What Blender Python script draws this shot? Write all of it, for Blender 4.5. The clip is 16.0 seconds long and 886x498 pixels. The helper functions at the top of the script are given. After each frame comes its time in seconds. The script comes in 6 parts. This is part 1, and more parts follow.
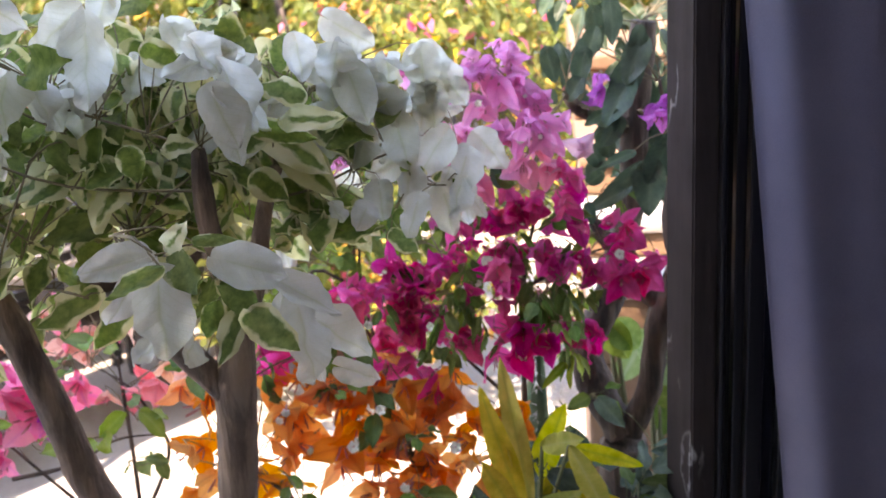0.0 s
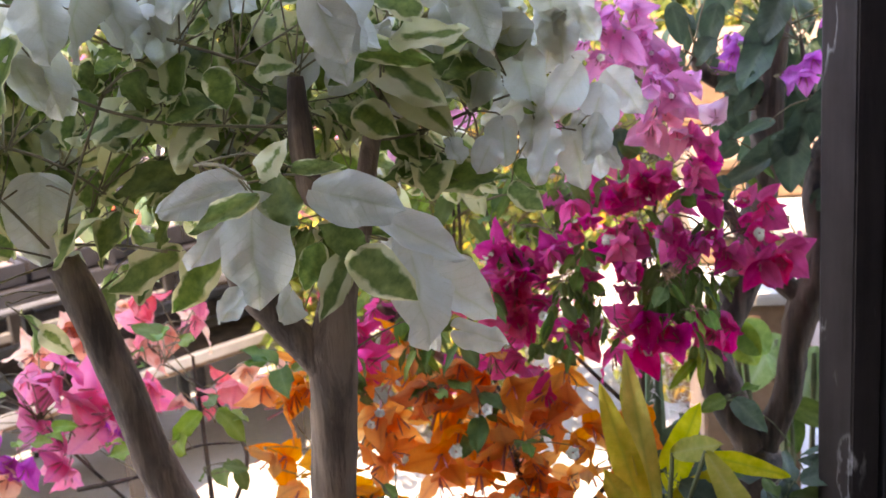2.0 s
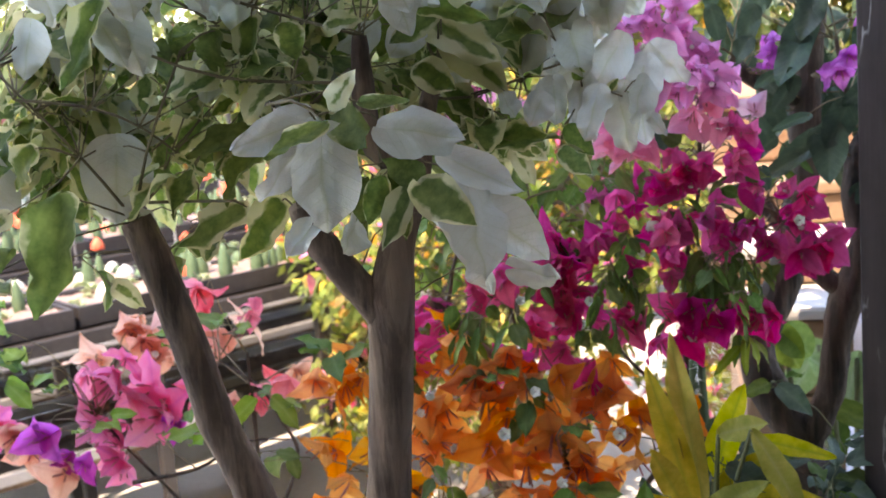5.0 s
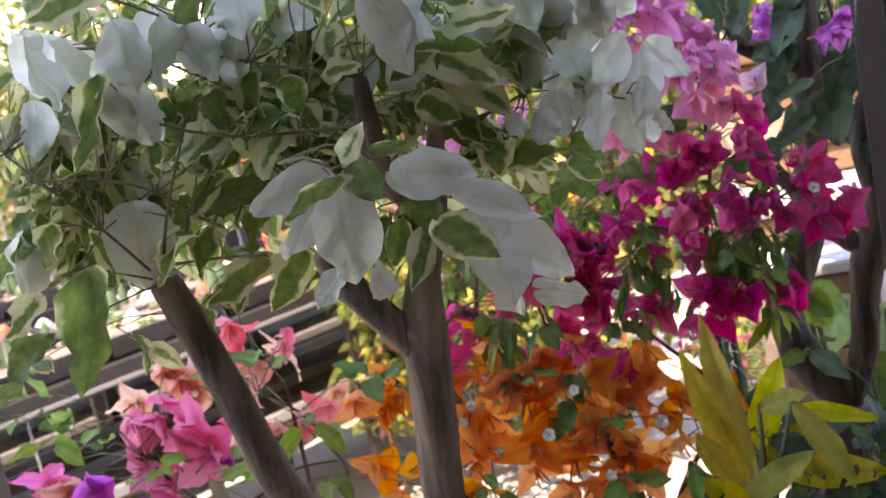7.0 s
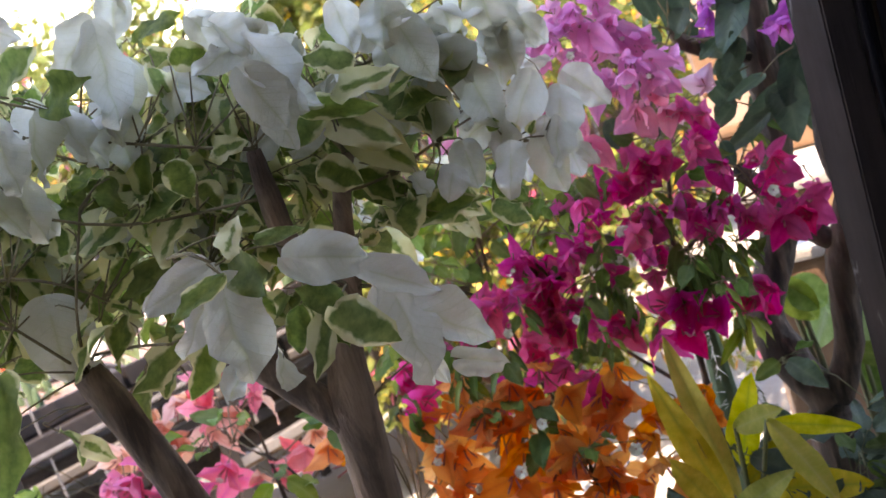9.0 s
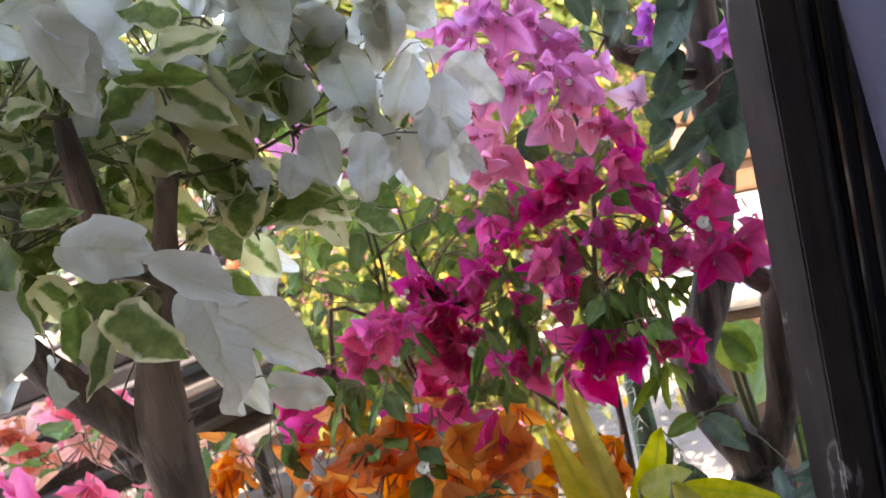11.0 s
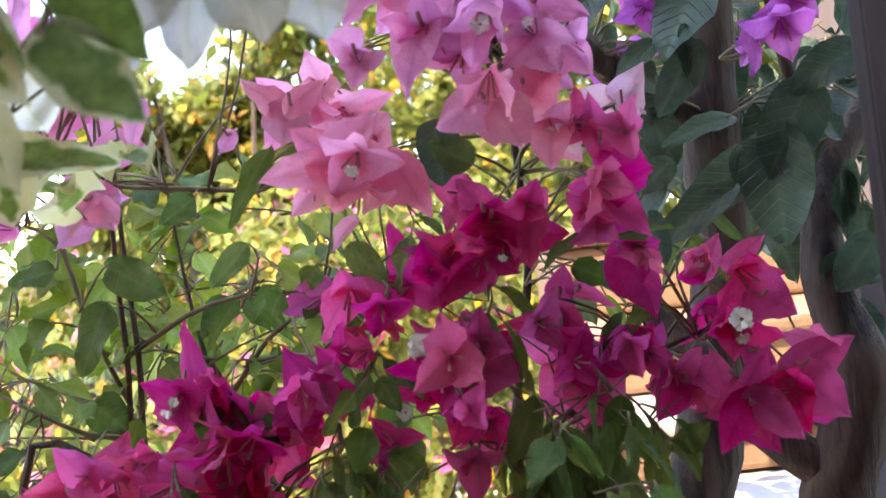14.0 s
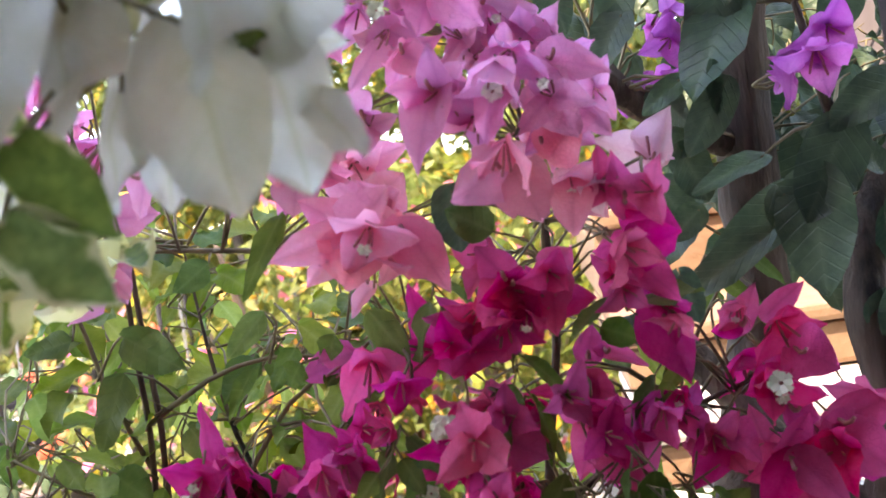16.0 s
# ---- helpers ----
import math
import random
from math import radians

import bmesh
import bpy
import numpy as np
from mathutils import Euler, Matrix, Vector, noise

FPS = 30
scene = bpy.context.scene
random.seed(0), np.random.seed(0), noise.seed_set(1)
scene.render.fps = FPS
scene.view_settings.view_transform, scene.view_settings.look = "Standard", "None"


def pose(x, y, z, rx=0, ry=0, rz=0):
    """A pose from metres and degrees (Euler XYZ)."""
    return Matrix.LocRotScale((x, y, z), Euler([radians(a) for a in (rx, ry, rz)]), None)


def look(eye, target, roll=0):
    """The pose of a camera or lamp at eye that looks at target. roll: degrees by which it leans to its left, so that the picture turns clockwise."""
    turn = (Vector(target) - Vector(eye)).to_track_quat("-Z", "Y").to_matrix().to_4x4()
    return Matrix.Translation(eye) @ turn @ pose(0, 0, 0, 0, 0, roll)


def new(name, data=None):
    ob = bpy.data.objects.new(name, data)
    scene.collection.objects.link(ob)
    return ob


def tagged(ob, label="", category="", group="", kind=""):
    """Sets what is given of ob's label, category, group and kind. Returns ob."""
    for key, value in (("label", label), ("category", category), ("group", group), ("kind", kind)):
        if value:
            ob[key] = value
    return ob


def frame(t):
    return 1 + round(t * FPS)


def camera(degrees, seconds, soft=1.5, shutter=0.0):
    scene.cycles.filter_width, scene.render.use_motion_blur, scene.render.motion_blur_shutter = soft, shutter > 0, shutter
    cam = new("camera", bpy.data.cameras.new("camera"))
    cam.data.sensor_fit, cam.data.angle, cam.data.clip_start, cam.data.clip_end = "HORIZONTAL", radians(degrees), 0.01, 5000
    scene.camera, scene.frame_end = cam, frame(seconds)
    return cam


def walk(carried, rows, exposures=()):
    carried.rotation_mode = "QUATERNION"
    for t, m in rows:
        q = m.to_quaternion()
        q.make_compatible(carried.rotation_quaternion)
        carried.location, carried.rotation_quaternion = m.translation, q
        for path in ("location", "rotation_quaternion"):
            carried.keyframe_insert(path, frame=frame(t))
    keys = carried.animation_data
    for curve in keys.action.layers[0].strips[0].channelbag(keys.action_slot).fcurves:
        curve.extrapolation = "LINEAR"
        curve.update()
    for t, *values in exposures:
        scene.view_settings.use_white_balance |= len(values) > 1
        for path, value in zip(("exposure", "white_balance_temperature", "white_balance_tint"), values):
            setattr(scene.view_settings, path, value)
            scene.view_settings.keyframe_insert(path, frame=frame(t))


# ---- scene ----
cam = camera(44.0, 16.0)
cam.data.dof.use_dof = True
cam.data.dof.focus_distance = 0.68
cam.data.dof.aperture_fstop = 16.0
# seconds, x, y, z, yaw, pitch, roll
ROWS = [
    (0, 0.1162, 0.0685, 1.5551, 5.06, -17.62, 3.53),
    (0.5, 0.1269, 0.1068, 1.5320, 6.62, -17.36, 4.30),
    (1, 0.1005, 0.1271, 1.4989, 6.98, -16.50, 4.18),
    (1.5, 0.0691, 0.1642, 1.4510, 7.59, -15.12, 4.09),
    (2, 0.0506, 0.1665, 1.4455, 8.24, -14.40, 4.38),
    (2.5, 0.0096, 0.1484, 1.4229, 7.88, -12.84, 4.35),
    (3, 0.0119, 0.1442, 1.4199, 8.66, -12.17, 4.38),
    (3.5, 0.0323, 0.1353, 1.3976, 9.63, -11.18, 4.92),
    (4, 0.0389, 0.1262, 1.3596, 10.03, -9.92, 4.45),
    (6.5, 0.0380, 0.0872, 1.3584, 10.13, -9.39, 7.66),
    (7, 0.0380, 0.1034, 1.4022, 9.43, -11.28, 12.04),
    (7.5, 0.0487, 0.1254, 1.4550, 8.91, -13.70, 16.29),
    (8, 0.0831, 0.1406, 1.4528, 9.93, -13.34, 18.26),
    (10.5, 0.1681, 0.2600, 1.3986, 11.53, -11.69, 16.10),
    (11, 0.1839, 0.3039, 1.3786, 10.87, -11.23, 13.67),
    (11.5, 0.1619, 0.3667, 1.3252, 9.19, -8.79, 10.83),
    (12, 0.1020, 0.4498, 1.2438, 5.58, -4.04, 6.63),
    (12.5, 0.0824, 0.5063, 1.2088, 3.48, -1.45, 5.25),
    (13, 0.0772, 0.5702, 1.1984, 2.33, -0.25, 4.89),
    (13.5, 0.0754, 0.6607, 1.2050, 2.01, -0.04, 5.52),
    (14, 0.0770, 0.7161, 1.2145, 2.73, 1.10, 6.91),
    (14.5, 0.0853, 0.7322, 1.2353, 4.22, 1.88, 8.24),
    (15, 0.0901, 0.7299, 1.2581, 5.09, 1.64, 9.12),
    (15.5, 0.0940, 0.7410, 1.2870, 5.70, -1.04, 8.97),
    (16, 0.0940, 0.7390, 1.2670, 5.05, -1.34, 9.10),
]
walk(cam, [(t, pose(x, y, z, 90 + pitch, roll, yaw)) for t, x, y, z, yaw, pitch, roll in ROWS],
     exposures=[(0.0, 3.5, 7800, 27), (2.0, 3.5, 7900, 25), (4.0, 3.37, 7700, 19), (8.0, 3.12, 7900, 25), (11.0, 3.52, 7900, 24), (11.5, 3.62, 7900, 25), (12.0, 3.6, 7800, 27), (12.6, 3.47, 7800, 30), (13.5, 3.42, 7900, 35), (14.0, 3.38, 7600, 21), (14.6, 3.38, 7700, 19), (16.0, 3.42, 8000, 22)])

# ---- sky and sun: the sun stands high behind an unseen house, added so its roof shades the plants ----
SUN_EL, SUN_AZ = radians(62), radians(200)
world = bpy.data.worlds.new("sky")
scene.world = world
world.use_nodes = True
wn = world.node_tree.nodes
sky = wn.new("ShaderNodeTexSky")
sky.sky_type, sky.sun_disc, sky.sun_elevation, sky.sun_rotation = "NISHITA", False, SUN_EL, SUN_AZ
sky.dust_density = 0.3
wn["Background"].inputs["Strength"].default_value = 0.15
world.node_tree.links.new(sky.outputs["Color"], wn["Background"].inputs["Color"])
lamp = bpy.data.lights.new("sun", "SUN")
lamp.energy, lamp.angle, lamp.color = 1.5, radians(0.5), (1.0, 0.93, 0.82)
sun = new("sun", lamp)
sun_dir = Vector((math.sin(SUN_AZ) * math.cos(SUN_EL), math.cos(SUN_AZ) * math.cos(SUN_EL), math.sin(SUN_EL)))
sun.matrix_world = look(sun_dir * 20, (0, 0, 0))


# ---- materials ----
class Mat:
    """A node material with a few helpers."""

    def __init__(self, name, rough=0.6, metal=0.0):
        self.m = bpy.data.materials.new(name)
        self.m.use_nodes = True
        self.n, self.l = self.m.node_tree.nodes, self.m.node_tree.links
        self.b = self.n["Principled BSDF"]
        self.b.inputs["Roughness"].default_value = rough
        self.b.inputs["Metallic"].default_value = metal
        self.tc = self.n.new("ShaderNodeTexCoord")

    def node(self, kind, **values):
        nd = self.n.new(kind)
        for key, v in values.items():
            nd.inputs[key.replace("_", " ")].default_value = v
        return nd

    def noise(self, scale, detail=4, rough=0.6, stretch=(1, 1, 1), coord="Object"):
        mp = self.node("ShaderNodeMapping", Scale=stretch)
        self.l.new(self.tc.outputs[coord], mp.inputs["Vector"])
        nz = self.node("ShaderNodeTexNoise", Scale=scale, Detail=detail, Roughness=rough)
        self.l.new(mp.outputs["Vector"], nz.inputs["Vector"])
        return nz.outputs["Fac"]

    def ramp(self, fac, stops):
        r = self.n.new("ShaderNodeValToRGB")
        el = r.color_ramp.elements
        while len(el) < len(stops):
            el.new(0.5)
        for e, (p, c) in zip(el, stops):
            e.position, e.color = p, (*c, 1) if len(c) == 3 else c
        self.l.new(fac, r.inputs["Fac"])
        return r.outputs["Color"]

    def mix(self, fac, a, b, kind="MIX"):
        x = self.n.new("ShaderNodeMix")
        x.data_type, x.blend_type = "RGBA", kind
        for val, sock in ((fac, x.inputs[0]), (a, x.inputs[6]), (b, x.inputs[7])):
            if isinstance(val, bpy.types.NodeSocket):
                self.l.new(val, sock)
            else:
                sock.default_value = val if isinstance(val, float) else (*val, 1)
        return x.outputs[2]

    def math(self, op, a, b):
        x = self.n.new("ShaderNodeMath")
        x.operation = op
        for val, sock in ((a, x.inputs[0]), (b, x.inputs[1])):
            if isinstance(val, bpy.types.NodeSocket):
                self.l.new(val, sock)
            else:
                sock.default_value = val
        return x.outputs[0]

    def veins(self, mm):
        """Thin side veins that run from the midrib towards the tip, some millimetres apart."""
        p = self.n.new("ShaderNodeSeparateXYZ")
        self.l.new(self.tc.outputs["Object"], p.inputs[0])
        run = self.math("SUBTRACT", p.outputs[1], self.math("MULTIPLY", self.math("ABSOLUTE", p.outputs[0], 0.0), 0.75))
        saw = self.math("FRACT", self.math("ADD", self.math("MULTIPLY", run, 1000.0 / mm), 8.0), 0.0)
        return self.ramp(saw, [(0.0, (1, 1, 1)), (0.10, (0, 0, 0)), (0.92, (0, 0, 0)), (1.0, (1, 1, 1))])

    def attr(self, name):
        a = self.n.new("ShaderNodeAttribute")
        a.attribute_name = name
        return a.outputs["Fac"]

    def random(self, island=False):
        if island:
            return self.n.new("ShaderNodeNewGeometry").outputs["Random Per Island"]
        return self.n.new("ShaderNodeObjectInfo").outputs["Random"]

    def vary(self, col, rnd, hue=0.03, sat=0.15, val=0.3):
        h = self.n.new("ShaderNodeHueSaturation")
        self.l.new(col, h.inputs["Color"])
        for sock, mid, span in (("Hue", 0.5, hue), ("Saturation", 1.0, sat), ("Value", 1.0, val)):
            frac = self.math("FRACT", self.math("MULTIPLY", rnd, {"Hue": 7.3, "Saturation": 13.7, "Value": 3.1}[sock]), 0.0)
            self.l.new(self.math("ADD", self.math("MULTIPLY", frac, span), mid - span / 2), h.inputs[sock])
        return h.outputs["Color"]

    def bump(self, fac, strength=0.3, dist=0.002):
        b = self.node("ShaderNodeBump", Strength=strength, Distance=dist)
        self.l.new(fac, b.inputs["Height"])
        self.l.new(b.outputs["Normal"], self.b.inputs["Normal"])

    def colour(self, col):
        if isinstance(col, bpy.types.NodeSocket):
            self.l.new(col, self.b.inputs["Base Color"])
        else:
            self.b.inputs["Base Color"].default_value = (*col, 1)
        return self

    def thin(self, col, share=0.4):
        """Lets light through, as petals and leaves do."""
        t = self.n.new("ShaderNodeBsdfTranslucent")
        self.l.new(col, t.inputs["Color"])
        x = self.node("ShaderNodeMixShader", Fac=share)
        self.l.new(self.b.outputs[0], x.inputs[1])
        self.l.new(t.outputs[0], x.inputs[2])
        self.l.new(x.outputs[0], self.n["Material Output"].inputs["Surface"])
        return self


def petal_mat(name, lo, hi, rib, share=0.56, island=False, specks=False):
    """Papery bract: two tones, net of veins, a tinted midrib."""
    m = Mat(name, 0.55)
    base = m.ramp(m.noise(45, 5), [(0.3, lo), (0.7, hi)])
    base = m.mix(m.math("MULTIPLY", m.math("POWER", m.attr("rib"), 14.0 if specks else 5.0), 0.55 if specks else 0.4), base, rib)
    v = m.node("ShaderNodeTexVoronoi", Scale=260.0)
    v.feature = "DISTANCE_TO_EDGE"
    m.l.new(m.tc.outputs["Object"], v.inputs["Vector"])
    vein = m.ramp(v.outputs["Distance"], [(0.0, (1, 1, 1)), (0.09, (0, 0, 0))])
    base = m.mix(m.math("MULTIPLY", vein, 0.10 if specks else 0.14), base, rib)
    if specks:
        base = m.mix(m.math("MULTIPLY", m.veins(6.5), 0.16), base, rib)
        base = m.mix(m.math("MULTIPLY", m.ramp(m.noise(22, 3), [(0.52, (0, 0, 0)), (0.7, (1, 1, 1))]), 0.35), base, (0.66, 0.60, 0.40))
    base = m.vary(base, m.random(island), 0.025, 0.18, 0.12 if specks else 0.25)
    if specks:
        d = m.node("ShaderNodeTexVoronoi", Scale=75.0)
        m.l.new(m.tc.outputs["Object"], d.inputs["Vector"])
        gate = m.math("MULTIPLY", m.ramp(d.outputs["Distance"], [(0.09, (1, 1, 1)), (0.16, (0, 0, 0))]), m.ramp(m.noise(38, 2), [(0.60, (0, 0, 0)), (0.66, (1, 1, 1))]))
        base = m.mix(gate, base, (0.10, 0.08, 0.05))
    m.colour(base)
    relief = m.math("ADD", m.noise(120, 6), m.math("MULTIPLY", vein, 0.15 if specks else 0.2))
    if specks:
        relief = m.math("SUBTRACT", relief, m.math("MULTIPLY", m.veins(6.5), 0.3))
    m.bump(relief, 0.8, 0.003)
    m.b.inputs["Specular IOR Level"].default_value = 0.3
    return m.thin(base, share).m


def leaf_mat(name, lo, hi, rib, share=0.38, rough=0.42, val=0.5, island=False, gloss=0.25):
    m = Mat(name, rough)
    base = m.ramp(m.noise(60, 4), [(0.3, lo), (0.7, hi)])
    base = m.mix(m.math("MULTIPLY", m.math("POWER", m.attr("rib"), 6.0), 0.6), base, rib)
    side = m.veins(8.0)
    base = m.mix(m.math("MULTIPLY", side, 0.0 if island else 0.15), base, rib)
    base = m.vary(base, m.random(island), 0.05, 0.2, val)
    m.colour(base)
    m.b.inputs["Specular IOR Level"].default_value = gloss
    m.bump(m.math("SUBTRACT", m.noise(90, 4), m.math("MULTIPLY", side, 0.35)), 0.6, 0.002)
    return m.thin(base, share).m


def varied_leaf(name="variegated_leaf", bias=0.0):
    """Green in the middle, cream at the rim, with a ragged border between."""
    m = Mat(name, 0.5)
    edge = m.math("ADD", m.attr("rim"), m.math("MULTIPLY", m.math("SUBTRACT", m.noise(55, 3, 0.5), 0.5), 1.3))
    edge = m.math("ADD", edge, m.math("MULTIPLY", m.math("SUBTRACT", m.random(), 0.56 + bias), 0.9))
    green = m.ramp(m.noise(80, 3), [(0.35, (0.10, 0.165, 0.035)), (0.65, (0.25, 0.33, 0.08))])
    cream = m.ramp(m.noise(30, 3), [(0.3, (0.60, 0.59, 0.25)), (0.7, (0.77, 0.74, 0.45))])
    base = m.mix(m.ramp(edge, [(0.45, (0, 0, 0)), (0.62, (1, 1, 1))]), green, cream)
    base = m.vary(base, m.random(), 0.03, 0.2, 0.3)
    m.colour(base)
    m.b.inputs["Specular IOR Level"].default_value = 0.25
    m.bump(m.noise(90, 4), 0.5, 0.002)
    return m.thin(base, 0.6).m


def bark_mat(name, lo, hi, scale=1.0):
    m = Mat(name, 0.85)
    streak = m.noise(60 * scale, 8, 0.65, (1, 1, 0.12))
    blotch = m.noise(14 * scale, 4)
    base = m.mix(0.5, m.ramp(streak, [(0.43, lo), (0.57, hi)]), m.ramp(blotch, [(0.35, lo), (0.7, hi)]))
    m.colour(base)
    m.bump(streak, 1.0, 0.01)
    return m.m


def rough_mat(name, lo, hi, scale=6.0, rough=0.85, metal=0.0, bump=0.4, fine=60.0, stretch=(1, 1, 1), depth=0.004):
    m = Mat(name, rough, metal)
    a, b = m.noise(scale, 5, 0.6, stretch), m.noise(fine, 6, 0.6, stretch)
    m.colour(m.mix(0.45, m.ramp(a, [(0.3, lo), (0.7, hi)]), m.ramp(b, [(0.3, lo), (0.7, hi)])))
    m.bump(b, bump, depth)
    return m.m


WHITE = petal_mat("white_bract", (0.67, 0.66, 0.54), (0.78, 0.77, 0.67), (0.54, 0.55, 0.28), 0.66, specks=True)
PINK_M = petal_mat("pink_bract", (0.88, 0.30, 0.57), (0.93, 0.46, 0.71), (0.60, 0.16, 0.42))
CORAL_M = petal_mat("coral_bract", (0.90, 0.27, 0.42), (0.94, 0.43, 0.56), (0.60, 0.14, 0.22), 0.62)
MAGENTA = petal_mat("magenta_bract", (0.72, 0.035, 0.23), (0.86, 0.10, 0.38), (0.48, 0.014, 0.13))
PURPLE_M = petal_mat("purple_bract", (0.64, 0.11, 0.52), (0.78, 0.26, 0.68), (0.34, 0.03, 0.30))
CRIMSON = petal_mat("crimson_bract", (0.76, 0.04, 0.21), (0.87, 0.12, 0.34), (0.45, 0.02, 0.10))
ORANGE_M = petal_mat("orange_bract", (0.86, 0.27, 0.03), (0.94, 0.40, 0.07), (0.50, 0.09, 0.02), 0.6)
RED_M = petal_mat("rose_bract", (0.88, 0.15, 0.22), (0.93, 0.32, 0.34), (0.5, 0.04, 0.10))
SALMON_M = petal_mat("salmon_bract", (0.88, 0.42, 0.28), (0.93, 0.58, 0.42), (0.60, 0.18, 0.10))
ROSE_M = petal_mat("rose_pink_bract", (0.90, 0.16, 0.33), (0.95, 0.33, 0.46), (0.60, 0.08, 0.42))
VARIEGATED = varied_leaf()
VARIEGATED_DEEP = varied_leaf("green_variegated_leaf", 0.2)
LEAF = leaf_mat("green_leaf", (0.075, 0.14, 0.03), (0.17, 0.25, 0.06), (0.20, 0.28, 0.09), 0.5, 0.55)
LEAF_LIGHT = leaf_mat("light_leaf", (0.14, 0.24, 0.03), (0.28, 0.38, 0.07), (0.30, 0.40, 0.12), 0.52, 0.55)
LEAF_DARK = leaf_mat("dark_leaf", (0.045, 0.085, 0.05), (0.095, 0.15, 0.08), (0.14, 0.20, 0.12), 0.4, 0.38, gloss=0.5)
LEAF_YELLOW = leaf_mat("yellow_leaf", (0.54, 0.48, 0.03), (0.82, 0.68, 0.09), (0.36, 0.42, 0.05), 0.5, 0.5)
LEAF_LIME = leaf_mat("lime_leaf", (0.40, 0.44, 0.05), (0.64, 0.60, 0.10), (0.6, 0.6, 0.2), 0.5, 0.5)
FAR_LEAF = leaf_mat("far_leaf", (0.09, 0.14, 0.025), (0.30, 0.32, 0.07), (0.3, 0.3, 0.1), 0.4, 0.5, 0.7, True)
FAR_YELLOW = leaf_mat("far_blossom", (0.75, 0.45, 0.05), (0.85, 0.62, 0.15), (0.7, 0.3, 0.1), 0.4, 0.6, 0.4, True)
FAR_PINK = leaf_mat("far_pink_blossom", (0.80, 0.12, 0.30), (0.85, 0.30, 0.40), (0.7, 0.1, 0.2), 0.4, 0.6, 0.4, True)
STEM = rough_mat("green_stem", (0.10, 0.13, 0.05), (0.20, 0.20, 0.09), 40, 0.6)
TWIG = rough_mat("brown_twig", (0.13, 0.10, 0.055), (0.27, 0.22, 0.11), 60, 0.8)
FLORET = rough_mat("cream_floret", (0.78, 0.76, 0.60), (0.86, 0.85, 0.74), 200, 0.6)
TUBE_M = rough_mat("flower_tube", (0.36, 0.10, 0.13), (0.48, 0.22, 0.17), 200, 0.6)
BARK = bark_mat("grey_bark", (0.085, 0.056, 0.040), (0.42, 0.29, 0.20))
BARK_DARK = bark_mat("dark_bark", (0.028, 0.019, 0.013), (0.21, 0.145, 0.10), 0.8)


# ---- builders ----
def mesh_from(name, verts, faces, mats, smooth=True, attrs=None):
    me = bpy.data.meshes.new(name)
    me.from_pydata([tuple(v) for v in verts], [], faces)
    for m in mats if isinstance(mats, (list, tuple)) else [mats]:
        me.materials.append(m)
    if smooth:
        me.polygons.foreach_set("use_smooth", [True] * len(me.polygons))
    for key, values in (attrs or {}).items():
        me.attributes.new(key, "FLOAT", "POINT").data.foreach_set("value", values)
    me.update()
    return me


def child(name, me, parent, m=None, label=""):
    ob = new(name, me)
    ob.parent = parent
    if m is not None:
        ob.matrix_basis = m
    return tagged(ob, label) if label else ob


def part(name, bm, material, parent, label="", smooth=False):
    me = bpy.data.meshes.new(name)
    bm.to_mesh(me)
    bm.free()
    me.materials.append(material)
    if smooth:
        me.polygons.foreach_set("use_smooth", [True] * len(me.polygons))
    return child(name, me, parent, None, label)


def thing(name, place, label, category, group="", kind=""):
    ob = new(name)
    ob.empty_display_size = 0.05
    ob.location = place
    return tagged(ob, label, category, group, kind)


def box_bm(lo, hi, bevel=0.0, bm=None):
    bm = bm or bmesh.new()
    made = bmesh.ops.create_cube(bm, size=1.0)["verts"]
    for v in made:
        v.co = Vector([l + (h - l) * (c + 0.5) for l, h, c in zip(lo, hi, v.co)])
    if bevel:
        edges = {e for v in made for e in v.link_edges}
        bmesh.ops.bevel(bm, geom=list(edges), offset=bevel, segments=2, affect="EDGES", profile=0.6)
    return bm


def blade(length, width, low=0.5, tip=0.95, fold=0.25, droop=0.2, wave=0.05, nv=8, nu=3, heart=0.0, cup=0.0, seed=0, crumple=0.0):
    """A leaf or bract along +Y from its stalk, upper side +Z: ovate, folded at the midrib, wavy at the rim."""
    rnd = random.Random(seed)
    ph, ph2 = rnd.uniform(0, 6), rnd.uniform(0, 6)
    verts, rim, rib, faces = [], [], [], []
    peak = (low / (low + tip)) ** low * (tip / (low + tip)) ** tip
    for i in range(nv + 1):
        s = 0.5 - 0.5 * math.cos(math.pi * i / nv)
        w = width / 2 * (s ** low * (1 - s) ** tip / peak if 0 < s < 1 else 0.0)
        for j in range(-nu, nu + 1):
            u = j / nu
            x = u * w
            y = length * (s - heart * abs(u) * (1 - s) ** 3)
            z = fold * abs(x) - cup * x * x / width * 2 - droop * length * s * s + wave * length * abs(u) ** 2 * (math.sin(s * 9 + ph + (ph2 if u > 0 else 0)) + 0.5 * math.sin(s * 21 + ph2 + u * 3))
            z += crumple * length * noise.noise(Vector((x * 3.2 / width + ph, y * 3.2 / length, ph2))) * (0.35 + s)
            verts.append((x, y, z))
            rim.append(max(abs(u), max(0, (s - 0.75) * 2.5), max(0, 1 - 4 * s) * 0.8))
            rib.append(1 - abs(u))
    row = 2 * nu + 1
    for i in range(nv):
        for j in range(row - 1):
            a = i * row + j
            faces.append((a, a + 1, a + row + 1, a + row))
    return verts, faces, rim, rib


def blade_mesh(name, mat, **kw):
    v, f, rim, rib = blade(**kw)
    return mesh_from(name, v, f, mat, True, {"rim": rim, "rib": rib})


def aim(place, along, up, size=1.0, spin=0.0):
    """Pose that lays local +Y along a way and local +Z near up."""
    y = Vector(along).normalized()
    z = Vector(up)
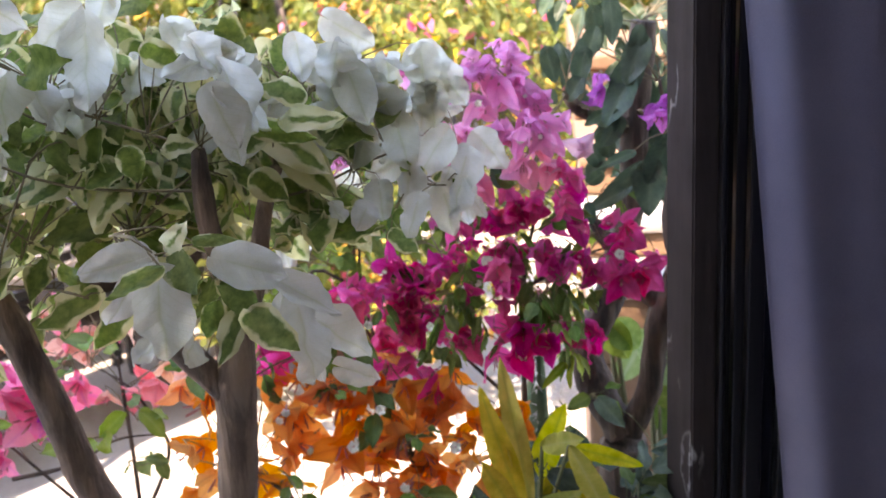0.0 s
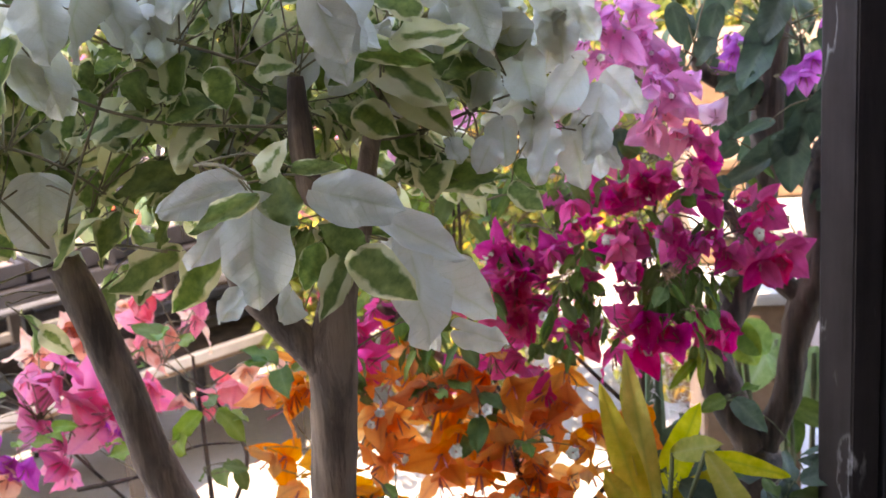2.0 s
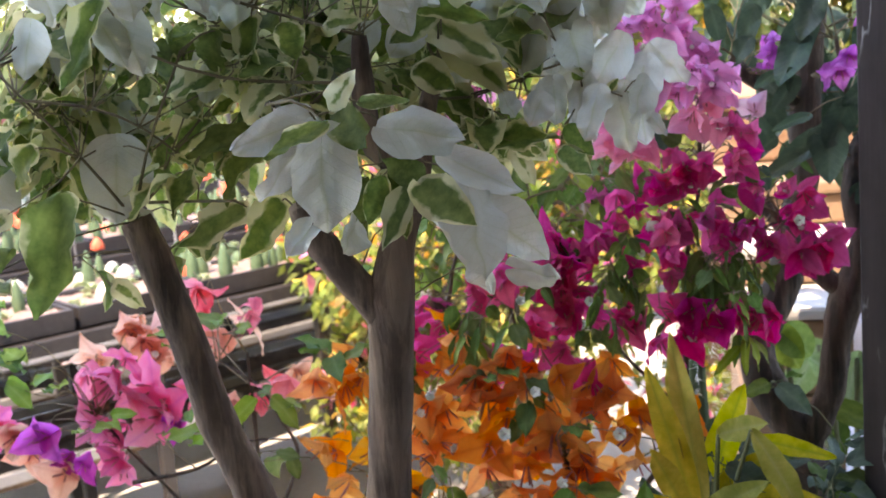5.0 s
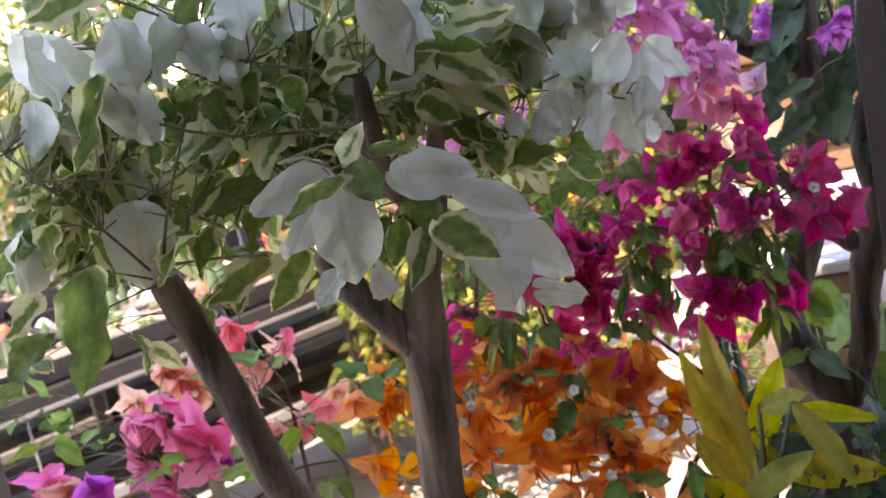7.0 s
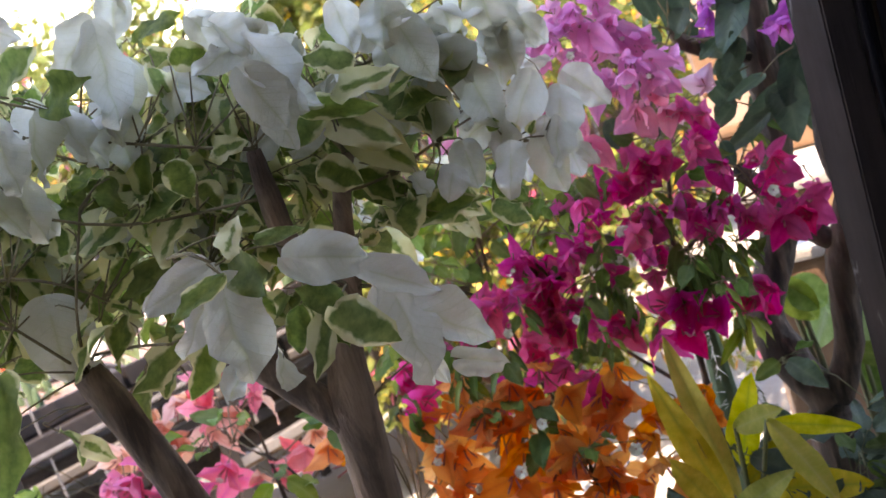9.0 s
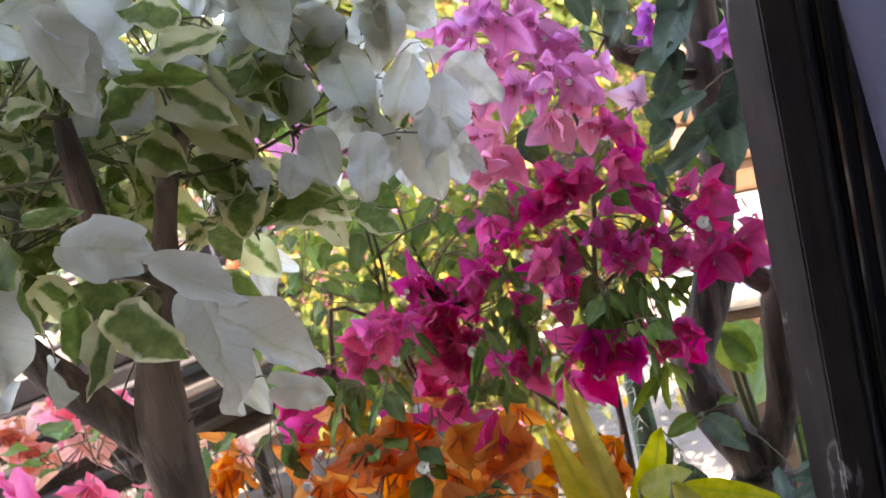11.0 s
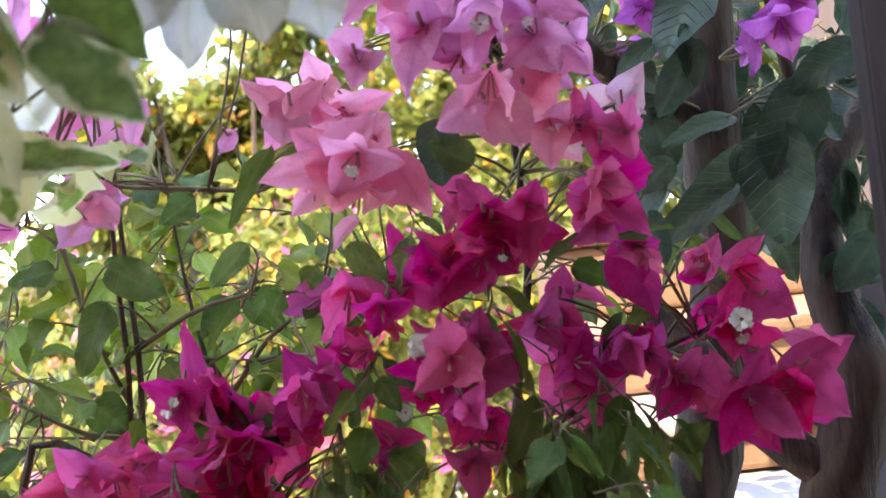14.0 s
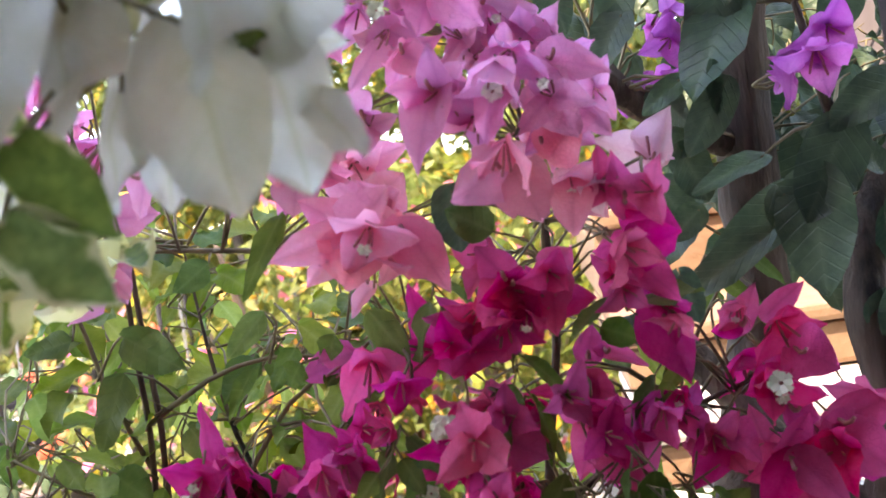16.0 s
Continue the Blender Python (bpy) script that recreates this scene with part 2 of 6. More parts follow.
    z = z - y * z.dot(y)
    z = z.normalized() if z.length > 1e-4 else y.orthogonal().normalized()
    x = y.cross(z)
    m = Matrix((x, y, z)).transposed().to_4x4()
    return Matrix.Translation(place) @ m @ pose(0, 0, 0, 0, spin, 0) @ Matrix.Scale(size, 4)


def flower_mesh(name, mat, length=0.036, width=0.030, opening=50, seed=0, stalks=True):
    """Three bracts about a stalk that points along +Y, with the three flower tubes between them."""
    rnd = random.Random(seed)
    V, F, rim, rib, mi = [], [], [], [], []
    for k in range(3):
        a = radians(120 * k + rnd.uniform(-12, 12))
        op = radians(opening + rnd.uniform(-14, 14))
        ln, wd = length * rnd.uniform(0.88, 1.1), width * rnd.uniform(0.88, 1.12)
        v, f, r1, r2 = blade(ln * 1.06, wd, 0.40, 1.08, rnd.uniform(-0.3, 0.45), rnd.uniform(-0.3, 0.3), 0.07, 7, 3, 0.12, rnd.uniform(-0.3, 0.5), seed * 7 + k)
        m = Matrix.Rotation(a, 4, "Y") @ Matrix.Translation((0, 0, 0.0015)) @ Matrix.Rotation(op, 4, "X") @ Matrix.Rotation(radians(180), 4, "Y")
        o = len(V)
        V += [m @ Vector(p) for p in v]
        F += [tuple(o + q for q in t) for t in f]
        rim, rib = rim + r1, rib + r2
        mi += [0] * len(f)
    if stalks:
        for k in range(3):
            a = radians(120 * k + 30)
            m = Matrix.Rotation(a, 4, "Y") @ Matrix.Translation((0, 0.002, 0.002)) @ Matrix.Rotation(radians(14), 4, "X")
            o = len(V)
            for yy, r in ((0, 0.0006), (0.012, 0.0011), (0.02, 0.0009)):
                V += [m @ Vector((r * math.cos(q * 1.57), yy, r * math.sin(q * 1.57))) for q in range(4)]
            for i in range(2):
                F += [(o + 4 * i + q, o + 4 * i + (q + 1) % 4, o + 4 * i + 4 + (q + 1) % 4, o + 4 * i + 4 + q) for q in range(4)]
            rim, rib, mi = rim + [0] * 12, rib + [0] * 12, mi + [1] * 8
    me = mesh_from(name, V, F, [mat, TUBE_M], True, {"rim": rim, "rib": rib})
    me.polygons.foreach_set("material_index", mi)
    return me


def floret_mesh():
    """The small cream star at the mouth of a flower tube."""
    bm = bmesh.new()
    for k in range(10):
        a = k * math.tau / 10
        r = 0.0040 if k % 2 == 0 else 0.0034
        c, s = math.cos(a), math.sin(a)
        b = bmesh.ops.create_cube(bm, size=1.0)["verts"]
        for v in b:
            p = v.co.copy()
            v.co = Vector(((0.0008 + (p.y + 0.5) * r) * c - p.x * 0.0022 * s, 0.020 + 0.0012 * p.z + (0.0020 if k % 2 else 0.0006) * (p.y + 0.5), (0.0008 + (p.y + 0.5) * r) * s + p.x * 0.0022 * c))
    bmesh.ops.recalc_face_normals(bm, faces=bm.faces)
    me = bpy.data.meshes.new("floret")
    bm.to_mesh(me)
    bm.free()
    me.materials.append(FLORET)
    return me


FLORET_MESH = floret_mesh()


def tube(points, radii, sides=8, rough=0.0, seed=0):
    """Verts and faces of a limb along a smooth line through the points."""
    rnd = random.Random(seed)
    P = [Vector(p) for p in points]
    fine, rads = [], []
    for i in range(len(P) - 1):
        p0, p1, p2, p3 = P[max(i - 1, 0)], P[i], P[i + 1], P[min(i + 2, len(P) - 1)]
        n = max(2, min(14, int((p2 - p1).length / 0.012) + 1)) if sides > 7 else max(2, min(6, int((p2 - p1).length / 0.03) + 1))
        for k in range(n):
            t = k / n
            fine.append(0.5 * (2 * p1 + (p2 - p0) * t + (2 * p0 - 5 * p1 + 4 * p2 - p3) * t * t + (3 * p1 - p0 - 3 * p2 + p3) * t ** 3))
            rads.append(radii[i] + (radii[i + 1] - radii[i]) * t)
    fine.append(P[-1])
    rads.append(radii[-1])
    V, F = [], []
    for i, (p, r) in enumerate(zip(fine, rads)):
        d = (fine[min(i + 1, len(fine) - 1)] - fine[max(i - 1, 0)]).normalized()
        x = d.cross(Vector((0.13, 1, 0.21))).normalized()
        y = d.cross(x)
        for q in range(sides):
            a = math.tau * q / sides
            side = x * math.cos(a) + y * math.sin(a)
            k = r * (1 + 0.4 * rough * rnd.uniform(-1, 1) + 2.2 * rough * noise.noise((p + side * r) * 28) + 1.2 * rough * noise.noise((p + side * r) * 90))
            V.append(p + x * (k * math.cos(a)) + y * (k * math.sin(a)))
    for i in range(len(fine) - 1):
        for q in range(sides):
            F.append((i * sides + q, i * sides + (q + 1) % sides, (i + 1) * sides + (q + 1) % sides, (i + 1) * sides + q))
    F.append(tuple(range(sides))[::-1])
    F.append(tuple(range(len(V) - sides, len(V))))
    return V, F


class Twigs:
    """Fine twigs of one plant, gathered into one mesh."""

    def __init__(self):
        self.v, self.f = [], []

    def add(self, points, radii, sides=5, seed=0):
        v, f = tube(points, radii, sides, 0.12, seed)
        o = len(self.v)
        self.v += v
        self.f += [tuple(o + q for q in t) for t in f]

    def done(self, parent, mat):
        if self.v:
            origin = parent.location
            tagged(child("fine_branching", mesh_from("fine_branching", [v - origin for v in self.v], self.f, mat), parent), kind="stuff")


def limb(name, points, radii, mat, parent, sides=12, rough=0.08, seed=1, label=""):
    o = parent.location
    v, f = tube(points, radii, sides, rough, seed)
    return child(name, mesh_from(name, [p - o for p in v], f, mat), parent, None, label)


def ball(rnd, r):
    while True:
        p = Vector((rnd.uniform(-1, 1), rnd.uniform(-1, 1), rnd.uniform(-1, 1)))
        if p.length <= 1:
            return p * r


def join_to(twigs, nodes, place, rnd, r0=0.0010):
    """A bowed twig from the nearest point of the plant's limbs to a place."""
    near = min(rnd.sample(nodes, max(1, len(nodes) * 2 // 3)), key=lambda q: (q - place).length + 0.6 * max(0, q.z - place.z))
    near = near + ball(rnd, 0.004)
    mid = near.lerp(place, 0.55) + Vector((rnd.uniform(-0.8, 0.8), rnd.uniform(0.1, 1), rnd.uniform(0.1, 0.8))) * 0.18 * (place - near).length
    twigs.add([near, mid, place], [r0, r0 * 0.8, r0 * 0.5], 5, rnd.randint(0, 999))
    return near


def leaves(parent, twigs, nodes, sprays, meshes, seed, down=0.5, scale=1.0, name="leaf", stalk=True, spread=1.0):
    rnd = random.Random(seed)
    o = parent.location
    for x, y, z, r, n in sprays:
        c = Vector((x, y, z))
        if stalk:
            join_to(twigs, nodes, c, rnd, 0.0008)
        for q in range(math.ceil(n / 4)):
            axis = (ball(rnd, 1) + Vector((0, -0.3, -0.3 * down))).normalized()
            mid = c + ball(rnd, r * 0.8)
            a, b = mid - axis * r * 0.9, mid + axis * r * 0.9
            bow = ball(rnd, r * 0.3)
            if stalk:
                twigs.add([c, (c + a) * 0.5 + bow * 0.5, a, mid + bow, b], [0.0007, 0.0007, 0.0006, 0.0005, 0.0003], 5, q)
            many = min(4, int(n) - 4 * q)
            for k in range(many):
                t = (k + 0.6) / many
                root = a.lerp(b, t) + bow * (1 - (2 * t - 1) ** 2)
                out = axis.cross(Vector((0, 0, 1)) + ball(rnd, 0.6)).normalized() * (1 if k % 2 else -1)
                way = out * 0.8 + axis * 0.5 + ball(rnd, 0.5 * spread) + Vector((0, -0.25, -down))
                foot = root + way.normalized() * 0.007
                if stalk:
                    twigs.add([root, foot], [0.0006, 0.0005], 4, k)
                m = aim(foot - o, way, Vector((rnd.uniform(-0.5, 0.5), -0.5 + rnd.uniform(-0.5, 0.5), 1)), scale * rnd.uniform(0.65, 1.2))
                child(name, rnd.choice(meshes), parent, m)


def spaced(points, step=0.04):
    """Points along limbs, for twigs to spring from."""
    made = []
    for line in points:
        for a, b in zip(line, line[1:]):
            a, b = Vector(a), Vector(b)
            k = max(1, int((b - a).length / step))
            made += [a.lerp(b, i / k) for i in range(k)]
        made.append(Vector(line[-1]))
    return made


# ---- setting ----
def slab(name, lo, hi, mat, label, category, bevel=0.0):
    me = bpy.data.meshes.new(name)
    bm = box_bm(lo, hi, bevel)
    bm.to_mesh(me)
    bm.free()
    me.materials.append(mat)
    return tagged(new(name, me), label, category, kind="structure")


GROUND = rough_mat("pale_ground", (0.46, 0.42, 0.36), (0.62, 0.58, 0.51), 2.0, 0.9, 0, 0.4, 40, depth=0.01)
PLASTER = rough_mat("plaster", (0.74, 0.72, 0.68), (0.82, 0.80, 0.76), 3, 0.9)
# Plaster darkened to brown: the room's shade is put into the wall colour.
SHADE_BROWN = rough_mat("shade_brown", (0.10, 0.08, 0.07), (0.15, 0.13, 0.11), 3, 0.9)
CEILING = rough_mat("ceiling_paint", (0.74, 0.73, 0.70), (0.82, 0.81, 0.78), 3, 0.9)
STONE = rough_mat("peach_stone", (0.22, 0.125, 0.065), (0.34, 0.205, 0.12), 5, 0.9, 0, 0.6, 50, depth=0.006)
ALU = rough_mat("dark_aluminium", (0.012, 0.011, 0.012), (0.03, 0.027, 0.028), 8, 0.35, 0.6, 0.1, 200, (1, 1, 0.05), 0.0005)

ground = tagged(new("ground", mesh_from("ground", [(-400, -400, 0), (400, -400, 0), (400, 400, 0), (-400, 400, 0)], [(0, 1, 2, 3)], GROUND, False)),
                "pale sunlit ground of worn concrete", "ground", kind="structure")
# Unseen shell of walls, ceiling and lintel, added to keep sun and sky off.
slab("wall_south", (-3.2, -2.7, 0), (3.2, -2.5, 3.35), SHADE_BROWN, "unseen plain plastered room wall, added to block light", "wall")
slab("wall_west", (-3.4, -2.7, 0), (-3.2, 0.2, 3.35), PLASTER, "unseen plain plastered room wall, added to block light", "wall")
slab("wall_east", (1.5, -2.5, 0), (1.7, 1.25, 3.35), SHADE_BROWN, "unseen plain plastered room wall, added to block light", "wall")
slab("wall_north", (0.83, 1.12, 0), (1.5, 1.25, 3.35), SHADE_BROWN, "unseen plain wall, added to darken behind the window", "wall")
slab("ceiling", (-3.4, -2.7, 3.35), (3.2, 0.35, 3.5), CEILING, "unseen plain ceiling, added to shade the plants", "ceiling")
slab("shade_lintel", (0.242, 0.352, 2.9), (1.7, 1.28, 3.5), CEILING, "unseen plain slab over the window, added to block sky light", "ceiling")

# ---- window: weathered edge, dark aluminium stile, dark pane, curtain ----
FX, FY = 0.228, 1.108


def worn_wood():
    """Dark worn paint with pale scratches and chips."""
    m = Mat("weathered_wood", 0.85)
    m.b.inputs["Specular IOR Level"].default_value = 0.12
    grain = m.noise(50, 6, 0.6, (1, 1, 0.08))
    base = m.mix(0.5, m.ramp(m.noise(10, 5), [(0.3, (0.020, 0.016, 0.015)), (0.7, (0.068, 0.051, 0.043))]), m.ramp(grain, [(0.3, (0.016, 0.013, 0.012)), (0.7, (0.06, 0.048, 0.043))]))
    line = m.ramp(m.noise(16, 5, 0.55, (1, 1, 0.35)), [(0.48, (0, 0, 0)), (0.5, (1, 1, 1)), (0.52, (0, 0, 0))])
    gate = m.ramp(m.noise(5, 3), [(0.52, (0, 0, 0)), (0.6, (1, 1, 1))])
    m.colour(m.mix(m.math("MULTIPLY", line, gate), base, (0.42, 0.40, 0.38)))
    m.bump(grain, 0.6, 0.002)
    return m.m


WORN = worn_wood()
GLASS_DARK = Mat("dark_pane", 0.06).colour((0.012, 0.012, 0.016)).m
window = thing("window_1", (FX, FY, 0), "dark aluminium sliding window frame with a weathered edge", "window", kind="structure")


def upright(name, x0, x1, y0, y1, mat, label="", bevel=0.002):
    return part(name, box_bm((x0, y0, 0.0), (x1, y1, 2.9), bevel), mat, window, label)


def jamb():
    """The worn strip, whose face turns towards the room."""
    bm = bmesh.new()
    ring = [(0.0, 0.035), (0.0215, 0.002), (0.046, 0.004), (0.046, 0.06), (0.004, 0.062)]
    low = [bm.verts.new((x, y, 0.0)) for x, y in ring]
    top = [bm.verts.new((x, y, 2.9)) for x, y in ring]
    n = len(ring)
    for k in range(n):
        bm.faces.new((low[k], low[(k + 1) % n], top[(k + 1) % n], top[k]))
    bm.faces.new(low[::-1])
    bm.faces.new(top)
    bmesh.ops.bevel(bm, geom=[e for e in bm.edges if abs(e.verts[0].co.z - e.verts[1].co.z) > 1], offset=0.0015, segments=2, affect="EDGES")
    return part("edge_strip", bm, WORN, window, "worn scratched edge strip")


jamb()
upright("stile", 0.0475, 0.053, -0.006, 0.03, ALU)
upright("stile", 0.0545, 0.060, 0.006, 0.03, ALU)
upright("stile", 0.0615, 0.072, -0.002, 0.03, ALU)
upright("sash_stile", 0.0735, 0.090, -0.012, 0.03, ALU)
upright("sash_stile", 0.108, 0.122, -0.004, 0.03, ALU)
part("pane", box_bm((0.0915, 0.016, 0.0), (0.60, 0.022, 2.9)), GLASS_DARK, window, "dark window glass")

CLOTH = rough_mat("violet_grey_cloth", (0.082, 0.078, 0.115), (0.112, 0.106, 0.15), 20, 0.9, 0, 0.3, 900, depth=0.0006)


def curtain():
    """One deep fold that turns from the window's light towards the room, then gathers to the side."""
    V, F = [], []
    nz, nx = 40, 70
    for i in range(nz + 1):
        z = 0.05 + 2.8 * i / nz
        edge = 0.2775 - 0.100 * (z - 1.28)
        for j in range(nx + 1):
            s = j / nx
            x = edge + 0.62 * s ** 1.5
            y = 0.90 - 0.032 * math.sin(min(x - edge, 0.3) * 24)
            y += 0.006 * math.sin(s * 30 + z * 1.1) * min(1, s * 8)
            V.append((x, y, z))
    for i in range(nz):
        for j in range(nx):
            a = i * (nx + 1) + j
            F.append((a, a + 1, a + nx + 2, a + nx + 1))
    ob = tagged(new("curtain", mesh_from("curtain", V, F, CLOTH)), "plain violet-grey cloth curtain hanging beside the window", "curtain")
    sol = ob.modifiers.new("thickness", "SOLIDIFY")
    sol.thickness = 0.003


curtain()

# ---- places: limbs; sprays (x, y, z, radius, count); flowers (x, y, z, breadth); blades (foot, tip, breadth) ----
BRACTS_LOW = [
    (-0.159, 0.765, 1.313, -0.159, 0.753, 1.26, 0.047), (-0.18, 0.78, 1.327, -0.233, 0.79, 1.312, 0.029),
    (-0.176, 0.785, 1.318, -0.208, 0.785, 1.277, 0.03), (-0.18, 0.79, 1.258, -0.201, 0.8, 1.235, 0.02), (-0.15, 0.79, 1.258, -0.163, 0.8, 1.238, 0.026),
    (-0.12, 0.8, 1.318, -0.073, 0.78, 1.312, 0.035), (-0.086, 0.82, 1.293, -0.043, 0.8, 1.273, 0.025),
    (-0.081, 0.835, 1.267, -0.07, 0.835, 1.206, 0.057), (-0.051, 0.84, 1.215, -0.022, 0.83, 1.211, 0.022),
    (-0.068, 0.845, 1.252, -0.031, 0.855, 1.216, 0.038), (-0.091, 0.85, 1.258, -0.071, 0.862, 1.192, 0.03),
    (-0.365, 0.9, 1.308, -0.368, 0.89, 1.255, 0.056), (-0.361, 0.91, 1.264, -0.348, 0.92, 1.241, 0.022),
]
BRACTS_RIGHT = [
    (-0.089, 1.105, 1.303, -0.078, 1.105, 1.283, 0.032), (-0.043, 0.93, 1.429, -0.029, 0.92, 1.389, 0.035),
    (-0.063, 0.95, 1.439, -0.088, 0.95, 1.426, 0.03), (-0.026, 0.97, 1.405, -0.016, 0.97, 1.374, 0.035), (0.013, 1.0, 1.403, 0.016, 1.0, 1.369, 0.03),
    (0.029, 1.02, 1.402, 0.042, 1.02, 1.383, 0.024), (-0.171, 1.08, 1.282, -0.129, 1.07, 1.237, 0.043),
]
BRACTS_NEAR = [
    (-0.007, 0.99, 1.333, -0.017, 0.985, 1.302, 0.029), (-0.013, 1.03, 1.32, -0.023, 1.03, 1.284, 0.028),
    (0.021, 0.985, 1.313, 0.029, 0.98, 1.276, 0.032), (0.036, 1.0, 1.315, 0.041, 1.0, 1.279, 0.028), (0.045, 1.005, 1.301, 0.055, 1.0, 1.285, 0.014),
    (0.019, 1.0, 1.318, 0.026, 1.0, 1.334, 0.019), (0.029, 1.02, 1.321, 0.052, 1.02, 1.318, 0.013), (-0.001, 1.03, 1.314, -0.004, 1.03, 1.281, 0.021),
    (-0.015, 1.04, 1.361, -0.017, 1.04, 1.337, 0.026), (-0.006, 1.05, 1.355, -0.005, 1.05, 1.337, 0.016), (0.006, 1.1, 1.372, 0.002, 1.1, 1.349, 0.023),
    (0.015, 1.1, 1.367, 0.033, 1.1, 1.366, 0.014), (-0.027, 1.02, 1.364, -0.036, 1.02, 1.351, 0.023),
]
BRACTS_OVER = [
    (-0.026, 0.93, 1.334, -0.024, 0.93, 1.305, 0.027), (0.006, 0.92, 1.324, -0.006, 0.93, 1.293, 0.026),
    (0.039, 0.95, 1.329, 0.027, 0.95, 1.301, 0.026), (-0.033, 0.9, 1.326, -0.043, 0.9, 1.307, 0.023), (-0.059, 0.9, 1.329, -0.054, 0.9, 1.314, 0.021),
    (-0.009, 1.0, 1.358, -0.009, 1.0, 1.341, 0.019), (-0.031, 1.0, 1.351, -0.033, 1.0, 1.338, 0.014), (-0.038, 1.03, 1.353, -0.046, 1.03, 1.336, 0.014),
]
BRACTS_CROWN = [
    (-0.104, 0.93, 1.395, -0.094, 0.93, 1.364, 0.036), (-0.074, 0.95, 1.393, -0.068, 0.95, 1.355, 0.034),
    (-0.041, 0.96, 1.377, -0.056, 0.96, 1.343, 0.032), (-0.015, 0.98, 1.376, -0.007, 0.98, 1.337, 0.035),
    (0.021, 1.0, 1.359, -0.005, 1.0, 1.325, 0.033), (-0.127, 0.92, 1.387, -0.147, 0.92, 1.365, 0.03), (-0.014, 1.0, 1.343, -0.051, 1.0, 1.328, 0.03),
    (0.041, 1.0, 1.342, 0.027, 1.0, 1.306, 0.033), (0.053, 1.02, 1.353, 0.073, 1.02, 1.324, 0.031),
]
BRACTS_LEFT = [
    (-0.288, 0.78, 1.529, -0.279, 0.78, 1.469, 0.043), (-0.277, 0.78, 1.522, -0.222, 0.76, 1.496, 0.029),
    (-0.233, 0.86, 1.492, -0.264, 0.86, 1.465, 0.035), (-0.205, 0.86, 1.503, -0.214, 0.86, 1.48, 0.025),
    (-0.292, 0.86, 1.449, -0.299, 0.85, 1.403, 0.04), (-0.281, 0.88, 1.438, -0.265, 0.88, 1.401, 0.036),
    (-0.374, 0.86, 1.445, -0.354, 0.85, 1.398, 0.033), (-0.328, 0.86, 1.412, -0.315, 0.86, 1.365, 0.035),
    (-0.323, 0.865, 1.39, -0.31, 0.865, 1.368, 0.025), (-0.412, 0.88, 1.405, -0.423, 0.88, 1.37, 0.029),
    (-0.249, 0.89, 1.431, -0.251, 0.89, 1.389, 0.034), (-0.241, 0.9, 1.461, -0.25, 0.9, 1.425, 0.036),
]
BRACTS_TOP = [
    (-0.131, 0.88, 1.456, -0.174, 0.87, 1.441, 0.027), (-0.139, 0.89, 1.462, -0.142, 0.89, 1.429, 0.027),
    (-0.128, 0.85, 1.425, -0.113, 0.84, 1.378, 0.036), (-0.059, 0.97, 1.418, -0.042, 0.97, 1.369, 0.041), (0.008, 1.0, 1.4, 0.0, 1.0, 1.362, 0.03),
    (-0.051, 0.93, 1.446, -0.059, 0.93, 1.419, 0.035), (-0.019, 0.98, 1.43, -0.017, 0.98, 1.401, 0.033), (0.018, 1.03, 1.415, 0.03, 1.03, 1.381, 0.033),
    (-0.261, 0.95, 1.327, -0.241, 0.95, 1.306, 0.034), (-0.375, 0.96, 1.335, -0.368, 0.96, 1.289, 0.04),
    (-0.422, 0.96, 1.333, -0.432, 0.96, 1.284, 0.046), (-0.467, 0.9, 1.305, -0.492, 0.9, 1.249, 0.044),
]
BRACTS_MORE = [
    (-0.214, 0.92, 1.445, -0.221, 0.92, 1.415, 0.031), (-0.12, 0.92, 1.441, -0.141, 0.92, 1.421, 0.026),
    (-0.108, 0.93, 1.407, -0.139, 0.93, 1.398, 0.026), (-0.108, 0.98, 1.354, -0.105, 0.98, 1.318, 0.031),
    (-0.161, 0.93, 1.386, -0.191, 0.93, 1.376, 0.025), (-0.221, 0.94, 1.359, -0.214, 0.94, 1.337, 0.029),
    (-0.172, 0.9, 1.476, -0.162, 0.9, 1.452, 0.029), (-0.058, 1.0, 1.373, -0.081, 1.0, 1.35, 0.031), (-0.291, 0.92, 1.374, -0.296, 0.92, 1.341, 0.03),
    (-0.405, 0.92, 1.393, -0.397, 0.92, 1.361, 0.031), (0.007, 1.0, 1.433, 0.009, 1.0, 1.4, 0.034), (-0.085, 0.94, 1.454, -0.084, 0.94, 1.422, 0.028),
    (-0.154, 1.09, 1.253, -0.149, 1.09, 1.205, 0.025),
]
BRACTS_HIGH = [
    (-0.127, 0.84, 1.429, -0.11, 0.83, 1.394, 0.034), (-0.371, 0.82, 1.449, -0.362, 0.82, 1.403, 0.04),
    (-0.337, 0.85, 1.402, -0.324, 0.85, 1.373, 0.025), (-0.311, 0.84, 1.445, -0.307, 0.84, 1.403, 0.039),
    (-0.269, 0.86, 1.441, -0.267, 0.86, 1.406, 0.032), (-0.249, 0.88, 1.44, -0.248, 0.88, 1.411, 0.032),
    (-0.042, 0.98, 1.424, -0.03, 0.98, 1.397, 0.035), (0.009, 1.02, 1.42, 0.005, 1.02, 1.374, 0.036), (-0.216, 0.84, 1.48, -0.22, 0.84, 1.424, 0.041),
    (-0.122, 0.86, 1.444, -0.109, 0.86, 1.396, 0.037), (-0.142, 0.86, 1.466, -0.127, 0.86, 1.443, 0.03),
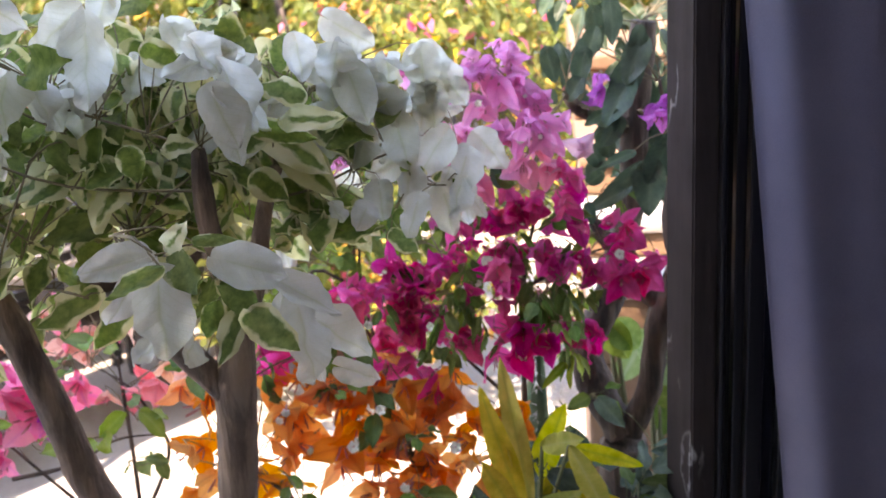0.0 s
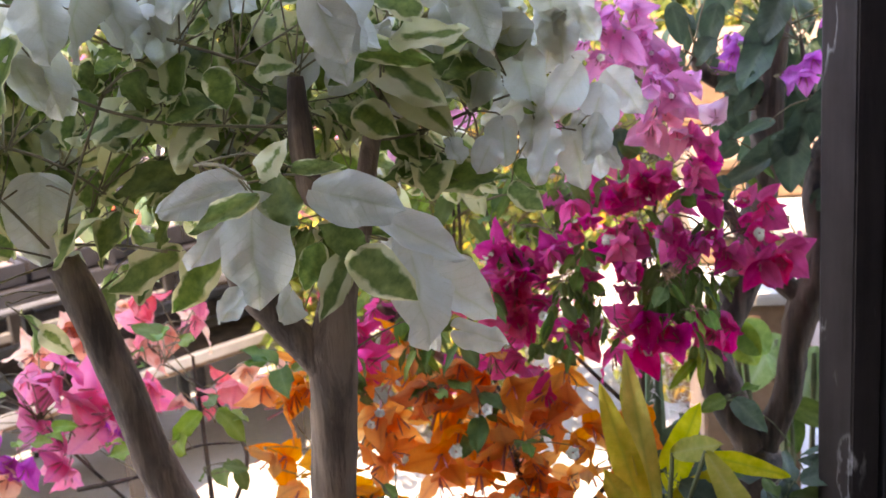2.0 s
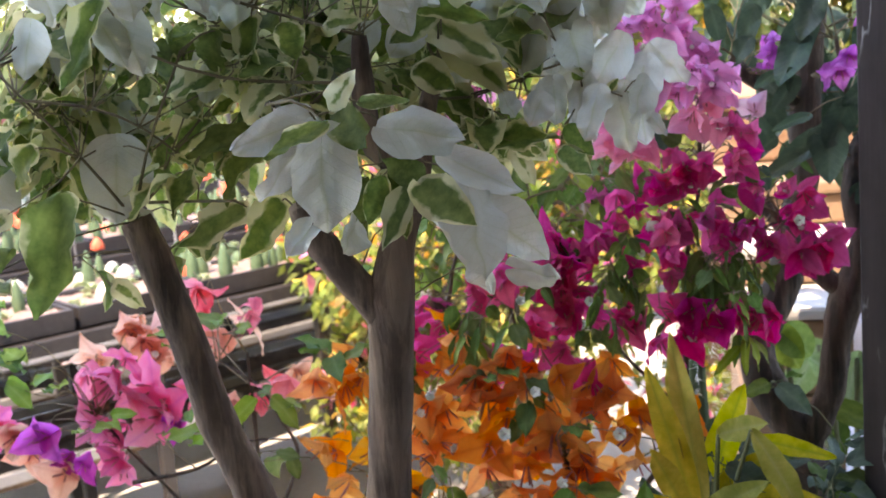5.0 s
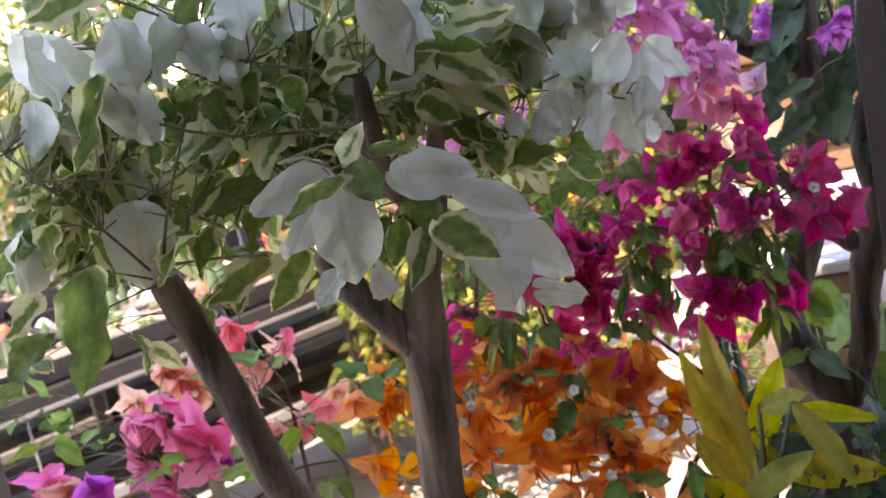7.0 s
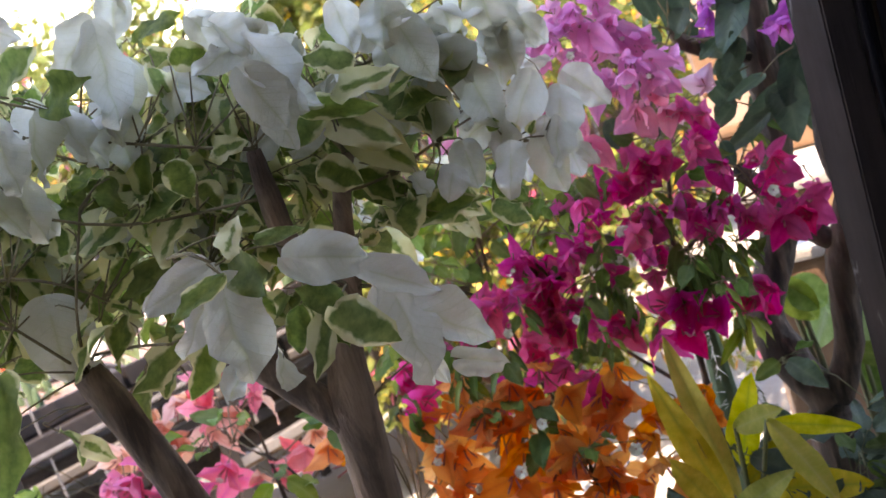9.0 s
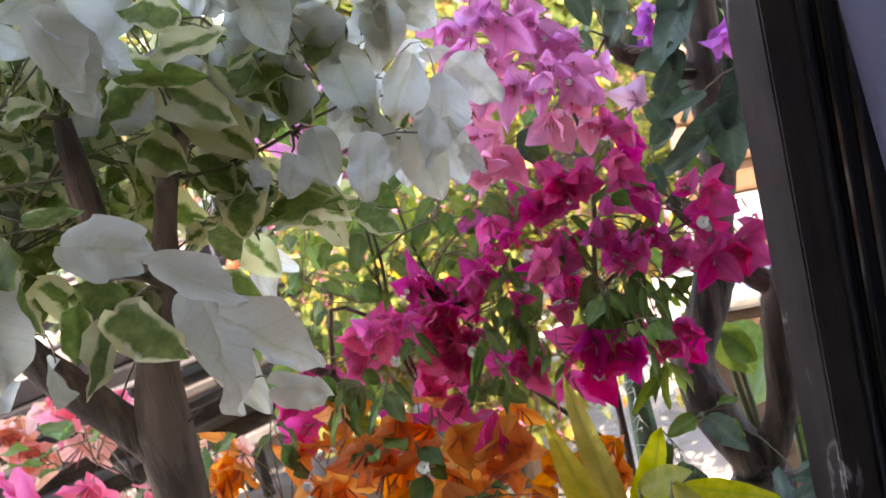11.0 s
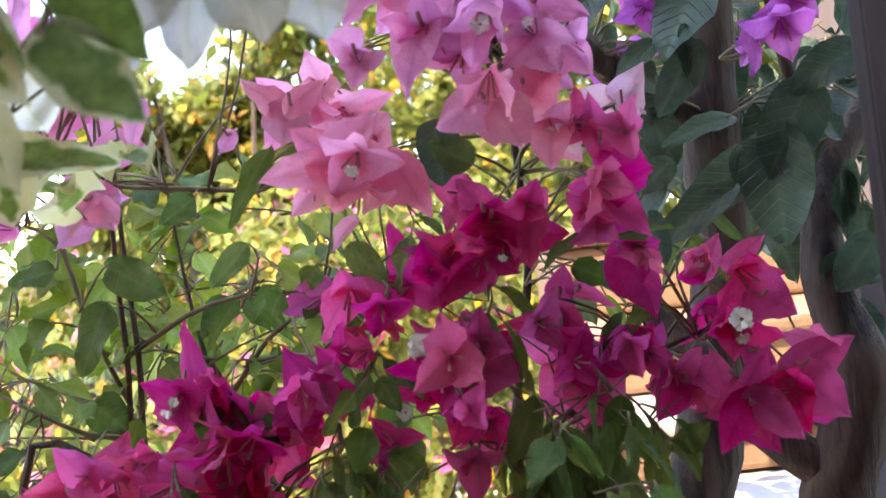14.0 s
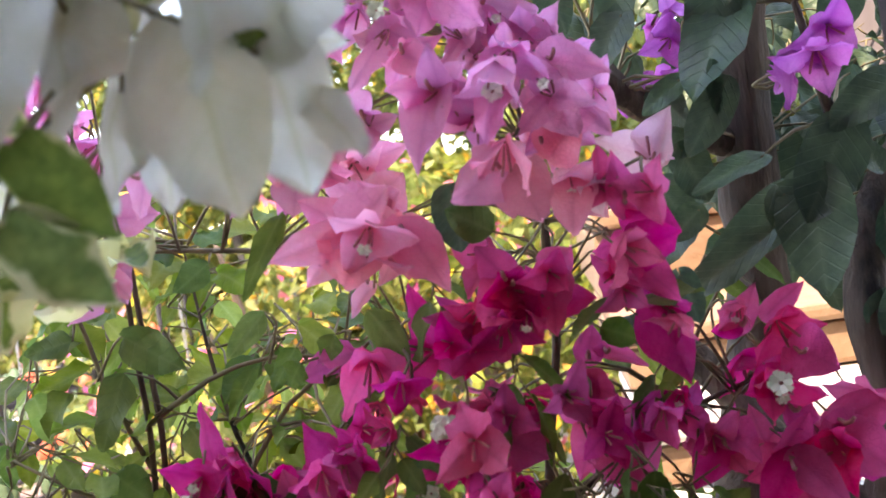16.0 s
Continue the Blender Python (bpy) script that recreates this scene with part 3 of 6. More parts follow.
    (-0.042, 0.98, 1.417, -0.031, 0.98, 1.378, 0.04), (-0.056, 0.95, 1.468, -0.023, 0.95, 1.449, 0.033),
]
BROAD_LEAVES = [
    (-0.383, 0.84, 1.285, -0.393, 0.82, 1.197, 0.044), (-0.298, 0.84, 1.473, -0.255, 0.83, 1.492, 0.033),
    (-0.265, 0.84, 1.452, -0.232, 0.83, 1.467, 0.035), (-0.296, 0.8, 1.478, -0.351, 0.8, 1.46, 0.037), (-0.338, 0.85, 1.423, -0.36, 0.84, 1.357, 0.029),
    (-0.069, 0.88, 1.419, -0.103, 0.88, 1.432, 0.022), (-0.09, 0.88, 1.403, -0.035, 0.87, 1.403, 0.022),
    (-0.116, 0.88, 1.4, -0.064, 0.88, 1.389, 0.019), (-0.123, 0.9, 1.357, -0.095, 0.9, 1.335, 0.027), (-0.199, 0.9, 1.461, -0.166, 0.9, 1.448, 0.023),
    (-0.104, 0.79, 1.283, -0.07, 0.77, 1.26, 0.031), (-0.103, 0.8, 1.281, -0.124, 0.79, 1.301, 0.02), (-0.112, 0.8, 1.283, -0.13, 0.79, 1.24, 0.021),
]
BROAD_LEAVES_B = [
    (-0.153, 0.76, 1.327, -0.193, 0.75, 1.309, 0.015), (-0.131, 0.8, 1.288, -0.143, 0.8, 1.255, 0.018), (-0.264, 0.9, 1.261, -0.318, 0.9, 1.229, 0.033),
    (-0.224, 0.87, 1.268, -0.255, 0.87, 1.226, 0.032), (-0.254, 0.92, 1.318, -0.321, 0.92, 1.3, 0.026), (-0.104, 0.9, 1.397, -0.139, 0.9, 1.374, 0.024),
    (-0.265, 0.88, 1.394, -0.278, 0.88, 1.358, 0.025), (-0.24, 0.89, 1.402, -0.245, 0.89, 1.35, 0.026), (-0.213, 0.9, 1.37, -0.204, 0.9, 1.345, 0.025),
    (-0.175, 0.9, 1.323, -0.152, 0.9, 1.338, 0.019), (-0.409, 0.86, 1.319, -0.442, 0.86, 1.29, 0.028),
    (-0.414, 0.82, 1.276, -0.447, 0.82, 1.247, 0.027), (-0.43, 0.78, 1.231, -0.389, 0.78, 1.257, 0.028),
]
CREAM_LEAVES = [
    (-0.104, 0.93, 1.38, -0.058, 0.91, 1.334, 0.035), (-0.119, 0.93, 1.391, -0.059, 0.91, 1.35, 0.033), (-0.075, 1.0, 1.306, -0.04, 1.0, 1.272, 0.027),
    (-0.144, 1.05, 1.271, -0.12, 1.05, 1.233, 0.03), (-0.254, 0.92, 1.331, -0.231, 0.92, 1.315, 0.022),
    (-0.334, 0.93, 1.317, -0.346, 0.93, 1.276, 0.021), (-0.077, 1.0, 1.317, -0.04, 1.0, 1.284, 0.025),
    (-0.202, 0.85, 1.394, -0.197, 0.85, 1.367, 0.022), (-0.178, 0.86, 1.389, -0.15, 0.86, 1.392, 0.019),
    (-0.022, 0.98, 1.3, -0.001, 0.98, 1.276, 0.018), (-0.152, 0.775, 1.333, -0.124, 0.755, 1.308, 0.025),
    (-0.154, 0.775, 1.334, -0.134, 0.765, 1.358, 0.017), (-0.139, 0.79, 1.337, -0.107, 0.79, 1.337, 0.01),
]
NEAR_LEAVES = [
    (0.0, 1.0, 1.324, -0.0, 1.0, 1.336, 0.011), (0.021, 1.0, 1.318, 0.037, 0.995, 1.318, 0.01), (0.014, 0.98, 1.326, 0.02, 0.98, 1.335, 0.009),
    (-0.008, 0.98, 1.336, -0.013, 0.98, 1.347, 0.011), (-0.039, 1.0, 1.314, -0.026, 1.0, 1.305, 0.011),
    (-0.104, 1.1, 1.275, -0.051, 1.09, 1.268, 0.018), (-0.095, 1.1, 1.272, -0.087, 1.09, 1.244, 0.024), (-0.104, 1.1, 1.28, -0.119, 1.1, 1.272, 0.014),
    (-0.027, 0.98, 1.283, -0.004, 0.98, 1.26, 0.021), (-0.093, 0.95, 1.325, -0.078, 0.95, 1.313, 0.016),
    (-0.098, 0.9, 1.301, -0.112, 0.9, 1.295, 0.014),
]
TRUNK_C = [
    (-0.173, 0.9, 1.022), (-0.162, 0.895, 1.11), (-0.157, 0.89, 1.157), (-0.153, 0.885, 1.189), (-0.143, 0.885, 1.232), (-0.127, 0.89, 1.272),
    (-0.121, 0.895, 1.302), (-0.116, 0.91, 1.334), (-0.11, 0.93, 1.355),
]
LIMB_CL = [
    (-0.161, 0.885, 1.176), (-0.178, 0.875, 1.205), (-0.199, 0.86, 1.242), (-0.206, 0.85, 1.266),
]
LIMB_CR = [
    (-0.126, 0.89, 1.285), (-0.156, 0.89, 1.3), (-0.161, 0.89, 1.348), (-0.16, 0.89, 1.382),
]
TRUNK_L = [
    (-0.297, 0.93, 1.017), (-0.318, 0.925, 1.077), (-0.332, 0.92, 1.144), (-0.349, 0.91, 1.221), (-0.359, 0.905, 1.255),
]
TWIG_A = [
    (-0.425, 0.87, 1.356), (-0.371, 0.88, 1.346), (-0.337, 0.89, 1.328), (-0.316, 0.9, 1.307),
]
TWIG_B = [
    (-0.343, 0.9, 1.269), (-0.299, 0.89, 1.269), (-0.256, 0.86, 1.271),
]
TWIG_C = [
    (-0.359, 0.85, 1.493), (-0.306, 0.85, 1.468), (-0.261, 0.87, 1.437),
]
TWIG_D = [
    (-0.386, 0.86, 1.45), (-0.322, 0.87, 1.436), (-0.267, 0.89, 1.399),
]
TWIG_E = [
    (-0.226, 0.9, 1.311), (-0.203, 0.9, 1.336), (-0.17, 0.89, 1.359),
]
TWIG_F = [
    (0.034, 1.0, 1.317), (0.019, 1.0, 1.316), (-0.003, 1.0, 1.321),
]
PINK = [
    (0.013, 1.18, 1.373, 0.034), (0.031, 1.18, 1.378, 0.032), (0.045, 1.18, 1.376, 0.027), (0.066, 1.18, 1.365, 0.038), (0.082, 1.18, 1.369, 0.029),
    (0.014, 1.19, 1.357, 0.028), (0.038, 1.18, 1.348, 0.03), (0.051, 1.18, 1.336, 0.032), (0.058, 1.16, 1.315, 0.039), (0.028, 1.18, 1.316, 0.025),
    (0.084, 1.15, 1.318, 0.035), (0.099, 1.2, 1.34, 0.029), (0.104, 1.16, 1.316, 0.034), (0.116, 1.19, 1.323, 0.03), (0.108, 1.18, 1.301, 0.034),
    (0.088, 1.2, 1.352, 0.028), (0.067, 1.2, 1.352, 0.028), (0.079, 1.21, 1.339, 0.029), (0.052, 1.18, 1.389, 0.034), (0.074, 1.18, 1.387, 0.034),
    (0.034, 1.18, 1.397, 0.032),
]
CORAL = [
    (0.082, 1.15, 1.284, 0.041), (0.109, 1.19, 1.272, 0.03), (0.021, 1.16, 1.262, 0.042), (0.036, 1.19, 1.262, 0.035), (-0.002, 1.2, 1.257, 0.029),
    (0.023, 1.21, 1.28, 0.029), (0.101, 1.2, 1.297, 0.028), (-0.012, 1.21, 1.298, 0.046), (0.004, 1.22, 1.281, 0.04), (0.002, 1.22, 1.311, 0.037),
]
PALE = [
    (0.148, 1.26, 1.286, 0.042), (0.12, 1.22, 1.269, 0.027),
]
MAG = [
    (0.078, 1.21, 1.234, 0.033), (0.095, 1.2, 1.238, 0.027), (0.13, 1.19, 1.242, 0.034), (0.126, 1.21, 1.224, 0.028), (0.138, 1.2, 1.268, 0.027),
    (0.142, 1.21, 1.206, 0.025), (0.07, 1.21, 1.213, 0.036), (0.057, 1.22, 1.224, 0.029), (0.081, 1.21, 1.218, 0.028), (0.046, 1.21, 1.215, 0.023),
    (0.024, 1.2, 1.198, 0.024), (0.012, 1.2, 1.183, 0.023), (-0.004, 1.2, 1.178, 0.024), (0.055, 1.17, 1.177, 0.04), (0.067, 1.2, 1.182, 0.03),
    (0.059, 1.17, 1.156, 0.026), (0.064, 1.21, 1.14, 0.028), (0.097, 1.2, 1.186, 0.029), (0.11, 1.2, 1.167, 0.029), (0.131, 1.21, 1.168, 0.028),
    (0.142, 1.23, 1.172, 0.021),
]
MAG_B = [
    (0.157, 1.23, 1.151, 0.031), (0.175, 1.25, 1.203, 0.027), (0.197, 1.25, 1.191, 0.035), (0.188, 1.24, 1.168, 0.035), (0.188, 1.24, 1.135, 0.037),
    (0.208, 1.24, 1.139, 0.04), (0.226, 1.26, 1.154, 0.033), (0.179, 1.25, 1.141, 0.03), (-0.072, 1.2, 1.171, 0.03), (-0.059, 1.2, 1.149, 0.033),
    (-0.042, 1.2, 1.145, 0.03), (-0.013, 1.19, 1.165, 0.032), (-0.007, 1.22, 1.166, 0.026), (-0.035, 1.22, 1.151, 0.029), (-0.113, 1.19, 1.143, 0.032),
    (-0.101, 1.2, 1.135, 0.028), (0.022, 1.2, 1.145, 0.022), (0.037, 1.22, 1.158, 0.023),
]
MAG_C = [
    (0.01, 1.22, 1.076, 0.039), (0.074, 1.2, 1.091, 0.049), (0.09, 1.21, 1.074, 0.043), (0.135, 1.22, 1.078, 0.04), (0.111, 1.24, 1.083, 0.028),
    (-0.223, 1.24, 1.078, 0.042), (-0.211, 1.26, 1.087, 0.04), (-0.191, 1.24, 1.072, 0.035), (-0.13, 1.22, 1.136, 0.037), (-0.121, 1.22, 1.119, 0.037),
    (-0.145, 1.23, 1.123, 0.034), (-0.053, 1.22, 1.108, 0.037), (-0.02, 1.22, 1.102, 0.027), (-0.045, 1.22, 1.087, 0.037), (0.057, 1.2, 1.124, 0.032),
    (-0.056, 1.21, 1.135, 0.037), (0.01, 1.25, 1.088, 0.021),
]
MAG_D = [
    (-0.077, 1.21, 1.167, 0.052), (-0.119, 1.21, 1.128, 0.053), (-0.143, 1.22, 1.101, 0.049), (-0.056, 1.22, 1.091, 0.053),
    (-0.206, 1.22, 1.052, 0.055), (-0.234, 1.23, 1.038, 0.051), (-0.109, 1.22, 1.032, 0.054), (-0.063, 1.22, 1.046, 0.053), (0.015, 1.22, 1.072, 0.05),
    (0.074, 1.2, 1.067, 0.058), (0.1, 1.2, 1.078, 0.05), (0.136, 1.22, 1.068, 0.051), (-0.035, 1.2, 1.017, 0.047), (-0.054, 1.22, 1.127, 0.063),
    (-0.017, 1.22, 1.164, 0.046), (0.009, 1.22, 1.201, 0.046), (0.054, 1.22, 1.174, 0.046), (0.111, 1.24, 1.155, 0.046),
]
PINK_BACK = [
    (-0.17, 1.28, 1.356, 0.048), (-0.198, 1.3, 1.35, 0.038), (-0.138, 1.3, 1.326, 0.057), (-0.165, 1.3, 1.324, 0.042), (-0.129, 1.28, 1.274, 0.033),
    (-0.184, 1.3, 1.284, 0.03), (-0.153, 1.3, 1.367, 0.033), (-0.166, 1.3, 1.333, 0.033), (-0.208, 1.35, 1.272, 0.03),
]
PINK_BRACTS = [
    (0.004, 1.23, 1.383, -0.016, 1.22, 1.381, 0.019), (0.012, 1.22, 1.382, 0.001, 1.2, 1.356, 0.024), (0.025, 1.23, 1.384, 0.039, 1.23, 1.387, 0.023),
    (0.037, 1.23, 1.384, 0.022, 1.23, 1.373, 0.021), (0.056, 1.22, 1.377, 0.047, 1.21, 1.361, 0.022), (0.064, 1.21, 1.369, 0.083, 1.19, 1.344, 0.024),
    (0.063, 1.215, 1.372, 0.057, 1.195, 1.348, 0.022), (0.072, 1.23, 1.383, 0.095, 1.23, 1.375, 0.017), (0.015, 1.22, 1.353, -0.005, 1.21, 1.346, 0.02),
    (0.01, 1.23, 1.366, -0.003, 1.23, 1.353, 0.018), (0.046, 1.21, 1.342, 0.059, 1.2, 1.333, 0.017), (0.035, 1.215, 1.347, 0.023, 1.195, 1.33, 0.018),
    (0.041, 1.23, 1.348, 0.023, 1.23, 1.356, 0.016),
]
PINK_BRACTS_B = [
    (0.058, 1.2, 1.324, 0.048, 1.17, 1.293, 0.023), (0.06, 1.2, 1.322, 0.041, 1.18, 1.324, 0.018), (0.06, 1.21, 1.321, 0.073, 1.19, 1.331, 0.02),
    (0.085, 1.195, 1.324, 0.076, 1.165, 1.299, 0.021), (0.086, 1.21, 1.327, 0.094, 1.2, 1.346, 0.018), (0.106, 1.21, 1.329, 0.132, 1.2, 1.32, 0.019),
    (0.109, 1.215, 1.326, 0.129, 1.195, 1.293, 0.023), (0.103, 1.21, 1.32, 0.114, 1.19, 1.293, 0.024), (0.097, 1.23, 1.33, 0.086, 1.23, 1.358, 0.021),
    (0.081, 1.24, 1.363, 0.107, 1.24, 1.353, 0.021), (0.025, 1.22, 1.321, 0.013, 1.21, 1.327, 0.018), (0.025, 1.22, 1.319, 0.028, 1.22, 1.308, 0.018),
    (0.097, 1.24, 1.35, 0.112, 1.24, 1.332, 0.022),
]
CORAL_BRACTS = [
    (0.084, 1.2, 1.286, 0.061, 1.18, 1.276, 0.025), (0.085, 1.2, 1.286, 0.093, 1.17, 1.265, 0.027), (0.083, 1.21, 1.285, 0.084, 1.2, 1.299, 0.025),
    (0.103, 1.22, 1.289, 0.115, 1.21, 1.302, 0.024), (0.101, 1.23, 1.292, 0.092, 1.23, 1.304, 0.019), (0.111, 1.22, 1.277, 0.106, 1.2, 1.255, 0.022),
    (0.114, 1.24, 1.275, 0.125, 1.24, 1.258, 0.019),
]
CORAL_BRACTS_B = [
    (0.011, 1.21, 1.27, -0.022, 1.19, 1.261, 0.02), (0.012, 1.21, 1.269, 0.03, 1.19, 1.285, 0.025), (0.011, 1.22, 1.271, -0.009, 1.21, 1.287, 0.019),
    (0.013, 1.215, 1.267, 0.01, 1.19, 1.249, 0.034), (0.034, 1.215, 1.27, 0.053, 1.195, 1.241, 0.024), (0.034, 1.225, 1.27, 0.034, 1.215, 1.244, 0.022),
    (0.012, 1.24, 1.243, -0.001, 1.24, 1.231, 0.01), (0.018, 1.24, 1.281, 0.035, 1.24, 1.293, 0.029), (-0.013, 1.23, 1.297, -0.032, 1.23, 1.317, 0.016),
    (-0.009, 1.22, 1.297, 0.009, 1.22, 1.311, 0.015), (-0.012, 1.23, 1.299, -0.014, 1.22, 1.279, 0.024),
]
PINK_SIDE = [
    (-0.159, 1.24, 1.329, -0.191, 1.23, 1.328, 0.022), (-0.159, 1.24, 1.329, -0.146, 1.23, 1.304, 0.027),
    (-0.176, 1.26, 1.324, -0.178, 1.26, 1.302, 0.023), (-0.165, 1.25, 1.286, -0.175, 1.24, 1.255, 0.023),
    (-0.16, 1.25, 1.288, -0.18, 1.25, 1.283, 0.019), (-0.119, 1.25, 1.275, -0.105, 1.24, 1.255, 0.026),
    (-0.12, 1.25, 1.266, -0.136, 1.25, 1.246, 0.023), (-0.113, 1.24, 1.27, -0.125, 1.23, 1.254, 0.016),
    (-0.113, 1.24, 1.27, -0.098, 1.23, 1.256, 0.016), (-0.118, 1.25, 1.273, -0.104, 1.25, 1.275, 0.013), (-0.141, 1.2, 1.33, -0.125, 1.2, 1.343, 0.021),
    (-0.141, 1.2, 1.33, -0.134, 1.19, 1.309, 0.023), (-0.114, 1.26, 1.295, -0.088, 1.26, 1.294, 0.025),
]
PINK_EDGE = [
    (-0.132, 1.22, 1.374, -0.14, 1.22, 1.339, 0.013), (-0.036, 1.22, 1.387, -0.051, 1.22, 1.387, 0.015),
    (-0.039, 1.22, 1.383, -0.032, 1.22, 1.364, 0.018), (-0.123, 1.22, 1.393, -0.122, 1.22, 1.379, 0.015),
    (-0.086, 1.24, 1.312, -0.092, 1.24, 1.291, 0.017), (-0.115, 1.2, 1.387, -0.13, 1.2, 1.345, 0.015),
    (-0.046, 1.26, 1.295, -0.053, 1.26, 1.285, 0.011),
]
ROSE_BRACTS = [
    (0.131, 1.22, 1.261, 0.128, 1.21, 1.286, 0.014), (0.132, 1.22, 1.26, 0.151, 1.21, 1.248, 0.021), (0.128, 1.22, 1.242, 0.153, 1.2, 1.248, 0.023),
    (0.128, 1.22, 1.241, 0.145, 1.2, 1.223, 0.021), (0.129, 1.23, 1.241, 0.114, 1.23, 1.241, 0.025), (0.129, 1.23, 1.239, 0.142, 1.23, 1.211, 0.022),
    (0.076, 1.22, 1.237, 0.066, 1.21, 1.254, 0.019), (0.076, 1.22, 1.237, 0.061, 1.2, 1.219, 0.022), (0.077, 1.22, 1.237, 0.086, 1.21, 1.226, 0.021),
    (0.094, 1.23, 1.238, 0.106, 1.23, 1.247, 0.018), (0.095, 1.23, 1.237, 0.092, 1.22, 1.211, 0.022), (0.066, 1.23, 1.216, 0.037, 1.22, 1.228, 0.017),
    (0.067, 1.23, 1.216, 0.082, 1.22, 1.21, 0.028),
]
ROSE_BRACTS_B = [
    (0.066, 1.23, 1.215, 0.045, 1.22, 1.201, 0.022), (0.139, 1.24, 1.214, 0.148, 1.22, 1.183, 0.025), (0.102, 1.23, 1.187, 0.114, 1.22, 1.181, 0.017),
    (0.101, 1.23, 1.185, 0.074, 1.23, 1.187, 0.01), (0.101, 1.23, 1.187, 0.102, 1.22, 1.173, 0.016), (0.112, 1.25, 1.198, 0.134, 1.25, 1.188, 0.009),
    (0.114, 1.23, 1.164, 0.114, 1.22, 1.149, 0.017), (0.114, 1.23, 1.164, 0.097, 1.23, 1.158, 0.013), (0.125, 1.24, 1.159, 0.148, 1.24, 1.168, 0.014),
    (0.105, 1.25, 1.194, 0.111, 1.25, 1.21, 0.015), (0.052, 1.22, 1.172, 0.026, 1.2, 1.162, 0.022), (0.06, 1.22, 1.171, 0.08, 1.2, 1.163, 0.025),
    (0.059, 1.22, 1.156, 0.049, 1.2, 1.137, 0.019),
]
ROSE_BRACTS_C = [
    (0.177, 1.26, 1.197, 0.189, 1.26, 1.216, 0.015), (0.177, 1.26, 1.197, 0.164, 1.26, 1.197, 0.01), (0.198, 1.25, 1.185, 0.215, 1.24, 1.177, 0.027),
    (0.193, 1.26, 1.173, 0.207, 1.26, 1.198, 0.021), (0.191, 1.25, 1.173, 0.173, 1.24, 1.17, 0.017), (0.193, 1.27, 1.2, 0.212, 1.27, 1.214, 0.013),
    (0.161, 1.24, 1.153, 0.143, 1.23, 1.131, 0.02), (0.161, 1.24, 1.154, 0.175, 1.23, 1.144, 0.021), (0.212, 1.25, 1.148, 0.244, 1.25, 1.161, 0.023),
    (0.212, 1.25, 1.147, 0.235, 1.24, 1.123, 0.028), (0.189, 1.24, 1.138, 0.17, 1.22, 1.119, 0.02), (0.191, 1.24, 1.138, 0.208, 1.23, 1.116, 0.021),
    (0.192, 1.25, 1.159, 0.207, 1.25, 1.152, 0.02),
]
FLORETS = [
    (0.083, 1.18, 1.316, 0.008), (0.044, 1.19, 1.183, 0.009), (0.185, 1.22, 1.176, 0.01), (0.03, 1.2, 1.154, 0.007), (0.027, 1.21, 1.142, 0.006),
    (-0.092, 1.18, 1.116, 0.009), (-0.023, 1.18, 1.112, 0.009), (0.04, 1.19, 1.181, 0.009), (0.042, 1.18, 1.356, 0.007), (0.008, 1.19, 1.345, 0.006),
    (0.04, 1.19, 1.184, 0.008),
]
FLORETS_B = [
    (-0.111, 1.13, 0.993, 0.012), (0.001, 1.13, 0.991, 0.012), (-0.079, 1.14, 1.032, 0.01), (-0.057, 1.13, 0.942, 0.011), (-0.185, 1.14, 1.031, 0.009),
]
ORANGE = [
    (-0.314, 1.19, 1.009, 0.061), (-0.285, 1.19, 1.016, 0.055), (-0.333, 1.19, 0.95, 0.062), (-0.273, 1.19, 1.027, 0.049), (-0.256, 1.19, 0.932, 0.061),
    (-0.206, 1.19, 0.998, 0.063), (-0.161, 1.19, 1.069, 0.047), (-0.153, 1.19, 1.025, 0.057), (-0.11, 1.19, 1.049, 0.053), (-0.212, 1.19, 0.943, 0.061),
    (-0.176, 1.19, 0.957, 0.066), (-0.113, 1.17, 0.981, 0.07), (-0.07, 1.19, 0.952, 0.071), (-0.088, 1.19, 1.008, 0.062), (-0.059, 1.19, 1.028, 0.053),
    (-0.034, 1.19, 0.987, 0.059), (-0.006, 1.19, 1.014, 0.052), (-0.002, 1.18, 0.964, 0.067), (0.024, 1.19, 0.978, 0.052), (0.05, 1.19, 0.986, 0.046),
]
ORANGE_B = [
    (0.046, 1.2, 0.934, 0.05), (0.021, 1.2, 0.924, 0.053), (0.071, 1.2, 0.973, 0.041), (-0.101, 1.2, 0.913, 0.067), (-0.138, 1.2, 0.913, 0.067),
    (-0.066, 1.2, 0.901, 0.066), (0.027, 1.2, 0.878, 0.054), (-0.143, 1.2, 0.988, 0.066), (-0.078, 1.2, 0.977, 0.066), (-0.034, 1.2, 0.936, 0.06),
    (-0.119, 1.2, 0.886, 0.067), (-0.055, 1.2, 0.867, 0.067), (-0.212, 1.2, 0.891, 0.068), (-0.307, 1.2, 0.904, 0.069), (-0.215, 1.2, 1.031, 0.051),
    (-0.176, 1.2, 1.038, 0.051),
]
LEFT_RED = [
    (-0.379, 1.25, 1.006, 0.055), (-0.458, 1.24, 1.117, 0.055), (-0.406, 1.24, 1.093, 0.032), (-0.411, 1.27, 0.985, 0.04), (-0.473, 1.25, 1.128, 0.032),
]
LEFT_SALMON = [
    (-0.355, 1.3, 0.997, 0.05), (-0.562, 1.3, 1.047, 0.066), (-0.53, 1.3, 1.078, 0.055), (-0.584, 1.31, 1.065, 0.056), (-0.489, 1.33, 1.043, 0.066),
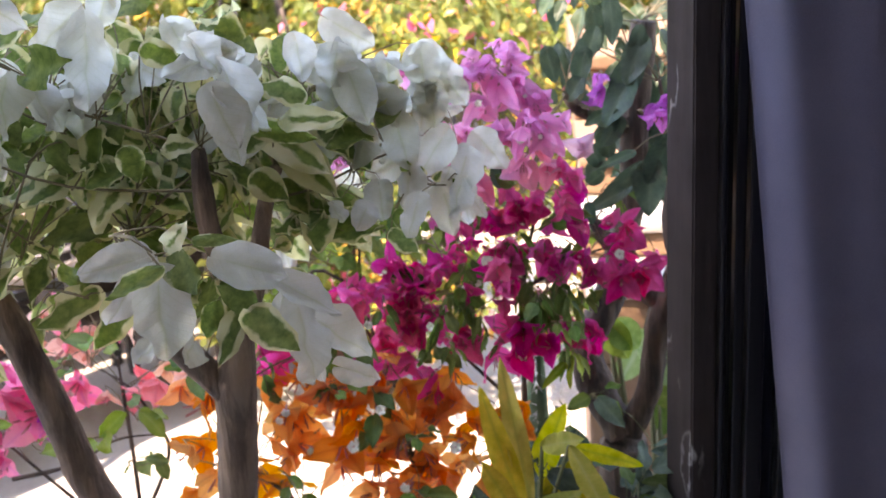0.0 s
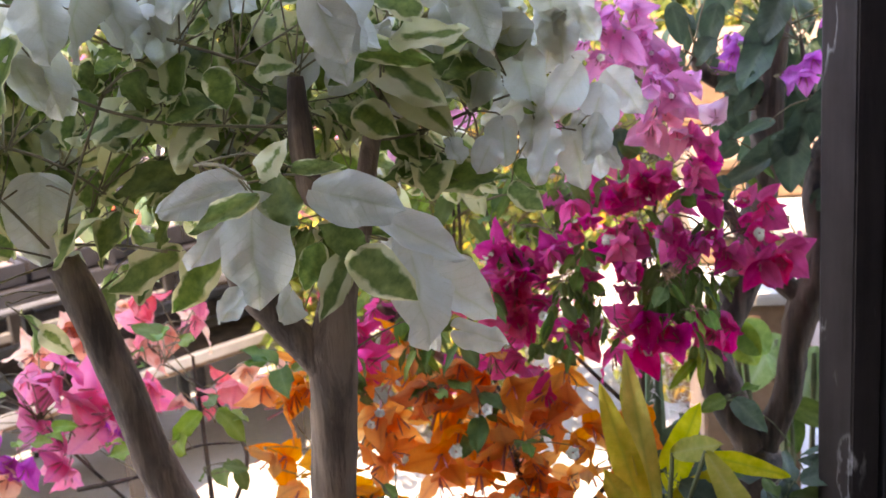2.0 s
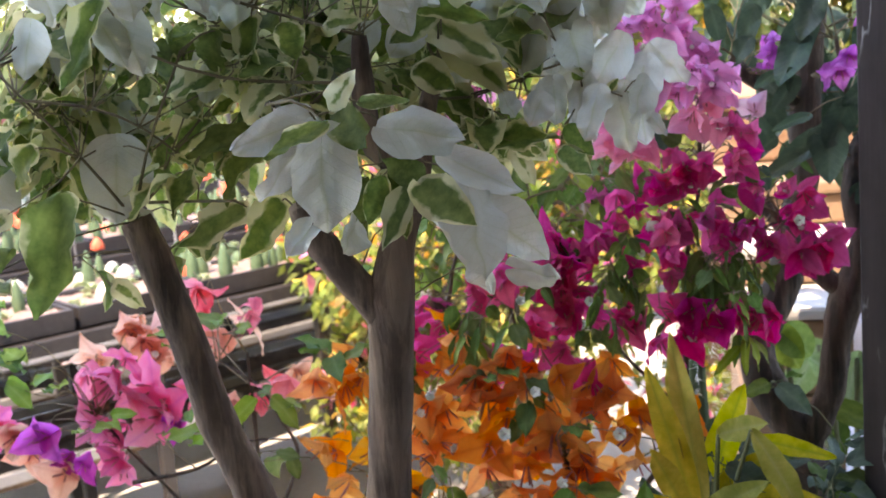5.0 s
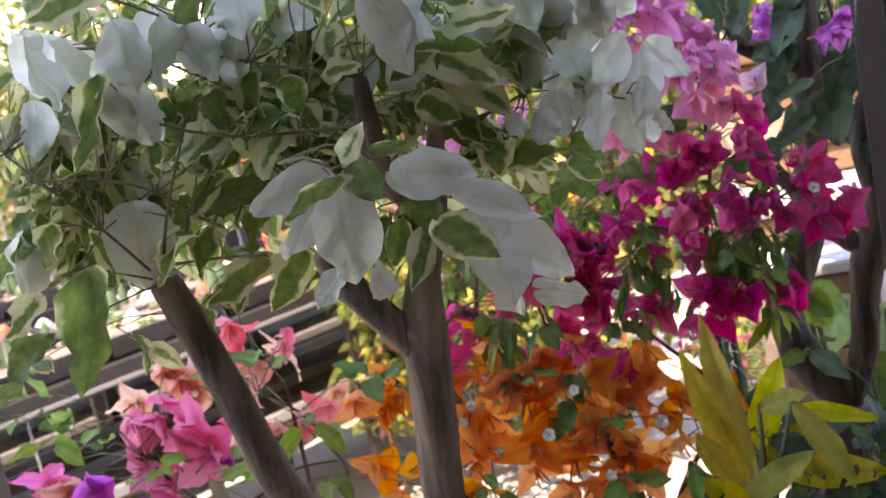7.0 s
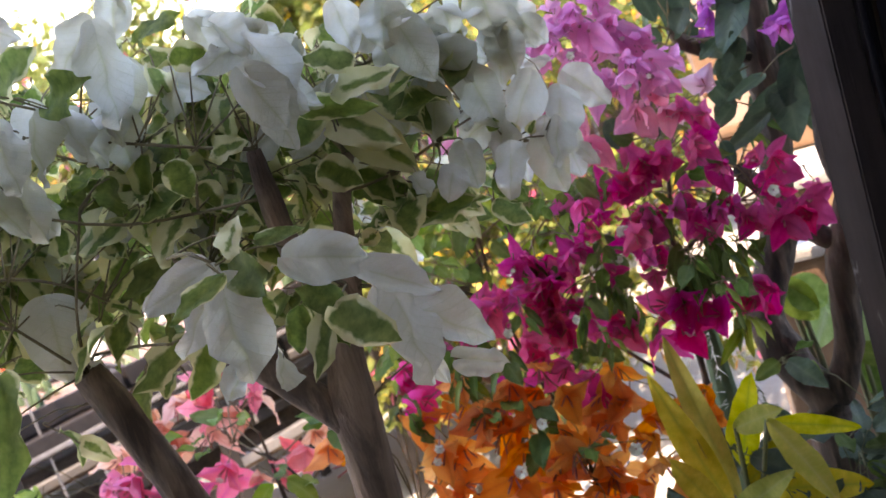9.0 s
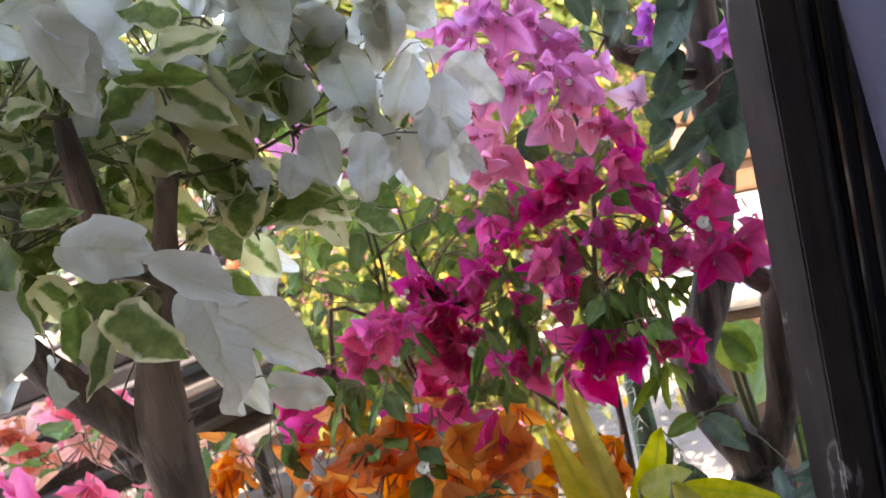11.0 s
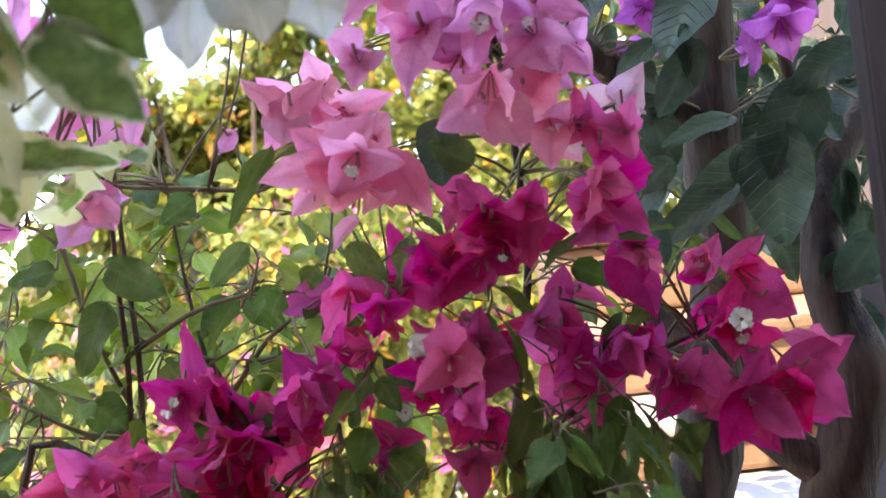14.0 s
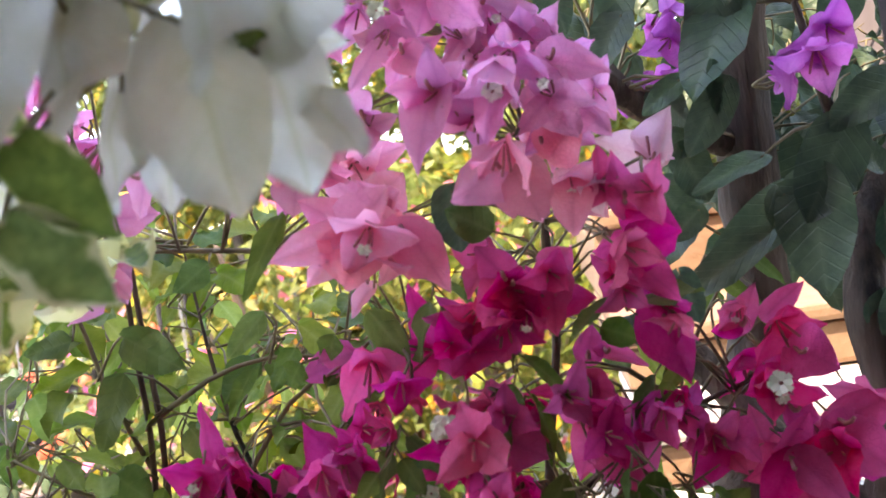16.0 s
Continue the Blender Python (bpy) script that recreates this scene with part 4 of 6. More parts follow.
    (-0.381, 1.32, 1.004, 0.041), (-0.321, 1.3, 1.01, 0.04), (-0.455, 1.28, 0.98, 0.034), (-0.706, 1.22, 0.962, 0.061), (-0.523, 1.32, 1.026, 0.063),
    (-0.552, 1.3, 1.039, 0.054), (-0.584, 1.32, 1.063, 0.048), (-0.636, 1.2, 0.928, 0.057), (-0.672, 1.34, 1.017, 0.056),
]
LEFT_PINK = [
    (-0.579, 1.22, 1.031, 0.062), (-0.608, 1.22, 0.981, 0.053), (-0.517, 1.22, 1.0, 0.075), (-0.557, 1.22, 1.048, 0.045), (-0.484, 1.26, 1.007, 0.047),
    (-0.733, 1.22, 0.973, 0.054), (-0.587, 1.22, 1.009, 0.073), (-0.532, 1.22, 0.983, 0.076), (-0.6, 1.22, 0.964, 0.051), (-0.583, 1.22, 0.937, 0.045),
]
LEFT_VIOLET = [
    (-0.655, 1.2, 0.974, 0.06), (-0.509, 1.22, 0.978, 0.029), (-0.672, 1.2, 0.969, 0.038), (-0.63, 1.2, 0.948, 0.039),
]
TWIGL = [
    (-0.455, 1.26, 1.041), (-0.411, 1.26, 1.01), (-0.387, 1.26, 0.967), (-0.374, 1.26, 0.917),
]
TWIGM = [
    (-0.55, 1.2, 0.918), (-0.48, 1.22, 0.926), (-0.428, 1.24, 0.949), (-0.38, 1.26, 0.945),
]
CROTON = [
    (0.079, 1.16, 0.903, 0.053, 1.14, 1.086, 0.025), (0.071, 1.15, 0.897, 0.032, 1.13, 1.048, 0.029), (0.089, 1.17, 0.928, 0.116, 1.14, 1.032, 0.032),
    (0.123, 1.12, 0.996, 0.169, 1.07, 0.933, 0.026), (0.094, 1.14, 0.985, 0.134, 1.12, 1.004, 0.025), (0.125, 1.16, 0.974, 0.202, 1.14, 0.961, 0.019),
    (0.089, 1.15, 0.922, 0.146, 1.15, 0.963, 0.026), (0.105, 1.13, 0.923, 0.196, 1.1, 0.926, 0.034), (0.066, 1.1, 0.913, 0.124, 1.08, 0.96, 0.027),
    (0.063, 1.13, 0.907, 0.032, 1.11, 0.98, 0.026), (0.07, 1.1, 0.903, 0.032, 1.08, 0.944, 0.027), (0.071, 1.18, 0.964, 0.049, 1.18, 1.04, 0.019),
]
RT_BASE = [
    (0.191, 1.32, 0.841), (0.195, 1.31, 0.903),
]
RT_A = [
    (0.191, 1.31, 0.912), (0.162, 1.32, 0.966), (0.15, 1.34, 1.017), (0.177, 1.35, 1.072), (0.194, 1.36, 1.134), (0.209, 1.37, 1.206),
    (0.214, 1.37, 1.279), (0.219, 1.37, 1.353), (0.225, 1.37, 1.409),
]
RT_B = [
    (0.2, 1.31, 0.914), (0.224, 1.305, 0.977), (0.229, 1.3, 1.023), (0.239, 1.3, 1.071), (0.252, 1.3, 1.107), (0.261, 1.3, 1.138), (0.254, 1.31, 1.169),
    (0.255, 1.32, 1.218), (0.273, 1.33, 1.252), (0.295, 1.34, 1.278),
]
RT_C = [
    (0.24, 1.3, 1.082), (0.206, 1.31, 1.114), (0.181, 1.33, 1.153), (0.16, 1.34, 1.18),
]
RT_D = [
    (0.214, 1.37, 1.283), (0.177, 1.35, 1.3), (0.143, 1.32, 1.322), (0.134, 1.31, 1.34),
]
RT_E = [
    (0.26, 1.33, 1.258), (0.249, 1.32, 1.292), (0.241, 1.31, 1.325), (0.237, 1.31, 1.35),
]
HEART_LEAVES = [
    (0.225, 1.28, 1.259, 0.219, 1.26, 1.206, 0.037), (0.22, 1.29, 1.254, 0.169, 1.27, 1.224, 0.026), (0.272, 1.28, 1.301, 0.235, 1.27, 1.286, 0.023),
    (0.202, 1.3, 1.349, 0.173, 1.27, 1.308, 0.033), (0.271, 1.29, 1.202, 0.25, 1.29, 1.179, 0.023), (0.203, 1.28, 1.274, 0.167, 1.26, 1.265, 0.013),
    (0.172, 1.29, 1.318, 0.151, 1.29, 1.306, 0.013), (0.187, 1.28, 1.321, 0.186, 1.28, 1.297, 0.008), (0.152, 1.24, 1.227, 0.158, 1.24, 1.204, 0.015),
    (0.057, 1.22, 1.28, 0.059, 1.22, 1.253, 0.023), (0.15, 1.3, 1.356, 0.131, 1.3, 1.333, 0.023),
]
HEART_LEAVES_B = [
    (0.217, 1.3, 1.394, 0.197, 1.28, 1.351, 0.031), (0.166, 1.3, 1.409, 0.154, 1.3, 1.373, 0.023), (0.113, 1.3, 1.389, 0.122, 1.3, 1.352, 0.022),
    (0.191, 1.28, 1.311, 0.17, 1.28, 1.28, 0.021), (0.243, 1.28, 1.282, 0.218, 1.27, 1.24, 0.033), (0.195, 1.27, 1.235, 0.148, 1.27, 1.21, 0.019),
    (0.183, 1.3, 1.441, 0.188, 1.3, 1.391, 0.023), (0.214, 1.3, 1.403, 0.207, 1.29, 1.338, 0.023), (0.165, 1.31, 1.429, 0.17, 1.31, 1.384, 0.023),
    (0.2, 1.3, 1.367, 0.185, 1.3, 1.316, 0.028), (0.155, 1.3, 1.385, 0.142, 1.3, 1.345, 0.024), (0.211, 1.28, 1.255, 0.228, 1.28, 1.221, 0.028),
    (0.112, 1.28, 1.347, 0.122, 1.28, 1.333, 0.016),
]
HEART_LEAVES_C = [
    (0.26, 1.3, 1.197, 0.279, 1.3, 1.183, 0.024), (0.26, 1.3, 1.169, 0.272, 1.3, 1.141, 0.024), (0.268, 1.31, 1.237, 0.263, 1.31, 1.209, 0.014),
    (0.27, 1.31, 1.242, 0.267, 1.31, 1.206, 0.012), (0.263, 1.3, 1.26, 0.254, 1.3, 1.279, 0.015), (0.169, 1.27, 1.254, 0.153, 1.27, 1.242, 0.016),
    (0.147, 1.26, 1.194, 0.123, 1.26, 1.211, 0.021), (0.25, 1.3, 1.186, 0.277, 1.3, 1.198, 0.022),
]
PURPLE = [
    (0.234, 1.27, 1.313, 0.037), (0.245, 1.28, 1.328, 0.034), (0.169, 1.3, 1.338, 0.025), (0.224, 1.3, 1.312, 0.013), (0.176, 1.3, 1.35, 0.021),
    (0.268, 1.3, 1.371, 0.033), (0.159, 1.33, 1.319, 0.029),
]
FLOWER_LEAVES = [
    (-0.117, 1.26, 1.237, -0.084, 1.25, 1.216, 0.024), (-0.119, 1.26, 1.219, -0.134, 1.25, 1.184, 0.021),
    (-0.153, 1.27, 1.212, -0.173, 1.27, 1.191, 0.018), (-0.023, 1.24, 1.284, -0.044, 1.22, 1.251, 0.013),
    (-0.042, 1.25, 1.239, -0.063, 1.25, 1.219, 0.014), (-0.068, 1.26, 1.266, -0.087, 1.26, 1.254, 0.017),
    (-0.147, 1.27, 1.238, -0.174, 1.27, 1.235, 0.016), (-0.133, 1.26, 1.17, -0.116, 1.26, 1.154, 0.02),
    (-0.026, 1.24, 1.213, -0.036, 1.24, 1.203, 0.015), (0.012, 1.2, 1.149, 0.006, 1.19, 1.131, 0.015), (0.021, 1.2, 1.138, 0.037, 1.2, 1.123, 0.015),
    (0.088, 1.2, 1.155, 0.073, 1.2, 1.124, 0.015), (0.099, 1.2, 1.139, 0.098, 1.2, 1.114, 0.015),
]
FLOWER_LEAVES_B = [
    (-0.166, 1.2, 1.109, -0.168, 1.19, 1.078, 0.02), (-0.15, 1.2, 1.101, -0.136, 1.19, 1.069, 0.023), (-0.13, 1.2, 1.106, -0.117, 1.2, 1.092, 0.016),
    (0.125, 1.2, 1.151, 0.12, 1.2, 1.127, 0.015), (0.148, 1.23, 1.118, 0.168, 1.23, 1.129, 0.013), (0.113, 1.24, 1.209, 0.131, 1.24, 1.202, 0.016),
    (0.009, 1.24, 1.233, 0.025, 1.24, 1.206, 0.016), (-0.008, 1.24, 1.224, -0.015, 1.24, 1.211, 0.014), (0.073, 1.21, 1.26, 0.054, 1.21, 1.273, 0.018),
    (-0.039, 1.2, 1.076, -0.027, 1.2, 1.058, 0.015), (-0.017, 1.2, 1.064, -0.022, 1.2, 1.078, 0.015),
]
LOW_GREEN = [
    (0.153, 1.133, 0.899, 0.029, 8), (0.195, 1.119, 0.931, 0.028, 8), (0.205, 1.137, 0.876, 0.029, 6), (0.119, 1.12, 0.891, 0.028, 6),
    (0.078, 1.129, 0.88, 0.029, 6), (0.161, 1.096, 0.887, 0.027, 6), (0.035, 1.095, 0.906, 0.028, 5), (0.136, 1.189, 0.941, 0.026, 8),
    (0.183, 1.162, 0.934, 0.025, 8), (0.238, 1.176, 0.914, 0.026, 8), (0.12, 1.24, 0.967, 0.022, 5), (0.168, 1.201, 1.009, 0.021, 5),
    (0.25, 1.158, 0.955, 0.02, 6), (0.092, 1.156, 0.946, 0.02, 6),
]
WHITE_LEAVES_D = [
    (-0.404, 0.894, 1.334, 0.019, 5), (-0.432, 0.944, 1.298, 0.02, 5), (-0.388, 0.935, 1.402, 0.019, 5), (-0.408, 0.921, 1.381, 0.019, 5),
    (-0.345, 0.898, 1.367, 0.018, 5), (-0.467, 0.952, 1.26, 0.021, 5), (-0.446, 0.913, 1.315, 0.023, 6), (-0.428, 0.915, 1.39, 0.023, 6),
    (-0.323, 0.874, 1.303, 0.014, 3), (-0.298, 0.903, 1.396, 0.014, 4), (-0.216, 0.906, 1.369, 0.018, 5), (-0.291, 0.954, 1.361, 0.02, 5),
]
WHITE_LEAVES_E = [
    (-0.261, 1.033, 1.406, 0.032, 8), (-0.179, 0.957, 1.364, 0.025, 8), (-0.314, 1.028, 1.372, 0.028, 8), (-0.244, 0.987, 1.317, 0.027, 8),
    (-0.328, 0.943, 1.341, 0.025, 8), (-0.379, 0.947, 1.325, 0.025, 7), (-0.461, 0.977, 1.297, 0.027, 7), (-0.494, 0.977, 1.318, 0.027, 7),
    (-0.155, 1.011, 1.37, 0.027, 7), (-0.102, 1.029, 1.379, 0.027, 7), (-0.358, 0.97, 1.386, 0.026, 6), (-0.084, 0.934, 1.321, 0.02, 6),
    (-0.156, 1.001, 1.294, 0.018, 4), (-0.297, 0.932, 1.318, 0.021, 6), (-0.401, 0.996, 1.292, 0.018, 4), (-0.145, 0.97, 1.409, 0.021, 5),
    (-0.068, 0.992, 1.29, 0.013, 4),
]
WHITE_LEAVES = [
    (-0.434, 0.978, 1.352, 0.036, 7), (-0.465, 1.026, 1.468, 0.028, 5), (-0.368, 0.984, 1.469, 0.021, 5), (-0.343, 1.022, 1.449, 0.027, 6),
    (-0.238, 0.914, 1.391, 0.035, 10), (-0.223, 0.965, 1.352, 0.038, 10), (-0.148, 0.917, 1.342, 0.035, 8), (-0.105, 0.993, 1.343, 0.03, 6),
    (-0.198, 0.993, 1.399, 0.034, 8), (-0.102, 0.955, 1.404, 0.028, 7), (-0.248, 0.972, 1.437, 0.029, 7), (-0.271, 0.884, 1.368, 0.026, 8),
    (-0.224, 0.88, 1.354, 0.026, 8), (-0.188, 0.942, 1.31, 0.025, 6), (-0.084, 0.926, 1.302, 0.024, 6), (-0.348, 0.955, 1.241, 0.022, 4),
    (-0.308, 0.92, 1.237, 0.017, 3), (-0.393, 0.855, 1.23, 0.019, 4), (-0.155, 0.89, 1.24, 0.017, 4),
]
WHITE_LEAVES_B = [
    (-0.477, 0.865, 1.212, 0.024, 4), (-0.31, 0.873, 1.288, 0.015, 4), (-0.147, 0.841, 1.29, 0.017, 6), (-0.139, 0.889, 1.266, 0.017, 4),
    (-0.191, 0.903, 1.314, 0.017, 5), (-0.214, 0.849, 1.302, 0.018, 5), (-0.344, 0.99, 1.362, 0.033, 8), (-0.28, 0.974, 1.36, 0.032, 8),
    (-0.234, 1.016, 1.365, 0.034, 8), (-0.132, 0.977, 1.388, 0.027, 6), (-0.086, 0.972, 1.397, 0.027, 6), (-0.122, 1.007, 1.43, 0.028, 6),
    (-0.337, 1.006, 1.275, 0.03, 6), (-0.211, 0.933, 1.318, 0.022, 4), (-0.122, 0.94, 1.332, 0.022, 4), (-0.261, 1.024, 1.444, 0.028, 5),
]
WHITE_LEAVES_C = [
    (-0.501, 1.05, 1.459, 0.029, 6), (-0.481, 0.973, 1.372, 0.031, 7), (-0.432, 0.967, 1.387, 0.026, 6), (-0.51, 0.998, 1.303, 0.028, 6),
    (-0.518, 0.997, 1.338, 0.023, 5), (-0.35, 0.933, 1.432, 0.024, 6), (-0.312, 1.043, 1.434, 0.033, 7), (-0.2, 0.943, 1.406, 0.028, 7),
    (-0.142, 0.957, 1.403, 0.024, 6), (-0.08, 1.018, 1.366, 0.022, 5), (-0.442, 0.931, 1.271, 0.021, 4), (-0.402, 0.996, 1.319, 0.028, 6),
    (-0.25, 0.91, 1.309, 0.02, 5), (-0.103, 1.035, 1.406, 0.027, 6), (-0.033, 0.937, 1.391, 0.02, 5), (-0.071, 1.131, 1.283, 0.006, 2),
    (-0.099, 1.14, 1.261, 0.008, 2),
]
WHITE_LEAVES_F = [
    (-0.436, 0.984, 1.494, 0.026, 6), (-0.394, 0.947, 1.451, 0.024, 6), (-0.42, 0.925, 1.439, 0.024, 6), (-0.354, 0.949, 1.471, 0.02, 5),
    (-0.416, 0.927, 1.409, 0.024, 6), (-0.49, 0.979, 1.388, 0.027, 6), (-0.429, 0.972, 1.375, 0.022, 5), (-0.322, 0.993, 1.471, 0.021, 5),
    (-0.449, 0.9, 1.343, 0.02, 5), (-0.416, 0.91, 1.35, 0.02, 5),
]
GREEN = [
    (-0.187, 1.336, 1.246, 0.025, 4), (-0.162, 1.351, 1.23, 0.023, 4), (-0.14, 1.382, 1.213, 0.025, 4), (-0.095, 1.375, 1.251, 0.024, 4),
    (-0.049, 1.312, 1.274, 0.015, 2), (-0.101, 1.339, 1.266, 0.019, 3), (-0.05, 1.349, 1.219, 0.023, 4), (-0.021, 1.346, 1.229, 0.023, 4),
    (-0.009, 1.357, 1.188, 0.02, 4), (-0.082, 1.334, 1.19, 0.026, 4), (-0.15, 1.292, 1.19, 0.023, 4), (-0.112, 1.302, 1.167, 0.024, 4),
    (-0.211, 1.363, 1.169, 0.027, 3), (-0.037, 1.315, 1.17, 0.019, 3), (-0.152, 1.392, 1.291, 0.025, 3), (-0.225, 1.415, 1.297, 0.022, 2),
    (0.009, 1.356, 1.216, 0.017, 2),
]
GREEN_MAG = [
    (0.096, 1.281, 1.123, 0.029, 9), (0.065, 1.27, 1.107, 0.024, 6), (0.123, 1.25, 1.123, 0.023, 7), (0.121, 1.327, 1.211, 0.022, 5),
    (-0.002, 1.265, 1.132, 0.016, 5), (0.032, 1.305, 1.141, 0.017, 4), (-0.172, 1.281, 1.079, 0.02, 6), (0.176, 1.323, 1.229, 0.017, 4),
    (-0.022, 1.291, 1.178, 0.02, 5), (0.118, 1.239, 1.05, 0.023, 6), (-0.054, 1.317, 1.22, 0.021, 5), (0.012, 1.282, 1.217, 0.016, 4),
    (-0.163, 1.256, 1.052, 0.016, 4), (-0.034, 1.217, 1.081, 0.015, 4),
]
GREEN_MAG2 = [
    (0.048, 1.252, 1.244, 0.015, 3), (0.094, 1.192, 1.15, 0.017, 5), (0.15, 1.24, 1.19, 0.015, 3), (0.012, 1.207, 1.171, 0.014, 4),
    (0.126, 1.233, 1.217, 0.011, 2), (0.072, 1.215, 1.198, 0.014, 3), (-0.051, 1.218, 1.169, 0.014, 3), (-0.019, 1.18, 1.13, 0.014, 4),
    (0.078, 1.219, 1.118, 0.022, 6), (0.12, 1.181, 1.114, 0.017, 5), (0.045, 1.2, 1.101, 0.018, 4), (-0.072, 1.192, 1.131, 0.014, 3),
    (-0.094, 1.165, 1.096, 0.013, 4), (0.001, 1.167, 1.1, 0.013, 4),
]
DARK = [
    (0.228, 1.413, 1.367, 0.024, 4), (0.205, 1.392, 1.332, 0.019, 3), (0.218, 1.37, 1.27, 0.023, 3), (0.272, 1.368, 1.258, 0.021, 3),
    (0.31, 1.4, 1.325, 0.024, 4), (0.241, 1.326, 1.299, 0.021, 3), (0.321, 1.362, 1.3, 0.018, 3), (0.235, 1.332, 1.227, 0.018, 2),
    (0.305, 1.328, 1.194, 0.015, 2), (0.334, 1.373, 1.237, 0.016, 2), (0.187, 1.367, 1.271, 0.018, 3), (0.249, 1.405, 1.337, 0.019, 3),
    (0.137, 1.346, 1.377, 0.017, 4), (0.179, 1.366, 1.298, 0.018, 3), (0.231, 1.415, 1.405, 0.032, 6), (0.193, 1.424, 1.419, 0.029, 5),
    (0.222, 1.39, 1.337, 0.029, 5), (0.238, 1.385, 1.273, 0.025, 4), (0.153, 1.39, 1.408, 0.021, 4),
]
DARK_B = [
    (0.25, 1.429, 1.398, 0.027, 3), (0.239, 1.347, 1.274, 0.023, 4), (0.279, 1.359, 1.261, 0.021, 3), (0.198, 1.412, 1.354, 0.019, 3),
    (0.295, 1.388, 1.324, 0.022, 3), (0.299, 1.345, 1.29, 0.02, 3), (0.224, 1.343, 1.307, 0.02, 3), (0.18, 1.382, 1.408, 0.018, 3),
    (0.127, 1.411, 1.423, 0.018, 3), (0.211, 1.39, 1.252, 0.018, 2), (0.15, 1.434, 1.424, 0.019, 3), (0.326, 1.375, 1.363, 0.018, 3),
    (0.296, 1.329, 1.214, 0.016, 3), (0.3, 1.419, 1.393, 0.023, 2), (0.326, 1.371, 1.384, 0.021, 3), (0.338, 1.364, 1.326, 0.021, 3),
]
DARK_C = [
    (0.243, 1.372, 1.327, 0.021, 3), (0.281, 1.393, 1.355, 0.022, 3), (0.283, 1.393, 1.281, 0.022, 3), (0.251, 1.393, 1.248, 0.022, 3),
    (0.296, 1.382, 1.229, 0.022, 3), (0.33, 1.377, 1.266, 0.021, 3), (0.23, 1.424, 1.294, 0.019, 2), (0.157, 1.445, 1.435, 0.02, 3),
    (0.312, 1.395, 1.371, 0.022, 4), (0.329, 1.375, 1.323, 0.021, 3), (0.248, 1.469, 1.434, 0.02, 3), (0.388, 1.462, 1.405, 0.024, 4),
    (0.355, 1.462, 1.42, 0.02, 4),
]
GREEN_C = [
    (-0.192, 1.39, 1.321, 0.017, 2), (-0.205, 1.381, 1.283, 0.015, 2), (-0.13, 1.375, 1.308, 0.017, 2), (-0.26, 1.318, 1.138, 0.023, 5),
    (-0.213, 1.294, 1.153, 0.022, 5), (-0.265, 1.334, 1.097, 0.024, 5), (-0.195, 1.313, 1.127, 0.023, 5), (-0.216, 1.276, 1.118, 0.022, 5),
    (-0.248, 1.27, 1.07, 0.018, 4), (-0.186, 1.357, 1.162, 0.021, 4), (-0.237, 1.316, 1.197, 0.019, 2),
]
GREEN_B = [
    (-0.22, 1.366, 1.219, 0.024, 4), (-0.164, 1.388, 1.194, 0.028, 4), (-0.119, 1.413, 1.218, 0.03, 4), (-0.068, 1.355, 1.204, 0.027, 4),
    (-0.036, 1.378, 1.259, 0.021, 3), (-0.018, 1.367, 1.209, 0.021, 3), (-0.12, 1.338, 1.245, 0.023, 4), (-0.208, 1.43, 1.27, 0.026, 3),
    (-0.083, 1.312, 1.162, 0.025, 4), (-0.179, 1.398, 1.138, 0.029, 4), (-0.218, 1.333, 1.192, 0.022, 3), (0.007, 1.323, 1.151, 0.019, 3),
    (0.067, 1.381, 1.114, 0.018, 2), (0.114, 1.381, 1.12, 0.018, 2), (0.064, 1.352, 1.22, 0.013, 2), (0.041, 1.4, 1.274, 0.015, 2),
    (0.158, 1.365, 1.181, 0.014, 2),
]
ORANGE_GREEN = [
    (-0.224, 1.174, 1.056, 0.024, 4), (-0.173, 1.106, 0.949, 0.028, 5), (-0.089, 1.171, 1.018, 0.024, 4), (-0.131, 1.191, 1.049, 0.018, 3),
    (-0.045, 1.132, 0.916, 0.023, 4), (-0.291, 1.191, 1.067, 0.018, 4), (-0.261, 1.15, 0.93, 0.024, 4), (-0.055, 1.135, 0.998, 0.023, 3),
    (-0.375, 1.152, 0.959, 0.024, 4),
]
LEFT_GREEN = [
    (-0.437, 1.179, 1.088, 0.021, 4), (-0.406, 1.162, 1.096, 0.018, 3), (-0.593, 1.114, 1.076, 0.023, 4), (-0.67, 1.154, 1.069, 0.024, 4),
    (-0.364, 1.163, 1.012, 0.021, 4), (-0.581, 1.121, 1.045, 0.023, 3), (-0.399, 1.135, 0.992, 0.024, 4), (-0.477, 1.151, 0.981, 0.024, 3),
    (-0.703, 1.168, 1.12, 0.031, 4), (-0.691, 1.116, 1.103, 0.029, 4), (-0.549, 1.136, 1.006, 0.024, 4),
]
GREEN_NARROW = [
    (0.099, 1.202, 1.144, 0.015, 8), (0.09, 1.216, 1.127, 0.013, 7), (0.114, 1.211, 1.13, 0.013, 7), (0.122, 1.206, 1.153, 0.012, 6),
    (0.08, 1.222, 1.14, 0.012, 5), (-0.002, 1.213, 1.142, 0.012, 6), (0.025, 1.197, 1.12, 0.011, 6), (0.011, 1.217, 1.135, 0.012, 5),
    (0.075, 1.235, 1.184, 0.01, 4), (0.142, 1.222, 1.14, 0.012, 5), (-0.144, 1.198, 1.094, 0.013, 6), (-0.154, 1.196, 1.082, 0.013, 6),
]
GREEN_LEFT = [
    (-0.178, 1.3, 1.297, 0.03, 2), (-0.169, 1.3, 1.259, 0.03, 2), (-0.184, 1.3, 1.217, 0.03, 2), (-0.164, 1.28, 1.18, 0.03, 2),
